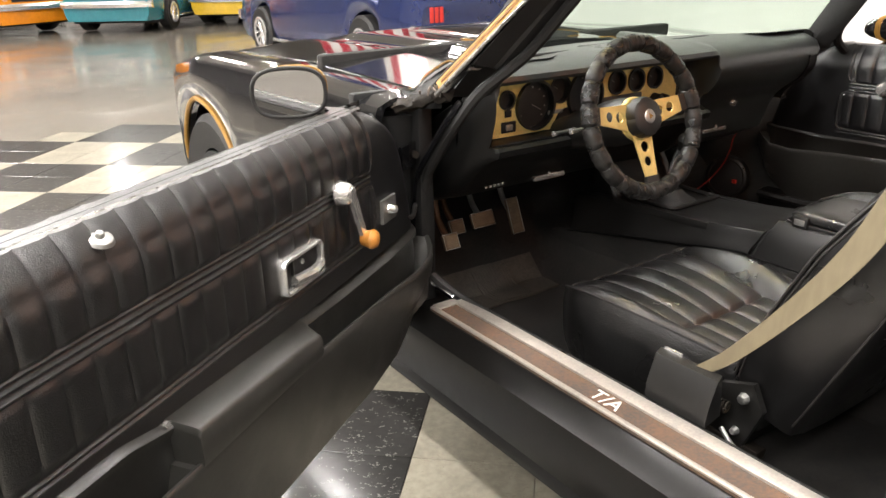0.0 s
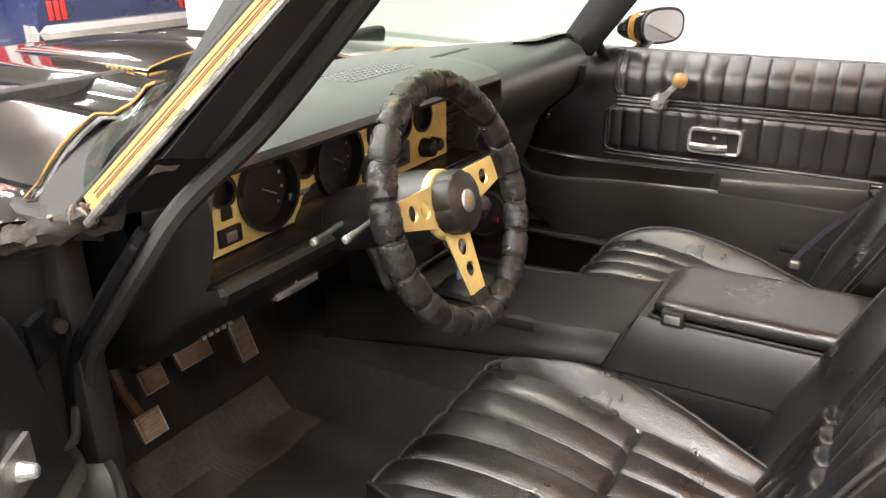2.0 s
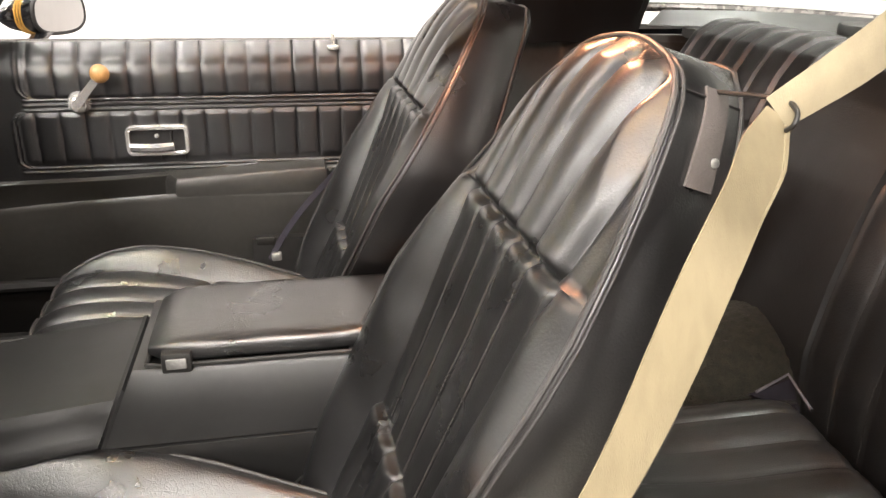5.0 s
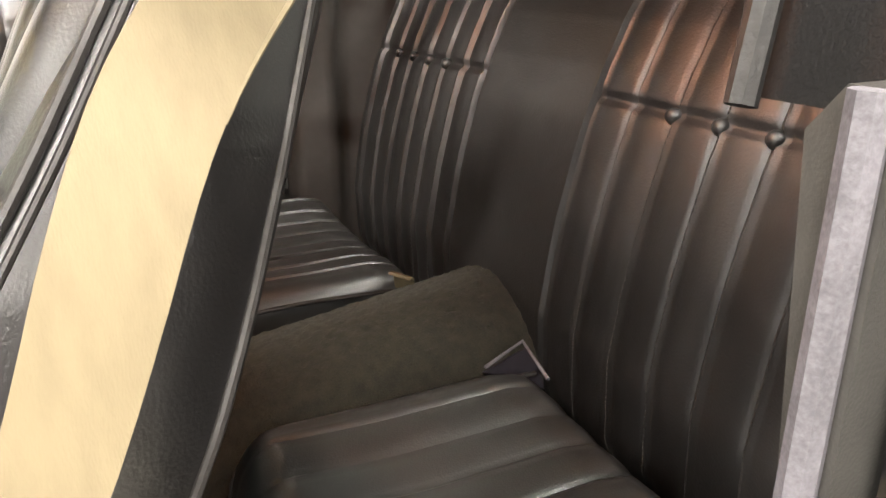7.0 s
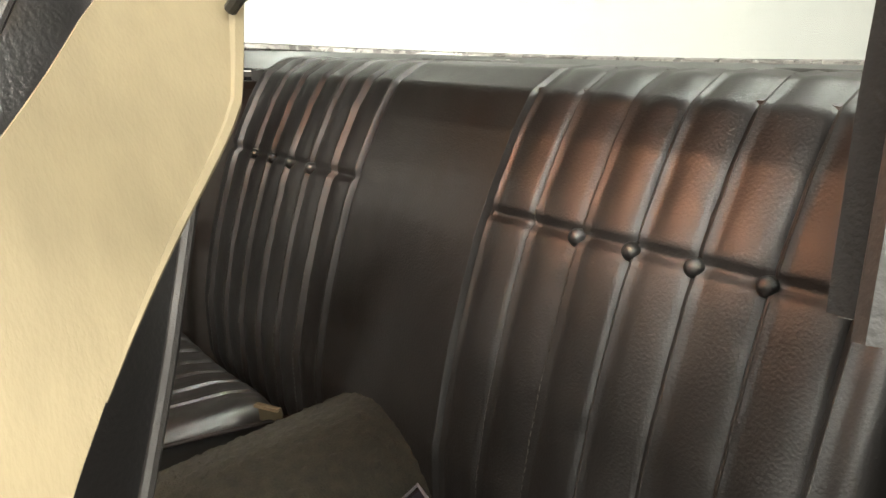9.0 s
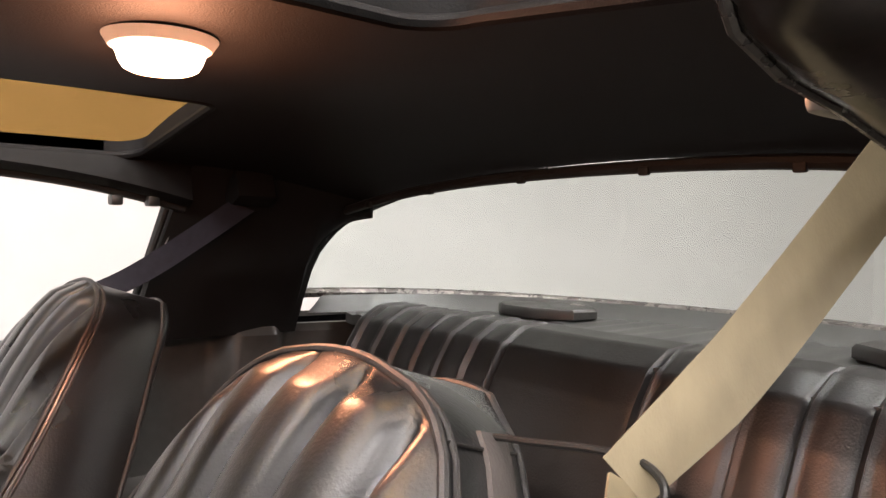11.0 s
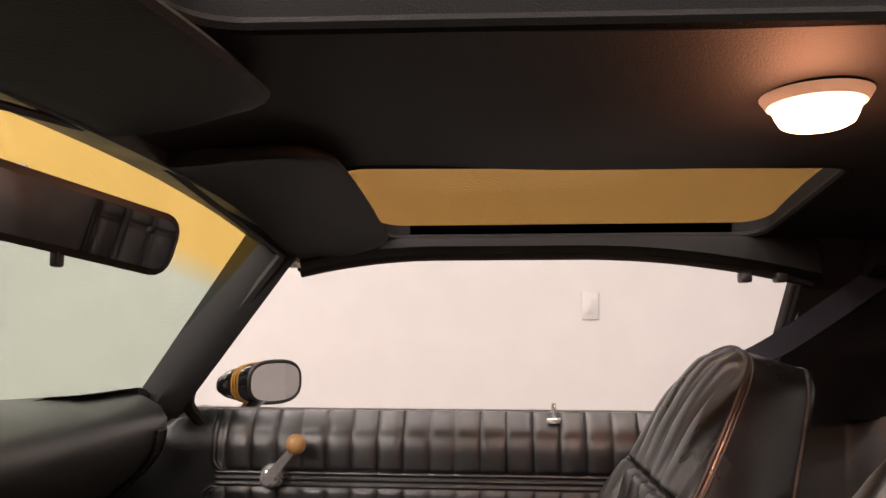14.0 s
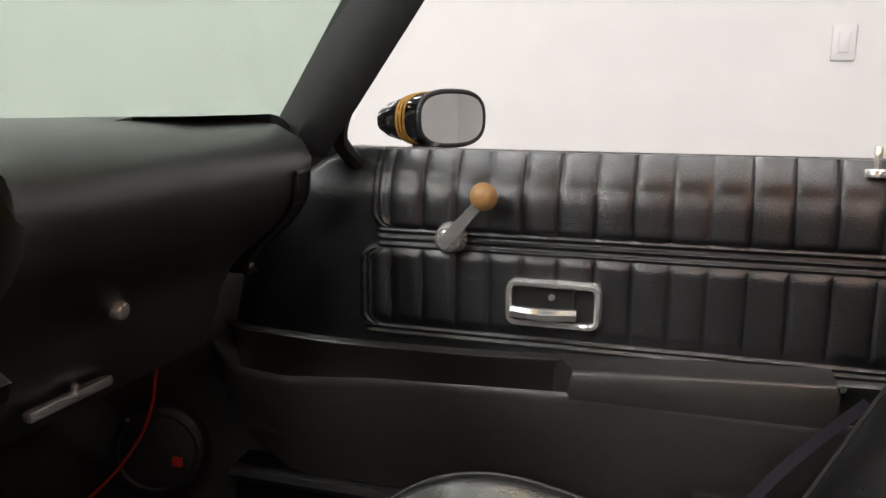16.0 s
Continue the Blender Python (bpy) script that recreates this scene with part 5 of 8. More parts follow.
    for d, r in ((-0.02, 0.050), (-0.045, 0.055), (-0.085, 0.056), (-0.100, 0.054), (-0.104, 0.050), (-0.200, 0.049), (-0.206, 0.044), (-0.26, 0.043), (-0.42, 0.042)):
        c = hub + ax * d
        t = Vector((1, 0, 0)).cross(ax)
        col.append([c + Vector((1, 0, 0)) * r * math.cos(a) + t * r * math.sin(a) for a in steps(0, math.tau * 23 / 24, 23)])
    column = part("steering_column", loft(col), PLASTIC, dash, "black steering column")
    for p, q in (((-0.410, 0.529, 0.776), (-0.500, 0.522, 0.770)), ((-0.410, 0.592, 0.756), (-0.502, 0.578, 0.756))):
        p, q = Vector(p), Vector(q)
        st = part("stalk", tube([p, p.lerp(q, 0.75), p.lerp(q, 0.78), q], 0.005, 10, radii=[0.0050, 0.0040, 0.0048, 0.0052]), STEEL, column, "chrome column stalk")
        part("stalk_slot", B(p - Vector((0.010, 0.012, 0.008)), p + Vector((0.004, 0.012, 0.008)), 0.002), DARK, column)
        part("stalk_tip", disc(q, (q - p).normalized(), 0.0062, 0.008, 12, bevel=0.002), CHROME, st)
    p = hub + ax * -0.10 + Vector((0.055, 0, -0.01))
    part("ignition_lock", disc(p, (1, -0.6, 0), 0.020, 0.018, 18, bevel=0.004), CHROME, column, "chrome ignition lock")
    return dash


GOLD_Y = 0.690


def gold_panel(dash):
    """Panel with real holes for the gauges: a grid of strips round each opening."""
    holes = [(-0.471, 0.806, 0.060), (-0.301, 0.812, 0.060), (-0.386, 0.836, 0.033), (-0.560, 0.828, 0.022), (-0.182, 0.833, 0.031), (-0.107, 0.832, 0.030), (-0.033, 0.832, 0.029)]
    bm = bmesh.new()
    x0, x1, z0, z1 = -0.604, 0.062, 0.738, 0.868

    def inside(x, z):
        return any((x - a) ** 2 + (z - c) ** 2 < r * r for a, c, r in holes)
    nx, nz = 274, 52
    vs = {}

    def vert(i, j):
        if (i, j) not in vs:
            x, z = lerp(x0, x1, i / nx), lerp(z0, z1, j / nz)
            for a, c, r in holes:
                d = math.hypot(x - a, z - c)
                if abs(d - r) < 0.0026 and d > 0:
                    x, z = a + (x - a) * r / d, c + (z - c) * r / d
            vs[i, j] = bm.verts.new((x, GOLD_Y + 0.006, z)), bm.verts.new((x, GOLD_Y, z))
        return vs[i, j]
    for i in range(nx):
        for j in range(nz):
            if not inside(lerp(x0, x1, (i + 0.5) / nx), lerp(z0, z1, (j + 0.5) / nz)):
                q = [vert(i, j), vert(i + 1, j), vert(i + 1, j + 1), vert(i, j + 1)]
                bm.faces.new([v[1] for v in q])
    turned = engine_turned()
    panel = part("gauge_panel", bm, turned, dash, "gold engine-turned gauge panel")
    dial = mat("gauge_face", (0.02, 0.019, 0.018), 0.5, noise_scale=40, noise_amount=0.5)
    for a, c, r in holes:
        deep = 0.030 if r > 0.05 else 0.022
        g = part("gauge", ringplate((a, GOLD_Y - 0.012 if r > 0.05 else GOLD_Y - 0.006, c), (0, 1, 0), r + 0.002, r - 0.004, deep, 36), PLASTIC, panel, "round black gauge")
        part("gauge_face", disc((a, GOLD_Y + 0.014, c), (0, -1, 0), r - 0.002, 0.003, 32), dial, panel)
        if r > 0.05:
            for k in range(9):
                ang = radians(215 - k * 32)
                p = Vector((a + math.cos(ang) * r * 0.72, GOLD_Y + 0.010, c + math.sin(ang) * r * 0.72))
                part("gauge_mark", B(p - Vector((0.0022, 0.0006, 0.0022)), p + Vector((0.0022, 0.0006, 0.0022))), GREY_PRINT, panel)
            ang = radians(-35)
            part("gauge_needle", tube([(a, GOLD_Y + 0.009, c), (a + math.cos(ang) * r * 0.6, GOLD_Y + 0.009, c + math.sin(ang) * r * 0.45)], 0.0010, 6), GREY_PRINT, panel)
        elif r > 0.025:
            part("gauge_needle", tube([(a, GOLD_Y + 0.009, c), (a - r * 0.5, GOLD_Y + 0.009, c + r * 0.3)], 0.001, 6), GREY_PRINT, panel)
    # switches, heater controls, radio, badge
    part("switch", B((-0.577, GOLD_Y - 0.004, 0.748), (-0.532, GOLD_Y + 0.002, 0.775), 0.002), DARK, panel)
    part("switch_rocker", B((-0.566, GOLD_Y - 0.008, 0.754), (-0.545, GOLD_Y - 0.003, 0.769), 0.002), STEEL, panel)
    part("switch", B((-0.566, GOLD_Y - 0.003, 0.786), (-0.546, GOLD_Y + 0.002, 0.803), 0.001), DARK, panel)
    part("column_cutout", disc((-0.358, GOLD_Y + 0.002, 0.742), (0, -1, 0), 0.046, 0.004, 24), DARK, panel)
    part("badge", B((-0.425, GOLD_Y - 0.002, 0.776), (-0.375, GOLD_Y + 0.001, 0.786), 0.0005), STEEL, panel)
    ht = part("heater_control", B((-0.235, GOLD_Y - 0.006, 0.752), (-0.085, GOLD_Y + 0.002, 0.798), 0.003), QUARTER, panel, "grey heater control plate")
    for z in (0.764, 0.782):
        part("heater_slot", B((-0.225, GOLD_Y - 0.0072, z - 0.004), (-0.10, GOLD_Y - 0.0055, z + 0.004), 0.001), DARK, ht)
        part("heater_slider", B((-0.17, GOLD_Y - 0.014, z - 0.006), (-0.162, GOLD_Y - 0.007, z + 0.006), 0.001), CHROME, ht)
    part("radio_knob", disc((-0.030, GOLD_Y - 0.001, 0.770), (0, -1, 0), 0.019, 0.026, 20, 0.017, bevel=0.004), PLASTIC, panel)
    part("radio_knob", disc((0.004, GOLD_Y - 0.001, 0.770), (0, -1, 0), 0.014, 0.022, 20, 0.012, bevel=0.003), PLASTIC, panel)
    for k in range(5):
        part("side_vent_slat", B((0.068, GOLD_Y - 0.002, 0.752 + k * 0.020), (0.112, GOLD_Y + 0.008, 0.757 + k * 0.020), 0.002), PLASTIC, panel)
    return panel


def engine_turned():
    """Gold sheet with rows of small swirls."""
    m = mat("engine_turned_gold", (0.96, 0.75, 0.27), 0.34, metal=0.3, noise_scale=25, noise_amount=0.2)
    nt = m.node_tree
    b = nt.nodes["Principled BSDF"]
    tc, mp, w1, w2, mul, bp = (nt.nodes.new(k) for k in ("ShaderNodeTexCoord", "ShaderNodeMapping", "ShaderNodeTexWave", "ShaderNodeTexWave", "ShaderNodeMath", "ShaderNodeBump"))
    nt.links.new(tc.outputs["Object"], mp.inputs[0])
    w1.bands_direction, w2.bands_direction = "X", "Z"
    for w in (w1, w2):
        w.inputs["Scale"].default_value = 45
        nt.links.new(mp.outputs[0], w.inputs[0])
    mul.operation = "MULTIPLY"
    nt.links.new(w1.outputs["Fac"], mul.inputs[0])
    nt.links.new(w2.outputs["Fac"], mul.inputs[1])
    nt.links.new(mul.outputs[0], bp.inputs["Height"])
    bp.inputs["Strength"].default_value, bp.inputs["Distance"].default_value = 0.5, 0.0015
    nt.links.new(bp.outputs[0], b.inputs["Normal"])
    return m


build_dash()


# ---- steering wheel ----
def steering_wheel():
    hub = Vector((-0.378, 0.432, 0.799))
    tilt = radians(17)
    ax = Vector((0, -math.cos(tilt), math.sin(tilt)))
    up = Vector((0, math.sin(tilt), math.cos(tilt)))
    rt = Vector((1, 0, 0))
    wh = thing("steering_wheel", "three-spoke gold steering wheel with a perforated black leather wrap", "steering wheel", "", hub)
    R, n = 0.169, 264
    pts, radii = [], []
    rnd = random.Random(3)
    segs = 22
    for k in range(n):
        a = k * math.tau / n
        f = (k * segs / n) % 1.0
        groove = max(0, 1 - min(f, 1 - f) / 0.10)
        bulge = 0.0018 * math.sin(f * math.pi)
        pts.append(hub + rt * (R * math.cos(a)) + up * (R * math.sin(a)) + ax * 0.015)
        radii.append(0.0185 + bulge - 0.0035 * groove + 0.0006 * math.sin(k * 1.7))
    rim = part("rim", tube(pts, 0.018, 14, closed=True, radii=radii), WRAP, wh, "rim in laced black perforated leather")
    # lacing over the inner side
    for k in range(segs):
        a = k * math.tau / segs
        c = hub + rt * (R * math.cos(a)) + up * (R * math.sin(a)) + ax * 0.015
        e = rt * math.cos(a) + up * math.sin(a)
        t = -rt * math.sin(a) + up * math.cos(a)
        loop = [c + (e * math.cos(b) + ax * math.sin(b)) * 0.0175 + t * 0.004 * math.sin(b * 2) for b in steps(0.2, math.pi * 2 - 0.2, 14)]
        part("lacing", tube(loop, 0.0016, 6), PLASTIC, rim)
    holes = bmesh.new()
    for k in range(segs):
        for i in range(3):
            for j in range(3):
                a = (k + 0.32 + i * 0.16) * math.tau / segs
                b = radians(50 + j * 26)
                e = rt * math.cos(a) + up * math.sin(a)
                nn = (e * math.cos(b) + ax * math.sin(b))
                c = hub + e * R + ax * 0.015 + nn * 0.0192
                disc(c, nn, 0.0013, 0.0008, 6, bm=holes)
    tagged(part("perforations", holes, DARK, rim), kind="stuff")
    # spokes: two at the sides, one down, each with two round holes
    for ang in (radians(8), radians(172), radians(270)):
        d = rt * math.cos(ang) + up * math.sin(ang)
        sd = ax.cross(d).normalized()
        part("spoke", spoke_plate(hub, d, sd, ax), GOLD, wh, "gold spoke with round holes")
        tip = hub + d * 0.135 + ax * 0.008
        part("spoke_cover", ribbon([tip, hub + d * 0.155 + ax * 0.012, hub + d * 0.168 + ax * 0.014], [sd * 0.038, sd * 0.036, sd * 0.040], 0.010), PLASTIC, wh, "black spoke end")
    part("hub_plate", disc(hub - ax * 0.012, ax, 0.052, 0.012, 30, 0.050, bevel=0.003), GOLD, wh)
    bm = bmesh.new()
    rows = []
    for r, h in ((0.046, 0.0), (0.047, 0.018), (0.044, 0.028), (0.036, 0.033)):
        rows.append([hub + ax * h + (rt * math.cos(a) + up * math.sin(a)) * (r * (1 - 0.06 * max(0, math.cos(a * 6)) ** 6)) for a in steps(0, math.tau * 59 / 60, 59)])
    pad = part("horn_pad", loft(rows, bm=bm), PLASTIC, wh, "scalloped black horn button")
    part("emblem", disc(hub + ax * 0.0325, ax, 0.017, 0.003, 24, 0.0155, bevel=0.001), STEEL, pad, "round silver emblem")
    part("emblem_mark", disc(hub + ax * 0.0352, ax, 0.008, 0.0008, 3), GOLD_PAINT, pad)
    part("column_shroud", loft([[hub + ax * d + (rt * math.cos(a) + up * math.sin(a)) * r for a in steps(0, math.tau * 31 / 32, 31)] for d, r in ((-0.012, 0.048), (-0.03, 0.053), (-0.045, 0.0545))]), PLASTIC, wh)


def spoke_plate(hub, d, sd, ax):
    """A flat tapered bar with two holes, dished towards the hub."""
    bm = bmesh.new()
    length, hole_at = (0.040, 0.142), ((0.066, 0.0125), (0.100, 0.0115))
    nu, nv = 60, 24
    vs = {}

    def pt(u, v, lift):
        r = lerp(length[0], length[1], u)
        half = lerp(0.030, 0.018, u)
        x, y = r, v * half
        for c, rad in hole_at:
            q = math.hypot(x - c, y)
            if abs(q - rad) < 0.0016 and q > 0:
                x, y = c + (x - c) * rad / q, y * rad / q
        return hub + d * x + sd * y + ax * (lerp(-0.002, 0.008, u) + lift)

    def key(i, j):
        if (i, j) not in vs:
            u, v = i / nu, 2 * j / nv - 1
            vs[i, j] = bm.verts.new(pt(u, v, 0.0)), bm.verts.new(pt(u, v, 0.004))
        return vs[i, j]
    cells = set()
    for i in range(nu):
        for j in range(nv):
            u, v = (i + 0.5) / nu, 2 * (j + 0.5) / nv - 1
            x, y = lerp(length[0], length[1], u), v * lerp(0.030, 0.018, u)
            if all(math.hypot(x - c, y) > rad for c, rad in hole_at):
                cells.add((i, j))
    for i, j in cells:
        q = [key(i, j), key(i + 1, j), key(i + 1, j + 1), key(i, j + 1)]
        bm.faces.new([p[1] for p in q])
        bm.faces.new([p[0] for p in q][::-1])
        for di, dj, a, b in ((0, -1, 0, 1), (1, 0, 1, 2), (0, 1, 2, 3), (-1, 0, 3, 0)):
            if (i + di, j + dj) not in cells:
                bm.faces.new((q[a][0], q[b][0], q[b][1], q[a][1]))
    return bm


steering_wheel()


# ---- console ----
def build_console():
    con = thing("center_console", "black plastic center console with a padded armrest lid", "console", "", (0, 0.3, 0.20))
    # front section: a rising deck, flared sides that end in a ledge, and a set-back panel below
    def end_y(z):
        return lerp(0.265, 0.196, (z - 0.45) / 0.165) if z > 0.45 else 0.265 + (0.45 - z) * 0.42

    def section(half, y_from, y_to, n):
        rows = []
        for k in range(n + 1):
            pts = half(k / n)
            both = [(-x, z) for x, z in pts] + [(x, z) for x, z in pts[::-1]]
            rows.append([(x, lerp(y_from(z), y_to(z), k / n), z) for x, z in both])
        return loft(rows)

    def front_half(f):
        y = lerp(0.88, 0.23, f)
        top = table(y, [(0.20, 0.522), (0.22, 0.521), (0.41, 0.500), (0.53, 0.491), (0.74, 0.485), (0.88, 0.475)])
        ledge = table(y, [(0.20, 0.470), (0.265, 0.463), (0.46, 0.430), (0.65, 0.400), (0.74, 0.385), (0.88, 0.360)])
        return [(0.126, 0.20), (0.129, ledge - 0.030), (0.130, ledge - 0.012), (0.141, ledge - 0.009), (0.146, ledge - 0.003), (0.145, ledge + 0.005), (0.139, ledge + 0.016), (0.130, top - 0.020), (0.127, top - 0.008), (0.121, top - 0.001), (0.112, top), (0.05, top - 0.002)]
    part("front_section", section(front_half, lambda z: 0.88, lambda z: end_y(z) + 0.005, 26), CONSOLE, con, "front console with shift plate")
    part("lower_panel", loft([[(s * 0.1325, y, z) for s in (-1, 1) for z in ((0.20, table(y, [(0.24, 0.448), (0.46, 0.416), (0.65, 0.385), (0.74, 0.37), (0.98, 0.33)])) if s < 0 else (table(y, [(0.24, 0.448), (0.46, 0.416), (0.65, 0.385), (0.74, 0.37), (0.98, 0.33)]), 0.20))] for y in steps(0.98, 0.34, 12)]), CARPET, con)

    def box_half(f):
        return [(0.128, 0.20), (0.133, 0.440), (0.1325, 0.447), (0.127, 0.449), (0.1315, 0.452), (0.1300, 0.470), (0.114, 0.546), (0.108, 0.553), (0.06, 0.554)]
    part("storage_box", section(box_half, lambda z: end_y(z) - 0.005, lambda z: -0.26, 14), CONSOLE, con, "rear console storage box")
    part("seam", tube([(-0.128, end_y(0.36), 0.36), (-0.128, end_y(0.45), 0.45), (-0.120, end_y(0.50), 0.50), (-0.110, end_y(0.522), 0.522), (0.110, end_y(0.522), 0.522), (0.120, end_y(0.50), 0.50), (0.128, end_y(0.45), 0.45)], 0.0055, 6), DARK, con)
    rows = []
    for k, y in enumerate(steps(0.198, -0.255, 30)):
        e = min(k, 30 - k) / 3.0
        r = 1 - max(0.0, 1 - e) ** 2.2
        lo, hi, wd = 0.562 - 0.005 * r, 0.576 + 0.014 * r, 0.090 + 0.020 * r
        ring = []
        for a in steps(0, math.tau * 27 / 28, 27):
            c, q = math.cos(a), math.sin(a)
            x = wd * math.copysign(abs(c) ** 0.28, c) * (0.75 if c > 0 else 1.0)
            ring.append((x, y, (lo + hi) / 2 + (hi - lo) / 2 * math.copysign(abs(q) ** 0.42, q) + (0.0018 * noise.noise((x * 22, y * 18, 2)) if q > 0.3 else 0)))
        rows.append(ring)
    lid = part("armrest_lid", loft(rows), VINYL, con, "padded armrest lid")
    part("lid_welt", tube([(-0.106, 0.197, 0.5575), (-0.111, 0.18, 0.5575)] + [(-0.112, y, 0.5575) for y in steps(0.16, -0.24, 6)], 0.0035, 6), RUBBER, lid)
    part("lid_welt", tube([(-0.106, 0.199, 0.5575), (0.106, 0.199, 0.5575)], 0.0035, 6), RUBBER, lid)
    part("lid_latch", B((-0.121, 0.140, 0.550), (-0.104, 0.178, 0.579), 0.003), PLASTIC, lid, "small push latch")
    part("latch_button", B((-0.1235, 0.146, 0.557), (-0.1195, 0.172, 0.572), 0.002), STEEL, lid)
    # the deck's rails rise to the dash on both sides of a lipped shift tray
    for s in (-1, 1):
        part("bezel_rail", loft([[(s * (0.108 + q), y + dy, z + h) for q, h in ((0.0, -0.012), (0.0, 0.004), (0.004, 0.008), (0.018, 0.006), (0.022, -0.004), (0.022, -0.012))] for y, z, dy in ((0.40, 0.494, 0), (0.53, 0.489, 0), (0.66, 0.484, 0), (0.705, 0.486, 0), (0.722, 0.496, 0), (0.735, 0.520, 0), (0.748, 0.550, 0), (0.775, 0.590, 0))]), CONSOLE, con)
    lip = smooth_path([(-0.088, 0.545, 0.497), (-0.094, 0.565, 0.497), (-0.094, 0.68, 0.501), (-0.086, 0.705, 0.505), (0.086, 0.705, 0.505), (0.094, 0.68, 0.501), (0.094, 0.565, 0.497), (0.086, 0.54, 0.496), (-0.08, 0.54, 0.496)], 4)
    pl = part("shift_plate", B((-0.092, 0.542, 0.486), (0.092, 0.704, 0.4935), 0.003), PLASTIC, con, "black shift plate")
    part("plate_edge", tube(lip, 0.0065, 8, closed=True), CONSOLE, pl)
    part("ash_door", B((-0.078, 0.640, 0.4925), (0.078, 0.692, 0.499), 0.003), QUARTER, pl, "grey tray door")
    part("shift_boot", loft([[(-0.02 + r * math.cos(a), 0.592 + r * 0.85 * math.sin(a), z) for a in steps(0, math.tau * 19 / 20, 19)] for r, z in ((0.062, 0.494), (0.058, 0.500), (0.045, 0.506), (0.030, 0.516), (0.016, 0.530))]), RUBBER, con)
    sh = part("shift_lever", tube(smooth_path([(-0.045, 0.598, 0.49), (-0.046, 0.600, 0.56), (-0.047, 0.585, 0.62), (-0.048, 0.560, 0.66)], 6), 0.007, 10), CHROME, con, "chrome shift lever")
    part("shift_knob", disc((-0.048, 0.558, 0.655), (-0.2, -0.3, 1), 0.016, 0.045, 18, 0.021, bevel=0.014), PLASTIC, sh)
    part("dash_riser", loft([[(-0.09, y, 0.46), (-0.10, y, z), (0.10, y, z), (0.09, y, 0.46)] for y, z in ((0.745, 0.50), (0.79, 0.58), (0.84, 0.66))]), DARK, con)


build_console()


# ---- front seats ----
SEAT_X = 0.35
SEAM_HALF = [(-0.04, 0.118), (0.0, 0.121), (0.09, 0.136), (0.175, 0.150), (0.31, 0.170), (0.45, 0.186), (0.50, 0.190)]
WELT_HALF = [(-0.04, 0.150), (0.0, 0.163), (0.06, 0.182), (0.12, 0.202), (0.21, 0.226), (0.29, 0.240), (0.34, 0.243), (0.39, 0.237), (0.42, 0.228), (0.445, 0.213), (0.462, 0.200), (0.478, 0.190)]
WELT_TOP = [(-0.04, 0.385), (0.0, 0.393), (0.06, 0.408), (0.12, 0.422), (0.21, 0.438), (0.29, 0.446), (0.34, 0.446), (0.39, 0.440), (0.42, 0.432), (0.445, 0.422), (0.478, 0.405)]
MID_TOP = [(-0.04, 0.368), (0.0, 0.372), (0.10, 0.382), (0.17, 0.390), (0.18, 0.392), (0.25, 0.408), (0.33, 0.418), (0.40, 0.417), (0.44, 0.410), (0.465, 0.400), (0.478, 0.392)]


def soft(x, rows):
    """A table read through a short moving mean, which rounds its corners."""
    return sum(table(x + d, rows) for d in (-0.014, -0.007, 0.0, 0.007, 0.014)) / 5


def seam_dip(q, width):
    """1 in the seams of five equal pleats across q = -1..1, falling off over width."""
    f = ((q + 1) * 2.5 + 0.5) % 1.0 - 0.5
    return math.exp(-(f / width) ** 2)


def cushion_point(u, y):
    """Sideways place and height of the cushion at column u (the pleats end at 0.66) and y."""
    ws, ww = soft(y, SEAM_HALF), soft(y, WELT_HALF)
    ws = min(ws, ww - 0.006)
    au = abs(u)
    q = au / 0.66
    mid, top = soft(y, MID_TOP), soft(y, WELT_TOP)
    if q <= 1:
        x = ws * q
        z = mid + 0.004 * q ** 2
        crown = 1 - abs((((u / 0.66 + 1) * 2.5) % 1.0) * 2 - 1) ** 2.6
        z += 0.0075 * crown * (1 - 0.55 * math.exp(-((y - 0.175) / 0.018) ** 2)) - 0.0030 * seam_dip(u / 0.66, 0.045)
        z -= 0.009 * math.exp(-((y - 0.175) / 0.0055) ** 2) - 0.005 * bump01(y, 0.06, 0.170, 0.06)
    else:
        f = (q - 1) / (1 / 0.66 - 1)
        x = lerp(ws, ww, f)
        wide = ww - ws
        z = lerp(mid + 0.004, top, f ** 0.85) + 0.30 * wide * math.sin(f * math.pi) * (0.6 + 0.4 * f) - 0.005 * math.exp(-(f / 0.05) ** 2)
        z += 0.0012 * noise.noise((x * 40 * math.copysign(1, u), y * 26, 4)) + 0.0025 * noise.noise((x * 12, y * 9, 7))
    z += 0.0006 * noise.noise((u * 9, y * 26, 3)) + 0.0014 * noise.noise((u * 3, y * 7, 8))
    return math.copysign(x, u), z


BACK_WELT = [(-0.06, 0.212), (0.05, 0.230), (0.20, 0.235), (0.29, 0.234), (0.36, 0.227), (0.42, 0.214), (0.484, 0.191), (0.54, 0.169), (0.577, 0.152), (0.606, 0.137), (0.625, 0.123), (0.638, 0.108), (0.647, 0.092), (0.654, 0.073), (0.659, 0.050), (0.662, 0.022)]
BACK_EDGE = [(-0.06, 0.080), (0.05, 0.098), (0.29, 0.098), (0.42, 0.080), (0.484, 0.072), (0.60, 0.062), (0.661, 0.056)]
BACK_MID = [(-0.06, 0.052), (0.0, 0.055), (0.14, 0.060), (0.30, 0.072), (0.43, 0.083), (0.47, 0.085), (0.53, 0.087), (0.58, 0.083), (0.615, 0.076), (0.64, 0.067), (0.662, 0.057)]
INSERT = [(-0.06, 0.120), (0.14, 0.130), (0.30, 0.142), (0.44, 0.150), (0.50, 0.152), (0.56, 0.150), (0.60, 0.132), (0.635, 0.105), (0.650, 0.078), (0.662, 0.020)]
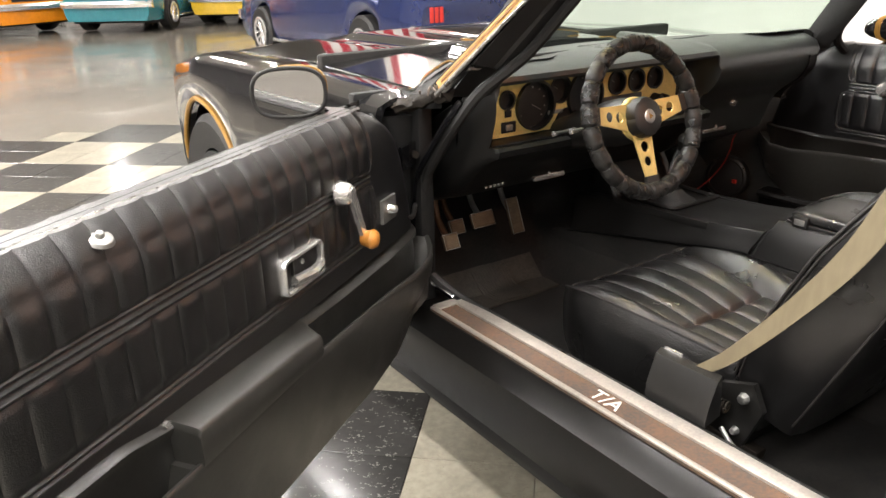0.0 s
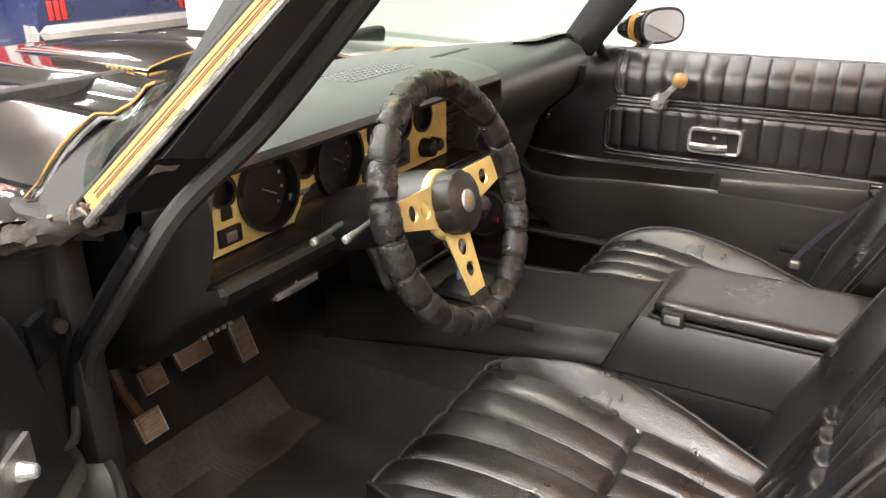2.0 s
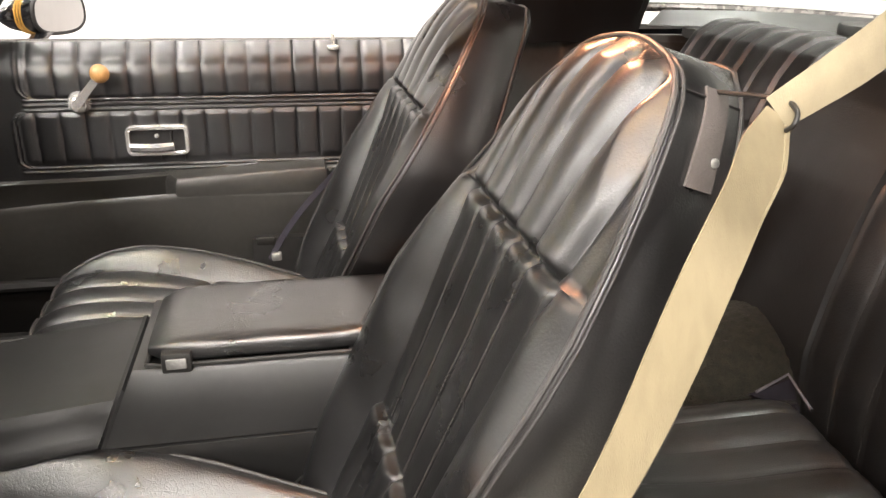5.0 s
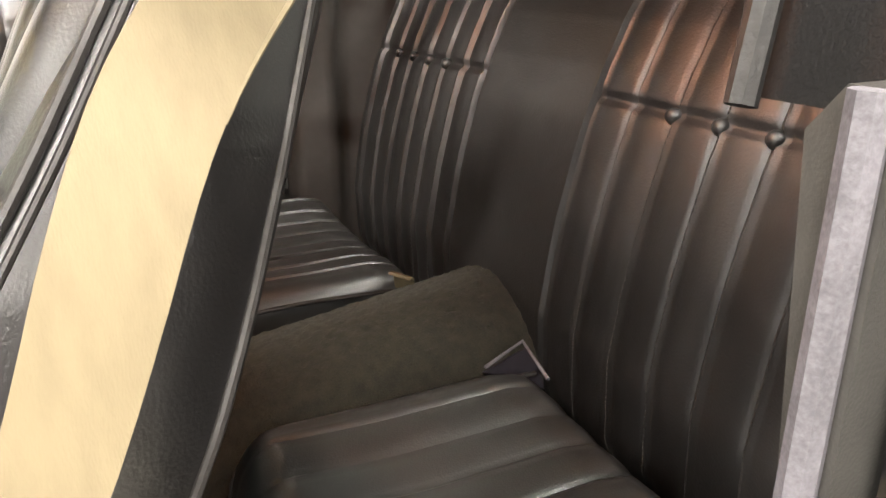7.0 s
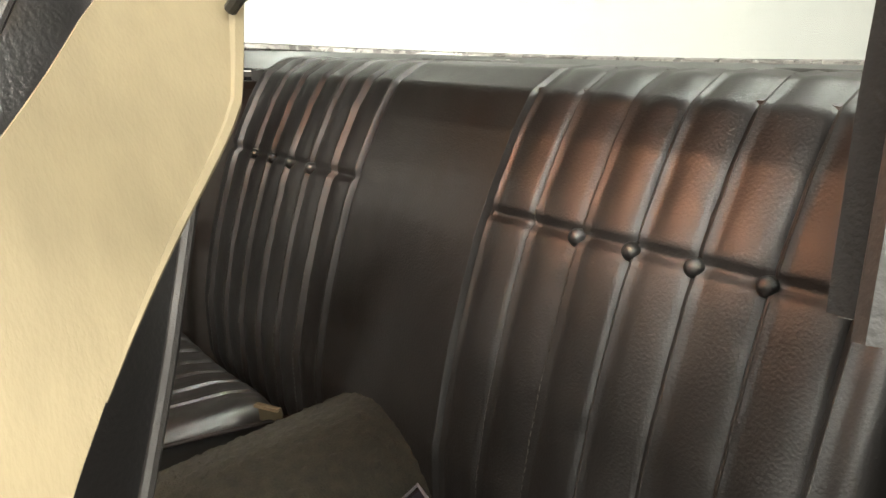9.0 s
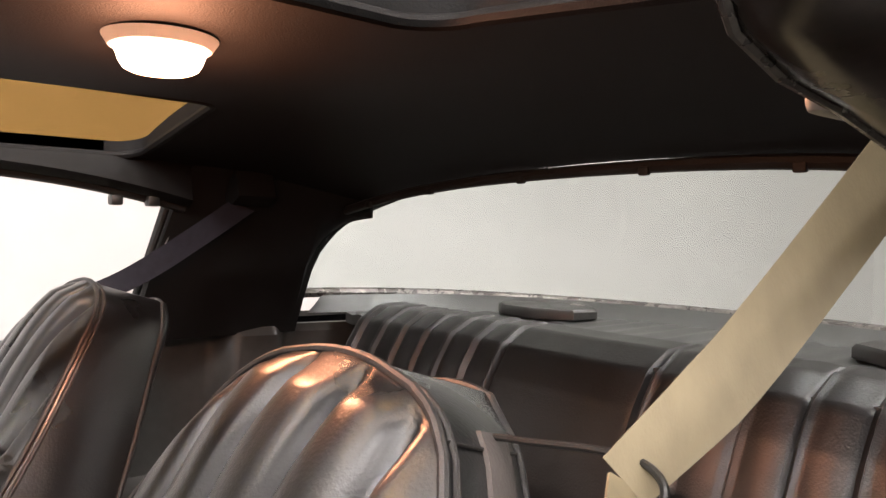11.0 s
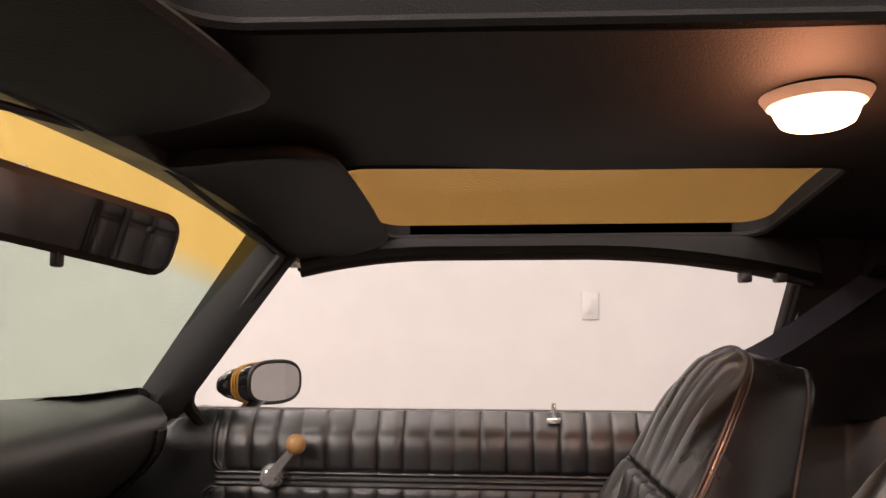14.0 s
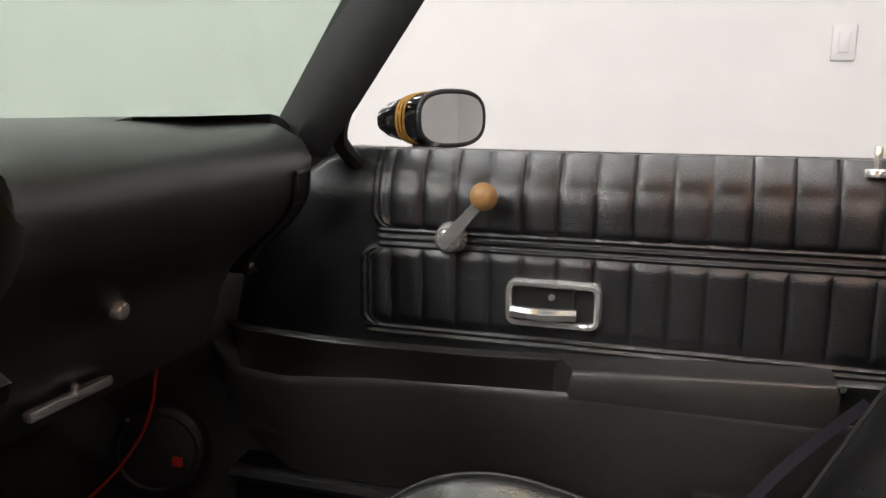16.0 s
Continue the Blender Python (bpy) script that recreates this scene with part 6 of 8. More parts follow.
PLEAT_HALF = [(-0.06, 0.120), (0.14, 0.130), (0.30, 0.142), (0.44, 0.150), (0.66, 0.160)]
BACK_REAR = [(-0.06, 0.200), (0.10, 0.216), (0.30, 0.222), (0.38, 0.217), (0.43, 0.200), (0.47, 0.180), (0.51, 0.158), (0.54, 0.138), (0.58, 0.112), (0.62, 0.085), (0.645, 0.060), (0.656, 0.040), (0.662, 0.016)]


def back_point(u, h, seed):
    """Sideways place and lift of the backrest's front at column u and height h: five pleats, smooth bolsters beside them."""
    w = table(h, BACK_WELT)
    wi = min(soft(h, INSERT), 0.94 * w)
    ref = soft(h, PLEAT_HALF)
    au = abs(u)
    x = wi * au / 0.64 if au < 0.64 else lerp(wi, w, (au - 0.64) / 0.36)
    head = bump01(h, 0.447, 0.9, 0.022)
    lumbar = 1 - bump01(h, 0.140, 2.0, 0.010)
    mid, edge = soft(h, BACK_MID), soft(h, BACK_EDGE)
    p = x / ref
    rim = min(1.0, max(0.0, (w - x) / 0.035)) * min(1.0, max(0.0, (0.664 - h) / 0.030))
    f = max(0.0, (x - ref) / max(w - ref, 0.004))
    low = lerp(mid, edge, f) + (0.16 * max(w - ref, 0.0) + 0.004) * math.sin(f * math.pi) if f > 0 else mid
    n = lerp(low, edge + (mid - edge) * (1 - min(1.0, x / w) ** 2.4), head)
    if p < 1.0 or head > 0.5:
        v = math.copysign(p, u)
        crown = 1 - abs((((v + 1) * 2.5) % 1.0) * 2 - 1) ** 2.4
        gather = math.exp(-((h - 0.425) / 0.035) ** 2)
        amount = 0.0022 + 0.0105 * head + 0.0085 * lumbar + 0.004 * gather
        n += rim * (amount * crown - (0.0022 + 0.0055 * head) * seam_dip(v, 0.05 + 0.06 * head)) * (1 - head * min(1.0, max(0.0, (p - 0.95) / 0.25)))
        n += 0.0020 * (1 - head) * (1 - lumbar) * noise.noise((u * 7, h * 9, seed)) * math.exp(-((h - 0.36) / 0.07) ** 2)
    if p < 1.0:
        n += 0.006 * lumbar - 0.012 * math.exp(-((h - 0.444) / 0.0075) ** 2) - 0.003 * math.exp(-((h - 0.139) / 0.004) ** 2)
    else:
        n -= (0.004 * math.exp(-(f / 0.08) ** 2) + 0.010 * math.exp(-((h - 0.438) / 0.020) ** 2) * max(0.0, 1 - f) ** 2) * (1 - head)
    n += rim * (0.0010 * noise.noise((x * 24, h * 20, seed)) + 0.0014 * noise.noise((x * 15 * math.copysign(1, u), h * 13, seed + 3)))
    return math.copysign(x, u), n


def front_seat(cx, name, label, lift=0.0):
    seat = thing(name, label, "car seat", "front bucket seats", (cx, 0.2, 0.22))
    us = steps(-1, 1, 132)
    ys = [0.478, 0.4765, 0.473, 0.468, 0.462, 0.455, 0.447] + steps(0.438, 0.20, 34) + steps(0.194, 0.156, 14) + steps(0.150, 0.0, 20) + [-0.012, -0.024, -0.034]
    rows = []
    for y in ys:
        k = min(1.0, (0.479 - y) / 0.020)
        drop = 0.006 * (1 - math.sqrt(max(0.0, 1 - (1 - k) ** 2)))
        pts = [cushion_point(u, y) for u in us]
        ww, top = abs(pts[0][0]), pts[0][1] + lift
        side = lambda s: [(cx + s * (ww - 0.004), y, 0.255), (cx + s * (ww + 0.006), y, 0.30), (cx + s * (ww + 0.009), y, lerp(0.30, top, 0.45)), (cx + s * (ww + 0.007), y, lerp(0.30, top, 0.8)), (cx + s * (ww + 0.002), y, top - 0.005)]
        rows.append(side(-1) + [(cx + x, y, z + lift - drop) for x, z in pts] + side(1)[::-1])
    part("seat_cushion", loft(rows), VINYL_OLD, seat, "pleated black vinyl seat cushion with raised smooth bolsters")
    rim = []
    for s in (-1, 1):
        line = [(cx + s * (soft(y, WELT_HALF) + 0.0015), y, soft(y, WELT_TOP) + lift + 0.0005) for y in steps(-0.03, 0.474, 50)]
        rim.append(line if s < 0 else line[::-1])
    front = [(cx + cushion_point(u, 0.478)[0], 0.4805, cushion_point(u, 0.478)[1] + lift - 0.004) for u in steps(-0.98, 0.98, 30)]
    part("cushion_welt", tube(rim[0] + front + rim[1], 0.0034, 8), WELT, seat, "raised welt round the cushion's edge")
    for k in (-3, -1, 1, 3):
        q = k * 0.2 * 0.66
        for y0, y1, dy in ((0.185, 0.470, 0.0052), (-0.02, 0.168, 0.0052)):
            bm = bmesh.new()
            for i in range(int((y1 - y0) / dy)):
                y = y0 + i * dy
                (xa, za), (xb, zb) = cushion_point(q + 0.010, y), cushion_point(q + 0.010, y + 0.0034)
                ribbon([(cx + xa, y, za + lift + 0.0006), (cx + xb, y + 0.0034, zb + lift + 0.0006)], [(0.0011, 0, 0)] * 2, 0.0008, bm=bm)
            part("stitching", bm, THREAD, seat, "row of grey stitches")
    part("seat_base", B((cx - 0.16, -0.02, 0.215), (cx + 0.16, 0.43, 0.262), 0.01), PLASTIC, seat)
    for s in (-1, 1):
        part("seat_track", B((cx + s * 0.15 - 0.015, -0.05, 0.196), (cx + s * 0.15 + 0.015, 0.44, 0.218), 0.003), DIRT, seat)
    # backrest, lofted along its height: pleated front, side gusset, plain rear shell
    bx = cx + (0.02 if cx < 0 else 0.0)
    foot, lean = Vector((bx, -0.092, 0.378 + lift * 0.5)), radians(26.5)
    eh, en = Vector((0, -math.sin(lean), math.cos(lean))), Vector((0, math.cos(lean), math.sin(lean)))

    def at(x, h, n):
        return foot + eh * h + en * n + Vector((x, 0, 0))

    def rear(h):
        """Half width, height and lift of the rear shell's edge beside the front at h."""
        return soft(h, BACK_REAR), h + 0.014 * max(0.0, h / 0.66) ** 3, lerp(-0.050, -0.036, max(0, min(1, h / 0.6)))

    def gusset(s, h, f):
        """Side panel from the front welt (f 0) to the rear shell's edge (f 1)."""
        w, (wr, hr, nr) = table(h, BACK_WELT), rear(h)
        bulge = 0.010 * math.sin(f * math.pi) * min(1.0, w / 0.08)
        return at(s * (lerp(w, wr, f) + bulge), lerp(h, hr, f), lerp(soft(h, BACK_EDGE) - 0.002, nr, f))
    hs = [-0.06, -0.04, -0.02] + steps(0.0, 0.132, 22) + steps(0.136, 0.146, 5) + steps(0.152, 0.42, 44) + steps(0.425, 0.462, 20) + steps(0.467, 0.60, 36) + steps(0.6035, 0.648, 13) + [0.651, 0.654, 0.6565, 0.659, 0.6605, 0.662]
    bus = steps(-1, 1, 216)
    rows = []
    for h in hs:
        wr, hr, nr = rear(h)
        ring = [at(x, h, n) for x, n in (back_point(u, h, cx) for u in bus)]
        ring += [gusset(1, h, f) for f in (0.04, 0.25, 0.5, 0.75, 0.97)]
        ring += [at(wr * k, hr, nr - d * min(1.0, wr / 0.05)) for k, d in ((0.97, 0.006), (0.8, 0.014), (0.4, 0.018), (-0.4, 0.018), (-0.8, 0.014), (-0.97, 0.006))]
        ring += [gusset(-1, h, f) for f in (0.97, 0.75, 0.5, 0.25, 0.04)]
        rows.append(ring)
    back = part("backrest", loft(rows), VINYL_SEAT, seat, "high pleated black vinyl backrest with built-in headrest")
    back.data.set_sharp_from_angle(angle=radians(80))
    for q in (-0.6, -0.2, 0.2, 0.6):
        x, n = back_point(q * 0.64, 0.444, cx)
        part("tuft_button", disc(at(x, 0.444, n - 0.001), en, 0.0070, 0.009, 14, 0.0065, bevel=0.004), VINYL, back)
    for q, h0, h1 in ((-0.6, 0.15, 0.42), (-0.2, 0.15, 0.42), (0.2, 0.15, 0.42), (0.6, 0.15, 0.42), (-1.0, 0.15, 0.43), (-0.6, 0.0, 0.13), (-0.2, 0.0, 0.13), (0.2, 0.0, 0.13), (0.6, 0.0, 0.13)):
        bm = bmesh.new()
        u = (q + 0.02) * 0.64
        for h in steps(h0, h1, int((h1 - h0) / 0.0055)):
            (xa, na), (xb, nb) = back_point(u, h, cx), back_point(u, h + 0.0036, cx)
            ribbon([at(xa, h, na + 0.0006), at(xb, h + 0.0036, nb + 0.0006)], [(0.0012, 0, 0)] * 2, 0.0008, bm=bm)
        part("stitching", bm, THREAD, back, "row of grey stitches")
    # double welt round the front face and a single one round the rear shell
    up = steps(-0.03, 0.660, 100)
    for off, r in ((0.0012, 0.0032), (-0.0075, 0.0024)):
        left = [at(-table(h, BACK_WELT) - 0.001, h, soft(h, BACK_EDGE) + off) for h in up]
        over = [at(x, 0.6635 - 2 * x * x, 0.056 + off) for x in steps(-0.034, 0.034, 6)]
        right = [at(table(h, BACK_WELT) + 0.001, h, soft(h, BACK_EDGE) + off) for h in up[::-1]]
        part("front_welt", tube(left + over + right, r, 8), WELT, seat, "raised welt round the backrest's front")
    left, right = ([at(s * (rear(h)[0] + 0.001), rear(h)[1], rear(h)[2]) for h in up] for s in (-1, 1))
    over = [at(x, 0.6770 - 2 * x * x, -0.036) for x in steps(-0.015, 0.015, 4)]
    part("rear_welt", tube(left + over + right[::-1], 0.0030, 8), WELT, seat)
    # seam across the gusset, and the pad that carries the belt guide
    s = -1 if cx < 0 else 1
    part("gusset_seam", tube([gusset(s, 0.632, f) + Vector((s * 0.0006, 0, 0.0006)) for f in steps(0.0, 1.0, 10)], 0.0012, 6), WELT, seat)
    pad = sheet(lambda f, h: gusset(s, h, f) + Vector((s * 0.0035, 0, 0.0015)), steps(0.34, 0.68, 6), steps(0.560, 0.640, 10), (-s * 0.004, 0, -0.001))
    part("guide_pad", pad, GUIDE_PAD, seat, "worn grey-brown strap that holds the belt guide")
    part("guide_pad_rivet", disc(gusset(s, 0.585, 0.60) + Vector((s * 0.004, 0, 0.0)), (s, 0, 0.2), 0.0045, 0.003, 10, bevel=0.001), STEEL, seat)
    # hinge at each side, with its bolts
    for s in (-1, 1):
        part("recliner_hinge", loft([[(cx + s * x, y, z) for y, z in ((0.045, 0.275), (0.055, 0.33), (0.01, 0.375), (-0.06, 0.40), (-0.085, 0.35), (-0.05, 0.26))] for x in (0.212, 0.226)]), PLASTIC, seat)
        for y, z, r in ((0.020, 0.315, 0.012), (-0.045, 0.365, 0.012), (-0.035, 0.290, 0.009)):
            part("hinge_bolt", disc((cx + s * 0.226, y, z), (s, 0, 0), r, 0.012, 8, r * 0.8, bevel=0.002), STEEL, seat)
        part("hinge_spring", tube([(cx + s * (0.236 + 0.010 * math.cos(a)), -0.02 + 0.0012 * a, 0.335 + 0.012 * math.sin(a)) for a in steps(0, math.tau * 4, 48)], 0.0022, 6), DIRT, seat)
    part("seat_lever", tube(smooth_path([(cx - 0.235, -0.01, 0.285), (cx - 0.252, -0.05, 0.272), (cx - 0.262, -0.10, 0.268)], 4), 0.005, 8), STEEL, seat)
    return seat


front_seat(-SEAT_X, "bucket_seat", "black pleated vinyl driver seat with worn creased leather look")
front_seat(SEAT_X, "bucket_seat", "black pleated vinyl passenger seat beside the console", 0.012)


# ---- rear seat ----
FLAP = [(0.172, -0.660, 0.466), (0.152, -0.724, 0.478), (0.224, -0.716, 0.462)]
TONGUE = (0.508, -0.54, 0.492)
TAB = [(0.165, -0.70, 0.425), (0.150, -0.69, 0.462), (0.130, -0.675, 0.472)]


def fold(q, height):
    """The stitched fold beside each seam: a narrow ridge with a crease at its foot."""
    d = (q + 0.5) % 1.0 - 0.5
    return height * (math.exp(-((d - 0.085) / 0.075) ** 2) - 0.8 * math.exp(-((d + 0.01) / 0.035) ** 2))


def rear_seats():
    for s in (-1, 1):
        c = thing("rear_cushion", "pleated black vinyl rear seat cushion", "car seat", "rear seat cushions", (s * 0.36, -0.5, 0.22))
        rows = []
        ys = [-0.345, -0.347, -0.355, -0.368] + steps(-0.385, -0.765, 36)
        for y in ys:
            k = min(1.0, (-0.344 - y) / 0.05)
            front = math.sqrt(max(0.0, 1 - (1 - k) ** 2))
            x0, x1 = s * (0.160 + 0.025 * max(0.0, (y + 0.42) / 0.075) ** 2), s * 0.655
            ring = [(x0, y, 0.22)]
            for f in steps(0, 1, 120):
                x = lerp(x0, x1, f)
                edge = max(0.0, max((0.09 - f) / 0.09, (f - 0.94) / 0.06))
                z = 0.470 - 0.02 * math.sin(f * math.pi) * bump01(y, -0.75, -0.42, 0.2) + (0.006 * pleat(x, s * 0.222, 0.057, 2.2) + fold((abs(x) - 0.222) / 0.057, 0.0024)) * bump01(f, 0.10, 0.96, 0.03)
                z -= 0.05 * (1 - math.sqrt(max(0.0, 1 - edge ** 2))) + (1 - front) * 0.075
                z += 0.0012 * noise.noise((x * 8, y * 8, 2)) - 0.03 * max(0, (-0.66 - y) / 0.13) - 0.09 * max(0, (-0.695 - y) / 0.05) ** 2
                ring.append((x, y, z))
            ring.append((x1, y, 0.22))
            rows.append(ring)
        part("cushion", loft(rows), VINYL_LIT, c, "pleated black vinyl cushion, base lightened for its highlights")
        part("cushion_welt", tube(smooth_path([(s * 0.160, -0.74, 0.432), (s * 0.160, -0.55, 0.442), (s * 0.163, -0.43, 0.438), (s * 0.186, -0.356, 0.420), (s * 0.30, -0.342, 0.400), (s * 0.64, -0.342, 0.392)], 6), 0.0036, 8), WELT, c)
        if s < 0:
            part("flap_edge", tube([(s * x, y, z) for x, y, z in FLAP], 0.0024, 6), PINCH, c, "pale folded edge")
        part("corner_flap", loft([[(s * 0.125, -0.68, 0.430), (s * 0.150, -0.755, 0.400), (s * 0.125, -0.745, 0.452)], [(s * 0.132, -0.682, 0.434), (s * 0.158, -0.757, 0.404), (s * 0.132, -0.748, 0.456)]]), BELT_DARK, c, "folded vinyl corner flap")
    b = thing("rear_bench_back", "pleated black vinyl rear seat backrest with a row of buttons", "car seat", "", (0, -0.8, 0.30))

    def prof(x, t):
        """Section of the backrest: t from the foot up over its top to the shelf."""
        ax = abs(x)
        pts = [(-0.800, 0.33), (-0.775, 0.40), (-0.777, 0.50), (-0.801, 0.62), (-0.830, 0.74), (-0.849, 0.80), (-0.870, 0.855), (-0.897, 0.898), (-0.935, 0.920), (-0.98, 0.924), (-1.015, 0.905)]
        f = t * (len(pts) - 1)
        i = min(int(f), len(pts) - 2)
        q = f - i
        a, c = Vector((0, *pts[i])), Vector((0, *pts[i + 1]))
        p = a.lerp(c, q)
        d = (c - a).normalized()
        nrm = Vector((0, d.z, -d.y))
        side = bump01(ax, 0.137, 0.62, 0.012)
        out = side * (0.006 + (0.0050 * pleat(ax, 0.138, 0.0665, 2.0) + fold((ax - 0.138) / 0.0665, 0.0042)) * bump01(t, 0.03, 0.97, 0.06))
        out += side * 0.0012 * noise.noise((x * 40, p.z * 55, 3)) * math.exp(-((((ax - 0.138) / 0.0665 + 0.5) % 1.0 - 0.5) / 0.22) ** 2)
        out += (1 - side) * 0.010
        out -= 0.010 * math.exp(-((ax - 0.137) / 0.004) ** 2)
        out -= side * 0.0055 * math.exp(-((p.z - 0.770) / 0.0055) ** 2)
        out += 0.012 * math.sin(max(0, min(1, (p.z - 0.40) / 0.45)) * math.pi)
        out -= 0.06 * max(0, (ax - 0.560) / 0.05) ** 2
        out += 0.0010 * noise.noise((x * 10, p.z * 9, 6)) + 0.0004 * noise.noise((x * 30, p.z * 24, 6))
        p = p + nrm * out
        p.x = x
        return p
    xs = steps(-0.612, 0.612, 320)
    ts = steps(0, 1, 130)
    body = part("backrest_face", sheet(prof, xs, ts, (0, -0.10, -0.03)), VINYL_REAR, b, "pleated vinyl backrest with smooth centre")
    for s in (-1, 1):
        for k in range(4):
            x = s * (0.271 + k * 0.0665)
            best = min((prof(x, t) for t in steps(0.3, 0.6, 60)), key=lambda p: abs(p.z - 0.770))
            part("tuft_button", disc(best + Vector((0, -0.002, 0)), (0, 1, 0.2), 0.0095, 0.018, 16, 0.0090, bevel=0.006), VINYL, b)
    # dark welts beside the smooth centre and stitches along every seam
    for s in (-1, 1):
        part("seam_welt", tube([prof(s * 0.137, t) + Vector((0, 0.004, 0.002)) for t in steps(0.05, 0.9, 40)], 0.0028, 6), RUBBER, b)
        for k in range(1, 7):
            bm = bmesh.new()
            x = s * (0.138 + k * 0.0665)
            x2 = x + s * 0.0065
            for t in steps(0.06, 0.80, 96):
                q, q2 = prof(x2, t), prof(x2, t + 0.0045)
                d = (q2 - q).normalized()
                nrm = Vector((0, d.z, -d.y))
                ribbon([q + nrm * 0.0004, q2 + nrm * 0.0004], [(0.0009, 0, 0)] * 2, 0.0008, bm=bm)
            part("stitching", bm, THREAD, b, "row of grey stitches")
    tg = thing("belt_tongue", "small steel belt tongue lying on the rear cushion", "belt buckle", "", (0.52, -0.63, 0.48))
    m = Matrix.Translation((TONGUE[0], TONGUE[1], TONGUE[2])) @ Euler((radians(38), radians(-12), radians(25))).to_matrix().to_4x4()
    bm = bmesh.new()
    for lo, hi in (((-0.017, -0.022, 0), (-0.008, 0.022, 0.003)), ((0.008, -0.022, 0), (0.017, 0.022, 0.003)), ((-0.017, 0.010, 0), (0.017, 0.024, 0.003)), ((-0.017, -0.024, 0), (0.017, -0.014, 0.003))):
        box(bm, lo, hi, 0.001, m, 1)
    part("plate", bm, ALU, tg, "slotted steel plate")
    part("webbing", B((-0.014, -0.06, 0.0), (0.014, -0.018, 0.004), 0.001, m), BELT_DARK, tg)
    tab = thing("belt_tab", "folded tan strap beside the carpeted tunnel", "strap", "", (0.15, -0.70, 0.45))
    part("strap", ribbon(smooth_path(TAB, 5), [(0.012, 0.030, 0.012)] * 11, 0.004), BELT, tab, "tan webbing end")


rear_seats()


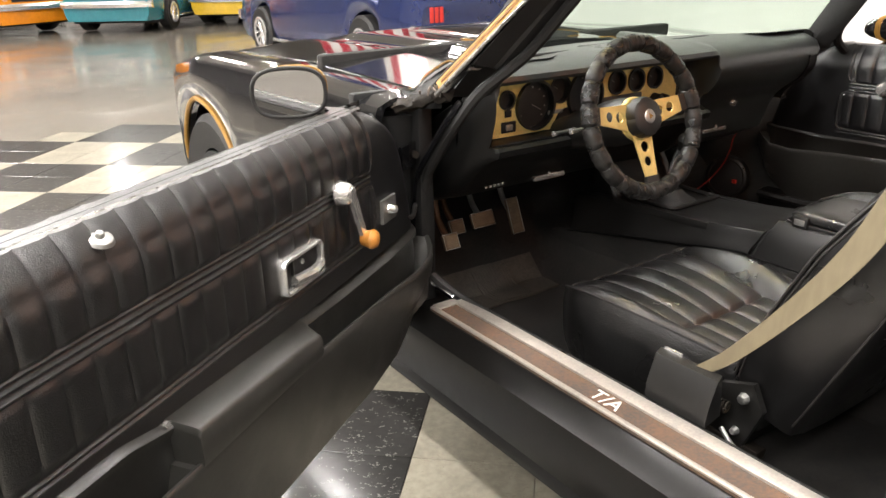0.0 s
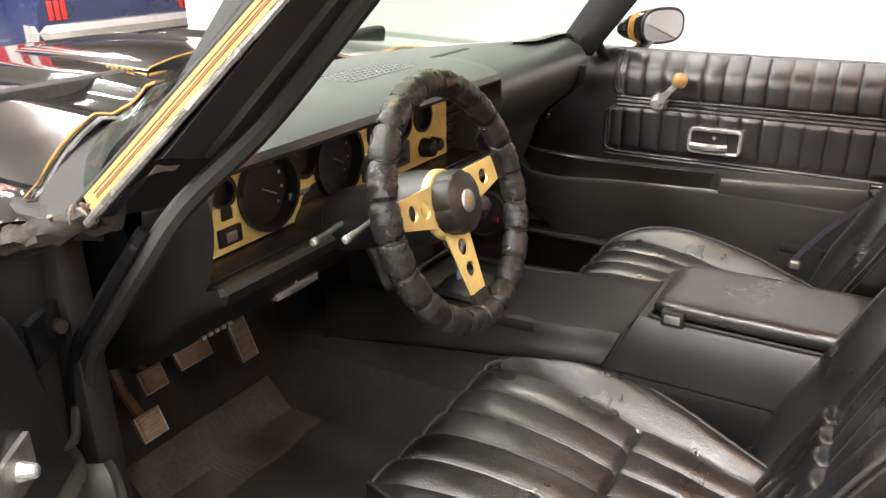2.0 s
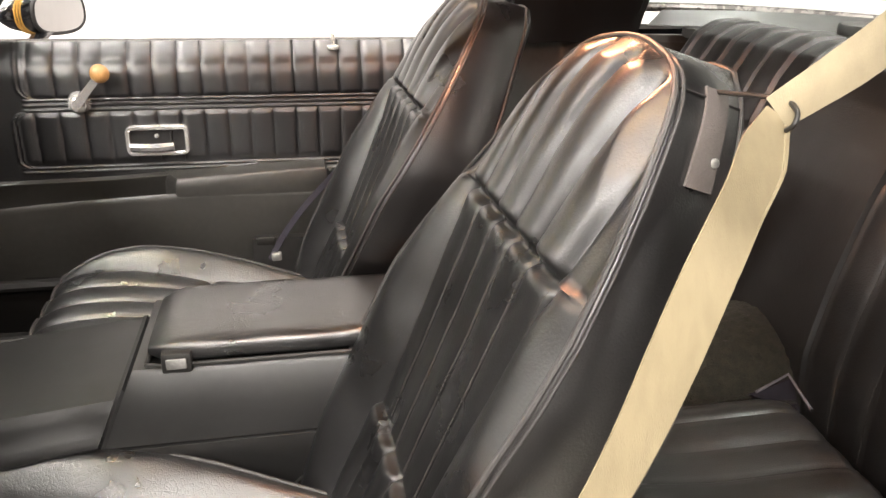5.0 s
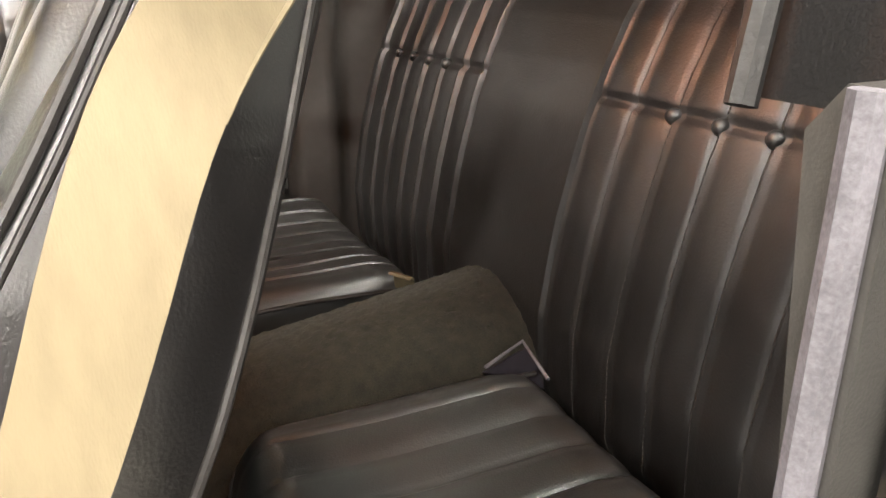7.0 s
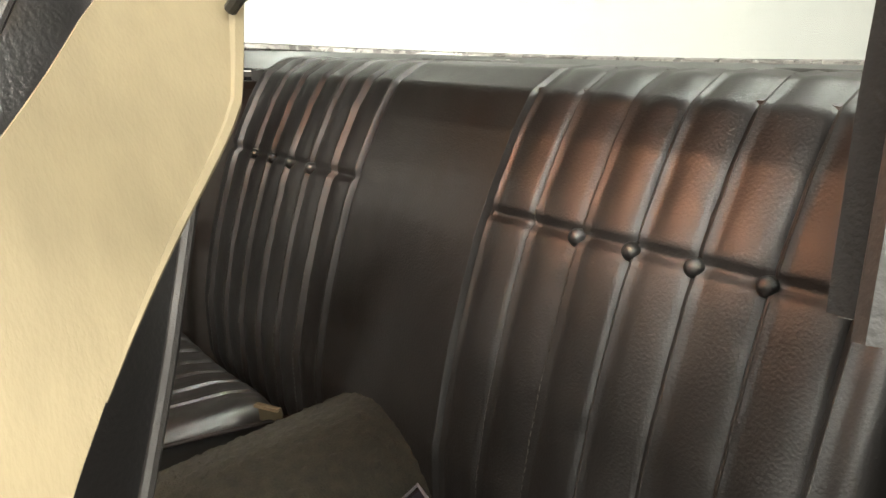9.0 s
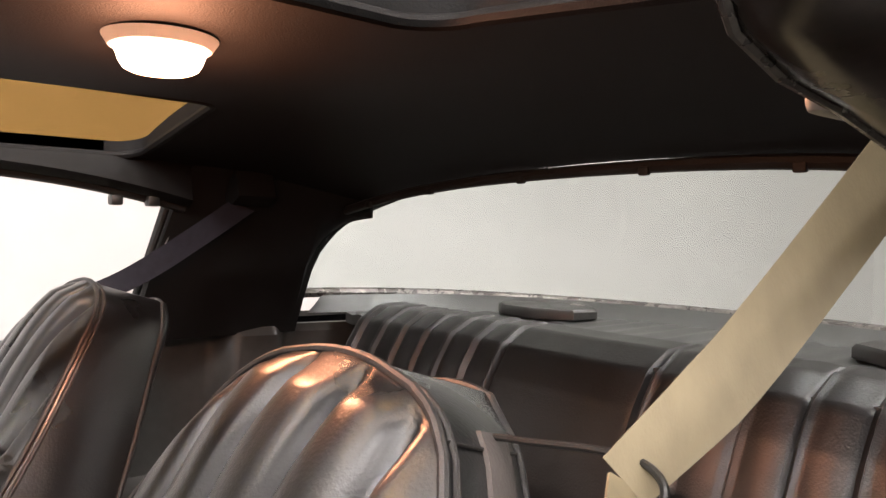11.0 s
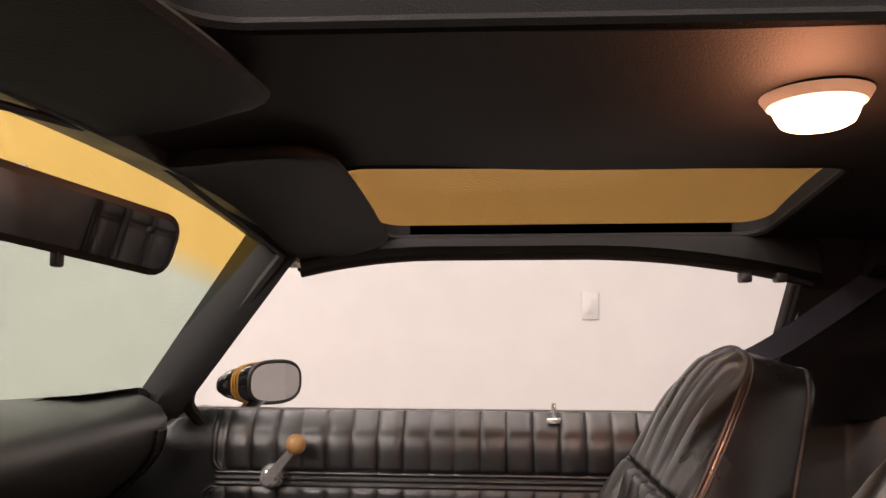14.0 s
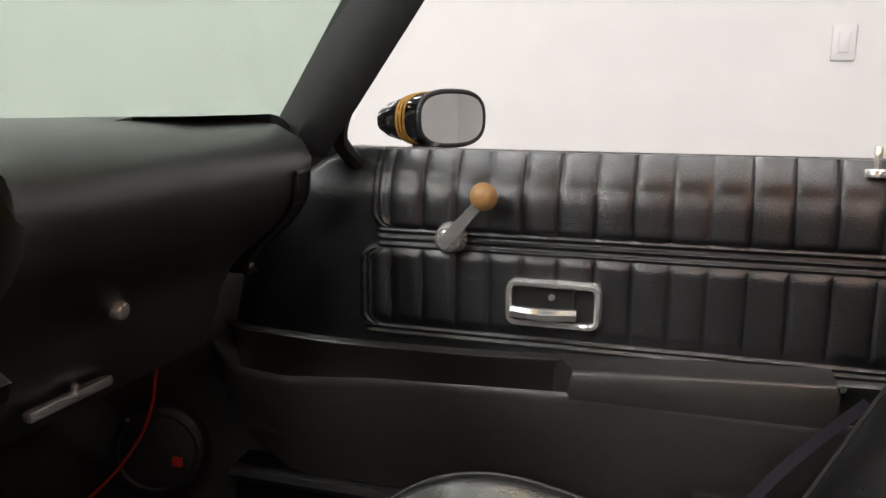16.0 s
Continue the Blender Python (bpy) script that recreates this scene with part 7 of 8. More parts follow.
# ---- belts, lamp, mirror, visors, pedals, speakers ----
def seat_belt(s, material, label):
    b = thing("seat_belt", label, "seat belt", "seat belts", (s * 0.68, 0.03, 0.36))
    guide = Vector((s * 0.522, -0.366, 0.962))
    up = smooth_path([(s * 0.600, -0.655, 1.118), (s * 0.600, -0.55, 1.046), (s * 0.575, -0.46, 0.995), guide], 5) if s > 0 else smooth_path([(s * 0.572, -0.526, 1.122), (s * 0.559, -0.478, 1.071), (s * 0.541, -0.419, 1.009), guide], 5)
    # gathered in the guide, spread flat towards the anchor
    flat, fold = (Vector((0.012 * s, 0.044, 0.016)),) * 2 if s > 0 else (Vector((0.019, 0.012, 0.025)), Vector((0.015, 0.012, 0.020)))
    part("shoulder_strap", ribbon(up, [flat.lerp(fold, max(0.0, 1 - (len(up) - 1 - i) / 4)) for i in range(len(up))], 0.0016), material, b)
    if s < 0:
        dn = smooth_path([guide, (-0.556, -0.334, 0.925), (-0.598, -0.282, 0.86), (-0.618, -0.224, 0.725), (-0.636, -0.152, 0.61), (-0.651, -0.055, 0.485), (-0.662, 0.010, 0.425)], 7)
    else:
        dn = smooth_path([guide, (0.58, -0.38, 0.85), (0.64, -0.35, 0.70), (0.66, -0.32, 0.50), (0.67, -0.30, 0.30)], 7)

    def lap(i):
        d = (dn[min(i + 1, len(dn) - 1)] - dn[max(i - 1, 0)]).normalized()
        w = d.cross(Vector((1.0, 0.25 * s * max(0.0, 1 - i / 9), 0.0))).normalized()
        return w * 0.046 * min(1.0, 0.42 + i / 9) * (1 - 0.6 * max(0.0, (i - 17) / 25) if s < 0 else 1.0)
    part("lap_strap", ribbon(dn, [lap(i) for i in range(len(dn))], 0.0016), material, b)
    if s < 0:
        # rolled edge of the webbing where it leaves the guide
        part("strap_fold", tube([dn[i] + lap(i) * 0.5 for i in range(0, 14)], 0.0026, 6, radii=[0.0034 - 0.0002 * i for i in range(14)]), material, b)
    # wire loop from the pad on the seat's side, bent round the webbing
    wire = [(s * 0.405, -0.370, 0.955), (s * 0.430, -0.371, 0.961), (s * 0.455, -0.372, 0.964), (s * 0.478, -0.374, 0.967), (s * 0.504, -0.375, 0.970), (s * 0.524, -0.375, 0.970), (s * 0.537, -0.373, 0.965), (s * 0.540, -0.370, 0.957), (s * 0.534, -0.368, 0.951)]
    part("guide_loop", tube(smooth_path(wire, 5), 0.0021, 8), PLASTIC, b, "black wire belt guide")
    part("retractor_boot", loft([[(s * x0, 0.095, z), (s * x0, -0.045, z), (s * x1, -0.055, z), (s * x1, 0.085, z)] for x0, x1, z in ((0.648, 0.705, 0.355), (0.650, 0.700, 0.39), (0.654, 0.680, 0.44))]), PLASTIC, b, "black belt boot beside the seat")
    part("belt_tongue" if s < 0 else "strap_end", B((s * 0.650, 0.045, 0.425), (s * 0.658, 0.085, 0.445), 0.002), CHROME if s < 0 else PLASTIC, b)
    if s > 0:
        part("anchor_cover", loft([[(s * x, y, z) for x, z in ((0.555, 1.135), (0.585, 1.120), (0.625, 1.130), (0.63, 1.16), (0.57, 1.18))] for y in (-0.70, -0.68, -0.65, -0.63)]), HEADLINER, b)
    else:
        # smoky plastic cover under the roof rail, its bracket and screws showing
        rows = []
        for y, low, fat in ((-0.245, 1.150, 0.2), (-0.262, 1.134, 0.6), (-0.285, 1.119, 0.9), (-0.316, 1.110, 1.0), (-0.356, 1.104, 1.0), (-0.40, 1.094, 1.0), (-0.45, 1.086, 1.0), (-0.53, 1.078, 0.9)):
            y, low = y - 0.022, low + 0.010
            rows.append([(-0.628 + 0.030 * fat, y, 1.172), (-0.628 + 0.033 * fat, y, lerp(low, 1.172, 0.5)), (-0.628 + 0.022 * fat, y, low + 0.006), (-0.628 + 0.008 * fat, y, low), (-0.628 - 0.022 * fat, y, low + 0.004), (-0.628 - 0.038 * fat, y, low + 0.016), (-0.628 - 0.044 * fat, y, 1.172)])
        cover = part("anchor_cover", loft(rows), SMOKED, b, "smoky brown plastic anchor cover")
        part("cover_bead", tube([r[2] for r in rows], 0.0026, 8), CHROME_DARK, cover)
        part("cover_bead", tube([r[1] for r in rows[1:]], 0.0018, 8), PINCH, cover)
        part("anchor_bracket", B((-0.606, -0.427, 1.118), (-0.594, -0.374, 1.138), 0.004), STEEL, cover, "worn metal bracket")
        part("anchor_bracket", B((-0.604, -0.462, 1.120), (-0.594, -0.434, 1.130), 0.003), RUST, cover, "rusty bracket end")
        for y, z in ((-0.365, 1.138), (-0.437, 1.134), (-0.477, 1.122)):
            part("anchor_screw", disc((-0.600, y, z), (1, 0, 0), 0.006, 0.008, 10, bevel=0.002), CHROME, cover)
        part("anchor_spring", tube(smooth_path([(-0.597, -0.367, 1.148), (-0.593, -0.397, 1.134), (-0.594, -0.43, 1.140), (-0.597, -0.465, 1.124)], 5), 0.002, 6), CHROME, cover)
    if s > 0:
        bk = smooth_path([(0.585, 0.055, 0.415), (0.600, 0.02, 0.47), (0.615, -0.03, 0.53), (0.628, -0.10, 0.60)], 5)
        part("buckle_strap", ribbon(bk, [(0.006, 0.010, 0.007)] * len(bk), 0.003), BELT_DARK, b, "folded dark lap strap")
        part("buckle", B((0.580, 0.030, 0.412), (0.594, 0.052, 0.432), 0.004), STEEL, b)
    return b


seat_belt(-1, BELT, "tan shoulder belt hanging over the driver seat")
seat_belt(1, BELT_DARK, "dark shoulder belt beside the passenger seat")


def dome_lamp():
    d = thing("dome_lamp", "lit oval dome lamp with a white base on the headliner", "lamp", "", (-0.02, -0.30, 1.25))
    c = (-0.088, -0.294, roof_z(-0.088, -0.30) - 0.004)
    part("base", disc((c[0], c[1], c[2] + 0.004), (0, 0, -1), 0.0470, 0.009, 32, 0.041), WHITE_METAL, d, "cream plastic base")
    part("lens", disc((c[0], c[1], c[2] - 0.006), (0, 0, -1), 0.0370, 0.018, 32, 0.034, bevel=0.009), LENS, d, "glowing white lens")
    lamp = bpy.data.lights.new("dome_bulb", "POINT")
    lamp.energy, lamp.color, lamp.shadow_soft_size = 3.6, (1.0, 0.40, 0.20), 0.03
    ob = new("dome_bulb", lamp)
    ob.location = (c[0], c[1], c[2] - 0.050)


dome_lamp()


def rear_view_mirror():
    r = thing("rear_view_mirror", "wide black rear view mirror on the windshield", "mirror", "", (-0.02, 0.47, 1.12))
    c, fw = Vector((-0.125, 0.365, 1.122)), Vector((-0.42, -0.90, -0.27)).normalized()
    sx = Vector((0.13, 0, 1)).cross(fw).normalized()
    uz = fw.cross(sx)
    def ring(g, d):
        out = []
        for k, (qx, qz) in enumerate(((1, 1), (-1, 1), (-1, -1), (1, -1))):
            for a in range(5):
                ang = math.pi / 2 * (k + a / 4)
                out.append(c + sx * (qx * (0.118 - 0.02) + (0.02 + g) * math.cos(ang)) + uz * (qz * (0.030 - 0.02) + (0.02 + g) * math.sin(ang)) + fw * d)
        return out
    part("housing", loft([ring(-0.012, -0.022), ring(0.0, -0.014), ring(0.002, 0.004), ring(-0.004, 0.006)]), PLASTIC, r, "black mirror housing")
    part("glass", loft([ring(-0.005, 0.0055), ring(-0.005, 0.0075)]), MIRROR, r, "mirror glass")
    part("stem", tube([c - fw * 0.02, c - fw * 0.05 + Vector((0.01, 0.02, 0.02)), (0.0, 0.495, 1.196)], 0.007, 8), STEEL, r)
    part("day_night_tab", B(c - uz * 0.032 - Vector((0.006, 0.004, 0.012)), c - uz * 0.032 + Vector((0.006, 0.004, 0.004)), 0.002), PLASTIC, r)


rear_view_mirror()


def sun_visor(s):
    v = thing("sun_visor", "black vinyl sun visor folded up against the header", "sun visor", "sun visors", (s * 0.36, 0.36, 1.20))
    rows = []
    for f in steps(0, 1, 26):
        x = s * lerp(0.070, 0.605, f)
        e = min(f, 1 - f) / 0.13
        k = math.sqrt(max(0.0, 1 - (1 - min(1.0, e)) ** 2)) * 0.55 + 0.45
        y0, y1 = 0.372, 0.372 - 0.190 * k
        ring = []
        for a in range(16):
            an = a * math.tau / 16
            q = 0.5 - 0.5 * math.copysign(abs(math.cos(an)) ** 0.5, math.cos(an))
            y = lerp(y0, y1, q)
            ring.append((x, y, roof_z(x, y) - 0.012 + lerp(0.004, -0.006, q) + 0.010 * math.copysign(abs(math.sin(an)) ** 0.7, math.sin(an))))
        rows.append(ring)
    part("visor_panel", loft(rows), VISOR, v, "padded black visor")
    part("visor_rod", tube([(s * 0.09, 0.378, roof_z(0.09, 0.378) - 0.010), (s * 0.60, 0.378, roof_z(0.60, 0.378) - 0.010)], 0.004, 8), PILLAR, v)
    part("visor_clip", B((s * 0.585, 0.350, 1.140), (s * 0.602, 0.372, 1.158), 0.002), CHROME, v)


sun_visor(1)
sun_visor(-1)


def pedal(x, y, z, w, h, tilt, label, arm):
    p = thing("pedal", label, "pedal", "pedals", (x, y, z))
    m = Matrix.Translation((x, y, z)) @ Euler((radians(tilt), 0, 0)).to_matrix().to_4x4()
    pad = part("pad", B((-w / 2, -0.008, -h / 2), (w / 2, 0.008, h / 2), 0.005, m), PEDAL, p, "ribbed rubber pad")
    n = 6
    for k in range(n):
        zz = lerp(-h * 0.38, h * 0.38, k / (n - 1))
        part("rib", B((-w * 0.42, -0.011, zz - 0.003), (w * 0.42, -0.0075, zz + 0.003), 0.001, m), PEDAL, pad)
    part("trim", tube([m @ Vector(q) for q in ((-w / 2, -0.006, -h / 2), (w / 2, -0.006, -h / 2), (w / 2, -0.006, h / 2), (-w / 2, -0.006, h / 2))], 0.0015, 6, closed=True), STEEL, pad)
    part("arm", tube(smooth_path([(x, y + 0.01, z), (x + 0.01, y + 0.08, z + 0.06), (x + 0.015, y + 0.10, z + 0.20)], 5), 0.009, 8), arm, p, "steel pedal arm")


pedal(-0.629, 0.841, 0.435, 0.046, 0.042, -25, "worn clutch pedal with a brown rubber pad", RUST)
pedal(-0.511, 0.98, 0.414, 0.050, 0.042, -25, "parking brake pedal with a ribbed pad", RUST)
pedal(-0.40, 1.0, 0.41, 0.080, 0.045, -25, "wide brake pedal with a steel edge", STEEL)
pedal(-0.30, 0.97, 0.41, 0.042, 0.110, -22, "long black accelerator pedal", STEEL)


def small_things():
    hp = thing("heel_pad", "scuffed grey rubber heel pad on the carpet", "floor mat", "", (-0.40, 0.88, 0.20))
    def pad_z(v):
        return 0.206 + max(0, v - 0.92) * 0.95
    part("pad", sheet(lambda u, v: (u + 0.03 * (v - 0.9), v + 0.010 * noise.noise((u * 9, v * 9, 4)), pad_z(v) + 0.002 * noise.noise((u * 20, v * 20, 0))), steps(-0.60, -0.225, 24), steps(0.835, 0.985, 16), (0, 0, -0.006)), PAD, hp, "worn rubber pad")
    for k in range(13):
        x = -0.335 - k * 0.0105
        part("rib", tube([(x, v, pad_z(v) + 0.0015) for v in steps(0.845, 0.975, 6)], 0.0026, 6), PAD, hp)
    for s in (-1, 1):
        sp = thing("shelf_speaker", "black octagonal speaker cover on the package shelf", "speaker", "shelf speakers", (s * 0.33, -1.13, 0.92))
        cx, cy = s * 0.36, -1.20
        part("cover", loft([[(cx + 0.115 * k * math.cos(a + 0.39), cy + 0.085 * k * math.sin(a + 0.39), z) for a in steps(0, math.tau * 7 / 8, 7)] for k, z in ((1.0, 0.916), (1.0, 0.930), (0.95, 0.936))]), PLASTIC, sp, "octagonal black cover")
        part("badge", B((cx - 0.05, cy - 0.06, 0.936), (cx - 0.02, cy - 0.05, 0.938), 0.0005), STEEL, sp)
    k = thing("kick_speaker", "round black speaker with a red label and wire in the footwell", "speaker", "", (0.56, 0.95, 0.36))
    face = Vector((-0.92, -0.38, 0.10)).normalized()
    at = Vector((0.668, 0.912, 0.380))
    part("basket", disc(at, face, 0.080, 0.022, 32, 0.076, bevel=0.006), PLASTIC, k)
    part("cone", disc(at + face * 0.022, face, 0.060, 0.004, 28, 0.050), DARK, k)
    part("cone_ring", ringplate(at + face * 0.020, face, 0.068, 0.060, 0.006, 28), RUBBER, k)
    for a in (0.6, 2.2, 3.7, 5.3):
        side = Vector((0, 0, 1)).cross(face).normalized()
        part("screw", disc(at + face * 0.022 + side * 0.071 * math.cos(a) + Vector((0, 0, 0.071 * math.sin(a))), face, 0.004, 0.003, 8), CHROME, k)
    part("red_label", B((0.632, 0.850, 0.370), (0.640, 0.866, 0.384), 0.001), RED, k, "small red label")
    part("wire", tube(smooth_path([(0.56, 0.79, 0.62), (0.595, 0.851, 0.548), (0.60, 0.867, 0.492), (0.60, 0.892, 0.434), (0.59, 0.945, 0.362), (0.56, 1.00, 0.31), (0.50, 1.04, 0.30)], 8), 0.0024, 6), RED, k, "red wire")


small_things()


# ---- other cars in the hall ----
def parked_car(name, label, m, paint, length=4.6, width=1.8, height=1.30, chrome_bumper=True, tail=False):
    """A coupe of the period: lofted body with arches, glasshouse, wheels, bumpers and lamps; nose to +x before m."""
    c = thing(name, label, "car", "cars in the showroom", m.translation)
    h2, w2 = length / 2, width / 2
    axles = (h2 - 0.90, -h2 + 1.02)

    def put(bm, nm, material, parent, lab=""):
        bmesh.ops.transform(bm, matrix=m, verts=bm.verts)
        return part(nm, bm, material, parent, lab)
    rows = []
    for x in sorted(set([round(v, 3) for v in steps(-h2, h2, 80)])):
        f = x / h2
        belt = table(f, [(-1, 0.74), (-0.96, 0.84), (-0.5, 0.90), (0.0, 0.88), (0.45, 0.86), (0.93, 0.80), (1, 0.66)])
        top = table(f, [(-1, 0.76), (-0.96, 0.88), (-0.5, 0.95), (0.2, 0.93), (0.45, 0.92), (0.93, 0.85), (1, 0.68)])
        low = 0.22
        for a in axles:
            d = 0.36 ** 2 - (x - a) ** 2
            if d > 0:
                low = max(low, 0.32 + math.sqrt(d))
        low = min(low, belt - 0.08)
        w = w2 * table(f, [(-1, 0.90), (-0.9, 0.97), (0, 1.0), (0.85, 0.97), (1, 0.88)])
        ring = [(x, -w + 0.05, low), (x, -w, lerp(low, belt, 0.3)), (x, -w - 0.008, lerp(low, belt, 0.62)), (x, -w + 0.015, belt - 0.03), (x, -w + 0.06, belt + 0.01), (x, -w * 0.5, top), (x, 0, top + 0.012)]
        rows.append(ring + [(x, -y, z) for _, y, z in ring[-2::-1]])
    body = put(loft(rows), "body", paint, c, "painted body")
    glassy = mat("car_glass_dark", (0.02, 0.025, 0.03), 0.08)
    cab = []
    for x, z, w in ((0.62, 0.92, 0.78), (0.25, 1.14, 0.68), (0.0, height - 0.03, 0.62), (-0.55, height, 0.61), (-0.95, height - 0.10, 0.64), (-1.45, 0.94, 0.76)):
        cab.append([(x, -w * w2 * 1.15, 0.88), (x, -w * w2, z - 0.03), (x, -w * w2 * 0.8, z), (x, w * w2 * 0.8, z), (x, w * w2, z - 0.03), (x, w * w2 * 1.15, 0.88)])
    put(loft(cab), "cabin_glass", glassy, c, "dark window glass")
    put(loft([[(x, y, z + 0.02) for x, y, z in (r[2], r[3])] + [(x, y, z - 0.01) for x, y, z in (r[3], r[2])] for r in cab[1:5]]), "roof", paint, c)
    for a in axles:
        for s in (-1, 1):
            wheel = put(wheel_bm(a, s * (w2 - 0.10), 0.32, s), "wheel", RUBBER, c, "black tyre")
            put(ringplate((a, s * (w2 + 0.005), 0.32), (0, s, 0), 0.195, 0.15, 0.02, 24), "rim_ring", CHROME, wheel)
            for k in range(10):
                an = k * math.tau / 10
                p, q = Vector((a + 0.04 * math.cos(an), s * (w2 - 0.01), 0.32 + 0.04 * math.sin(an))), Vector((a + 0.17 * math.cos(an), s * (w2 + 0.004), 0.32 + 0.17 * math.sin(an)))
                put(tube([p, q], 0.014, 6), "spoke", CHROME, wheel)
            put(disc((a, s * (w2 - 0.02), 0.32), (0, s, 0), 0.05, 0.03, 16, 0.035), "hub_cap", CHROME, wheel)
    put(B((axles[1] + 0.38, -w2 - 0.012, 0.235), (axles[0] - 0.38, -w2 + 0.02, 0.275), 0.01), "rocker_trim", CHROME, c, "bright rocker trim")
    put(B((axles[1] + 0.38, w2 - 0.02, 0.235), (axles[0] - 0.38, w2 + 0.012, 0.275), 0.01), "rocker_trim", CHROME, c, "bright rocker trim")
    bump = CHROME if chrome_bumper else paint
    for s in (-1, 1):
        put(loft([[(s * (h2 + 0.03 - 0.12 * (y / w2) ** 4 + d), y, z) for d, z in ((-0.05, 0.44), (0.04, 0.46), (0.055, 0.52), (0.03, 0.57), (-0.05, 0.58))] for y in steps(-w2 * 0.95, w2 * 0.95, 14)]), "bumper", bump, c, "bumper")
        for y in (-0.62, 0.62):
            if s > 0:
                put(disc((h2 - 0.03, y, 0.68), (1, 0, 0), 0.085, 0.03, 20, 0.075, bevel=0.01), "headlight", WHITE_METAL, c, "round headlight")
            else:
                for k in (-1, 0, 1):
                    put(B((-h2 - 0.012, y + k * 0.055 - 0.02, 0.60), (-h2 + 0.03, y + k * 0.055 + 0.02, 0.74), 0.006), "tail_light", RED, c, "red tail light bar")
    put(B((h2 - 0.02, -0.5, 0.60), (h2 + 0.012, 0.5, 0.74), 0.01), "grille", DARK, c)
    put(tube([(-h2 - 0.03, 0.45, 0.30), (-h2 + 0.3, 0.45, 0.30)], 0.03, 10), "exhaust", CHROME, c)
    put(B((-h2 * 0.85, -w2 + 0.12, 0.17), (h2 * 0.9, w2 - 0.12, 0.30), 0.02), "underside", DARK, c)
    return c


def wheel_bm(x, y, r, s):
    prof = [(0.19, -0.09), (0.29, -0.11), (r, -0.08), (r + 0.002, 0.0), (r, 0.08), (0.29, 0.105), (0.20, 0.095), (0.185, 0.06)]
    bm = bmesh.new()
    n = 32
    vs = [[bm.verts.new((x + q * math.cos(k * math.tau / n), y + s * w, r + q * math.sin(k * math.tau / n))) for q, w in prof] for k in range(n)]
    for k in range(n):
        for i in range(len(prof)):
            j = (i + 1) % len(prof)
            bm.faces.new((vs[k][i], vs[k][j], vs[(k + 1) % n][j], vs[(k + 1) % n][i]))
    return bm


def car_paint(name, colour):
    return mat(name, colour, 0.2, noise_scale=2, noise_amount=0.15, coat=1.0)


parked_car("parked_car", "dark blue classic coupe with chrome bumpers and spoked rims", pose(3.05, 7.71, 0, 0, 0, 90), car_paint("navy_paint", (0.012, 0.02, 0.075)), 4.6, 1.75)
parked_car("parked_car", "teal classic coupe parked nose out in the showroom", pose(2.95, 16.65, 0, 0, 0, -128), car_paint("teal_paint", (0.02, 0.17, 0.20)), 4.7, 1.8)
parked_car("parked_car", "bright orange sports car parked in the showroom", pose(-0.62, 17.6, 0, 0, 0, -60), car_paint("orange_paint", (0.75, 0.25, 0.01)), 4.5, 1.85)
parked_car("parked_car", "yellow sports car parked behind the blue coupe", pose(5.2, 16.6, 0, 0, 0, -128), car_paint("yellow_paint", (0.72, 0.48, 0.03)), 4.4, 1.75)
parked_car("parked_car", "white classic car parked far back in the showroom", pose(0.6, 22.5, 0, 0, 0, -80), car_paint("white_paint", (0.7, 0.7, 0.68)), 4.7, 1.8)


def hanging_flag():
    """A flag hung by its short side: stripes run down, the blue field at the top."""
    x0, z1, wd, hh, y0 = 3.9, 4.2, 2.2, 2.7, 11.3
    f = thing("hanging_flag", "striped red and white flag with a blue corner", "flag", "", (x0 + wd / 2, y0, z1))
    red, white, blue = mat("flag_red", (0.50, 0.03, 0.05), 0.8, noise_scale=6, noise_amount=0.2), mat("flag_white", (0.75, 0.73, 0.70), 0.8, noise_scale=6, noise_amount=0.1), mat("flag_blue", (0.02, 0.04, 0.16), 0.8, noise_scale=6, noise_amount=0.2)

    def fold(x, z):
        return x, y0 + 0.05 * math.sin(x * 5 + z) + 0.03 * math.sin(x * 11), z
    for k in range(13):
        xa, xb = x0 + wd * k / 13, x0 + wd * (k + 1) / 13
        top = z1 - (hh * 0.4 if k < 7 else 0)
        part("stripe", sheet(fold, steps(xa, xb, 3), steps(z1 - hh, top, 16), (0, 0.004, 0)), red if k % 2 == 0 else white, f)
    part("blue_field", sheet(fold, steps(x0, x0 + wd * 7 / 13, 14), steps(z1 - hh * 0.4, z1, 8), (0, 0.004, 0)), blue, f)
    part("pole", tube([(x0 - 0.1, y0, z1 + 0.03), (x0 + wd + 0.1, y0, z1 + 0.03)], 0.02, 10), STEEL, f)
    for x in (x0 + 0.2, x0 + wd - 0.2):
        part("hanger", tube([(x, y0, z1 + 0.03), (x, y0, CEILING + 0.01)], 0.006, 6), STEEL, f)


hanging_flag()


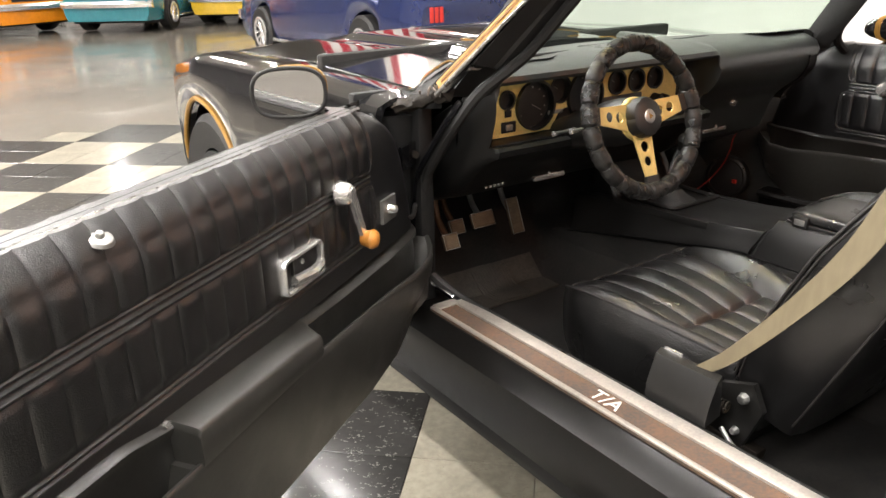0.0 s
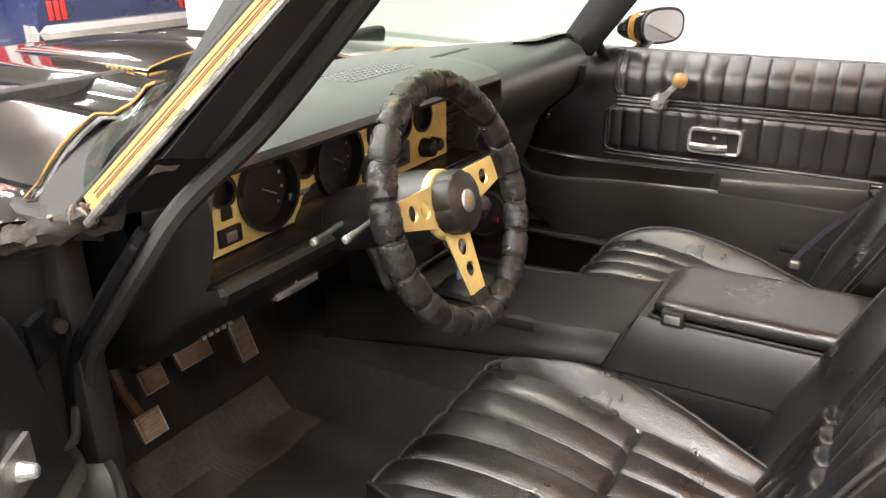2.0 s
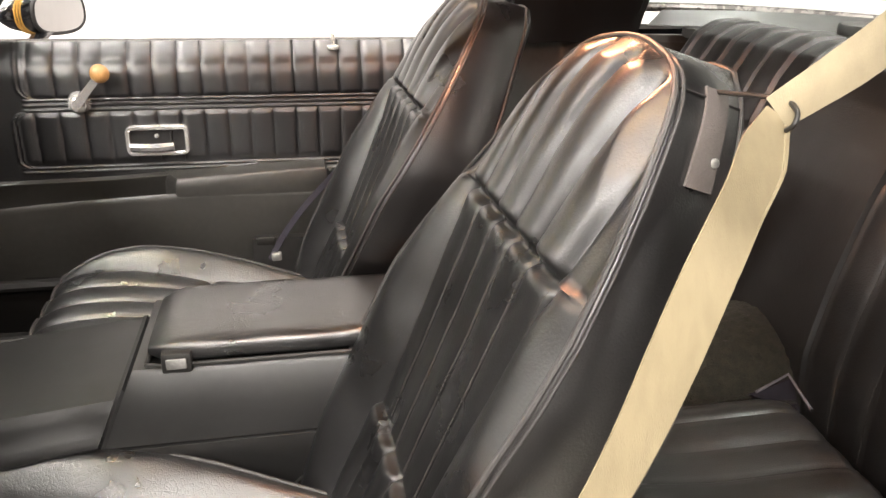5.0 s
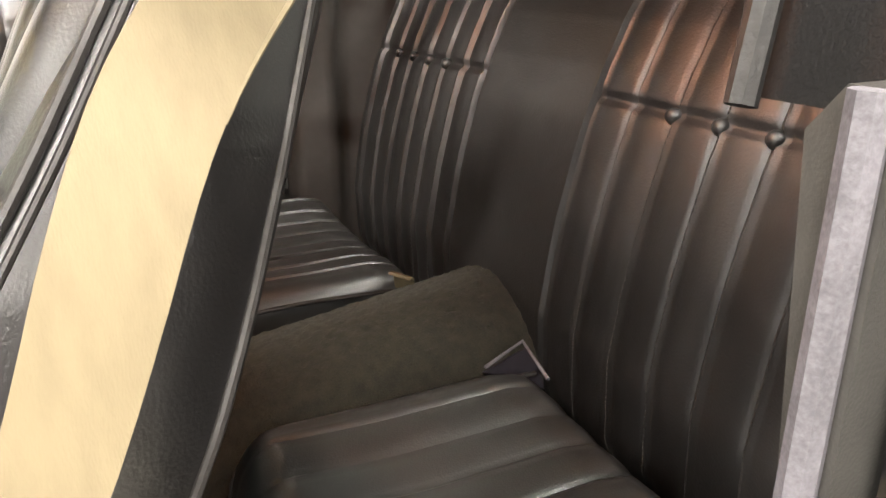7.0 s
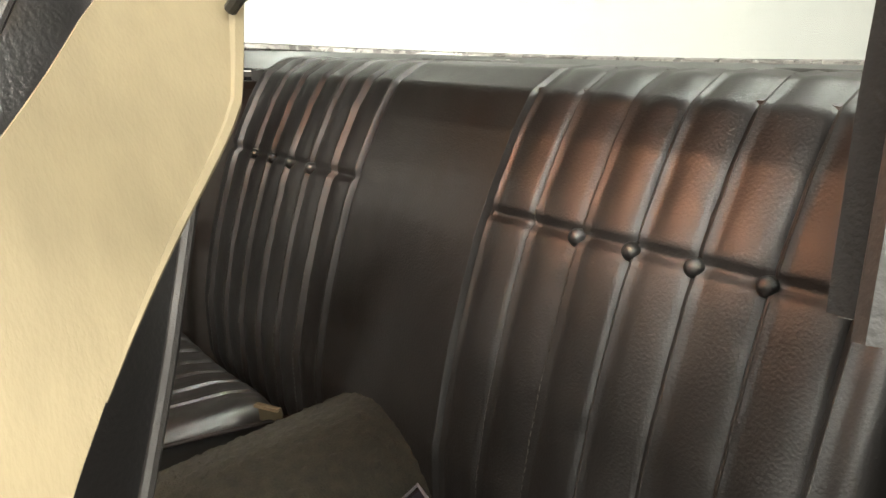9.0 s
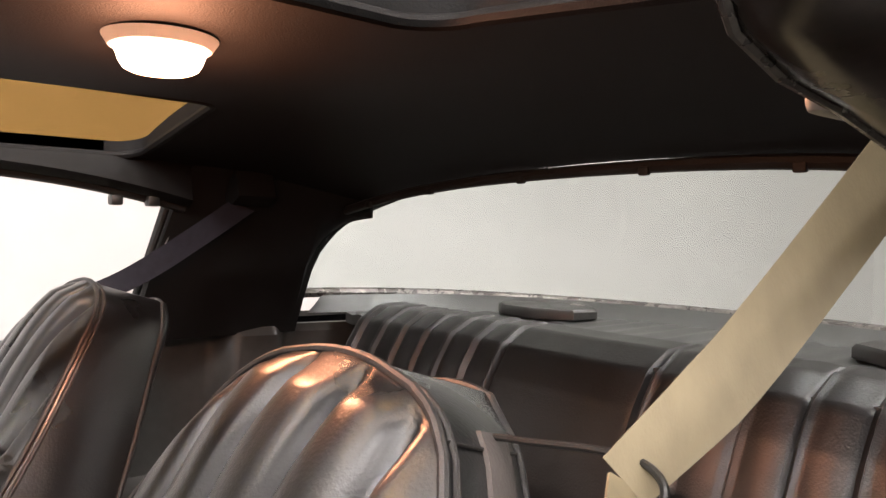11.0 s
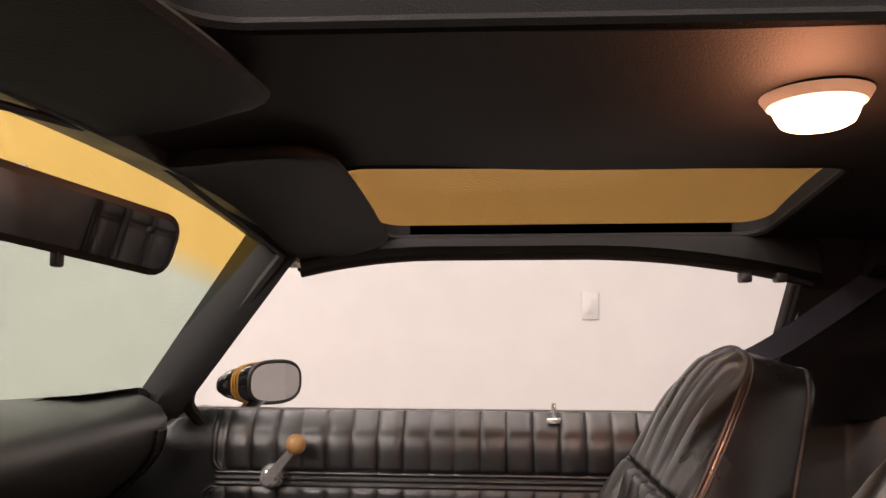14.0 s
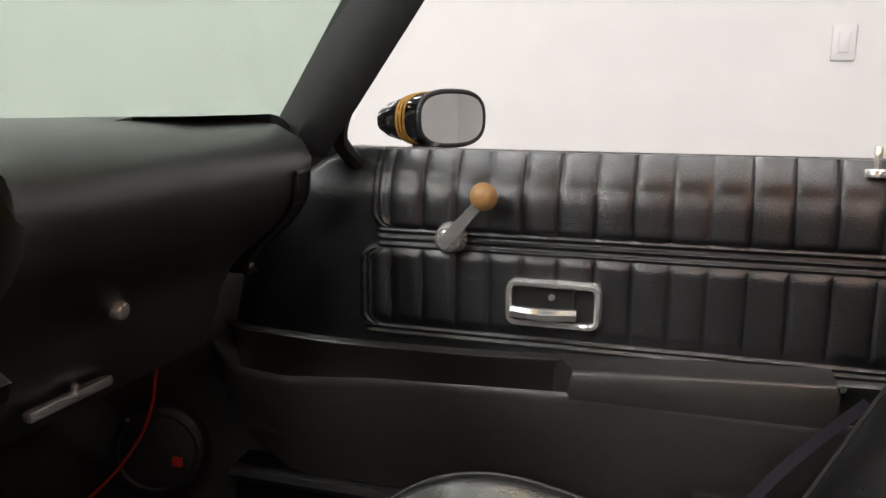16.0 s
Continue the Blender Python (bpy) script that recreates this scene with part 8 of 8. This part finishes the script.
# ---- checkered floor tiles ----
def tiles():
    """Squares of two by two tiles, black and cream, laid askew to the car."""
    def vinyl_tile(name, a, b, rough):
        m = mat(name, a, rough, noise_scale=5, noise_amount=0.3, rough_var=0.05, coat=0.45)
        nt = m.node_tree
        bs = nt.nodes["Principled BSDF"]
        link = bs.inputs["Base Color"].links[0]
        tc, vo, lt, mix, oi, hv = (nt.nodes.new(k) for k in ("ShaderNodeTexCoord", "ShaderNodeTexVoronoi", "ShaderNodeMapRange", "ShaderNodeMix", "ShaderNodeObjectInfo", "ShaderNodeMixRGB"))
        mp = nt.nodes.new("ShaderNodeMapping")
        mp.inputs["Scale"].default_value = (1.0, 0.38, 1.0)
        mp.inputs["Rotation"].default_value = (0, 0, 0.6)
        vo.inputs["Scale"].default_value = 110
        vo.feature = "F1"
        nt.links.new(tc.outputs["Object"], mp.inputs[0])
        wn, wm = nt.nodes.new("ShaderNodeTexNoise"), nt.nodes.new("ShaderNodeMix")
        wm.data_type = "VECTOR"
        wm.inputs["Factor"].default_value = 0.035
        wn.inputs["Scale"].default_value = 60
        nt.links.new(tc.outputs["Object"], wn.inputs["Vector"])
        nt.links.new(mp.outputs[0], wm.inputs["A"])
        nt.links.new(wn.outputs["Color"], wm.inputs["B"])
        nt.links.new(wm.outputs["Result"], vo.inputs["Vector"])
        lt.inputs[1].default_value, lt.inputs[2].default_value, lt.inputs[3].default_value, lt.inputs[4].default_value = 0.42, 0.26, 0.0, 1.0
        nt.links.new(vo.outputs["Distance"], lt.inputs[0])
        gate = nt.nodes.new("ShaderNodeMath")
        gate.operation = "MULTIPLY"
        sep = nt.nodes.new("ShaderNodeSeparateColor")
        nt.links.new(vo.outputs["Color"], sep.inputs[0])
        thr = nt.nodes.new("ShaderNodeMath")
        thr.operation = "GREATER_THAN"
        thr.inputs[1].default_value = 0.76
        nt.links.new(sep.outputs[0], thr.inputs[0])
        nt.links.new(lt.outputs[0], gate.inputs[0])
        nt.links.new(thr.outputs[0], gate.inputs[1])
        mix.data_type = "RGBA"
        nt.links.new(gate.outputs[0], mix.inputs["Factor"])
        nt.links.new(link.from_socket, mix.inputs["A"])
        mix.inputs["B"].default_value = (*b, 1)
        hv.blend_type = "MULTIPLY"
        hv.inputs[0].default_value = 0.25
        nt.links.new(mix.outputs["Result"], hv.inputs[1])
        rr = nt.nodes.new("ShaderNodeMapRange")
        rr.inputs[3].default_value, rr.inputs[4].default_value = 0.6, 1.1
        nt.links.new(oi.outputs["Random"], rr.inputs[0])
        nt.links.new(rr.outputs[0], hv.inputs[2])
        nt.links.new(hv.outputs[0], bs.inputs["Base Color"])
        return m
    black = vinyl_tile("black_tile", (0.034, 0.033, 0.031), (0.17, 0.165, 0.155), 0.13)
    cream = vinyl_tile("cream_tile", (0.32, 0.295, 0.235), (0.25, 0.225, 0.175), 0.13)
    T = 0.3048
    ang = radians(47)
    e1, e2 = Vector((math.cos(ang), math.sin(ang), 0)), Vector((-math.sin(ang), math.cos(ang), 0))
    org = Vector((-0.712, 0.830, 0))
    meshes = {}
    for nm, material in (("black", black), ("cream", cream)):
        bm = B((0.001, 0.001, -0.006), (T - 0.001, T - 0.001, 0.0), 0.0012, segs=1)
        me = bpy.data.meshes.new("tile")
        bm.to_mesh(me)
        bm.free()
        me.materials.append(material)
        meshes[nm] = me
    spots = []
    for i in range(-26, 27):
        for j in range(-26, 27):
            p = org + e1 * (i * T) + e2 * (j * T)
            c = p + (e1 + e2) * (T / 2)
            if not (-3.9 < c.x < 2.0 and -2.4 < c.y < 5.35 - 0.1 * c.x):
                continue
            dark = ((i // 2) + (j // 2)) % 2 == 1
            spots.append((p, dark, c))
    # the strips that the open door and the nose leave in view are tiles of their own
    near = [q for q in spots if (-2.3 < q[2].x < -0.2 and -0.6 < q[2].y < 1.3) or (-2.0 < q[2].x < 0.1 and 3.3 < q[2].y)]
    near = near[:300]
    names = {id(q) for q in near}
    for q in near:
        ob = new("tile", meshes["black" if q[1] else "cream"])
        ob.parent = floor
        ob.matrix_basis = Matrix.Translation(q[0]) @ Matrix.Rotation(ang, 4, "Z")
    for dark in (True, False):
        bm = bmesh.new()
        for q in spots:
            if id(q) not in names and q[1] == dark:
                vs = [bm.verts.new(q[0] + e1 * a + e2 * b + Vector((0, 0, z))) for z in (-0.006, 0.0) for a, b in ((0.001, 0.001), (T - 0.001, 0.001), (T - 0.001, T - 0.001), (0.001, T - 0.001))]
                bm.faces.new(vs[4:])
                for k in range(4):
                    bm.faces.new((vs[k], vs[(k + 1) % 4], vs[4 + (k + 1) % 4], vs[4 + k]))
        tagged(part("outer_tiles", bm, black if dark else cream, floor, smooth=False), kind="stuff")


tiles()
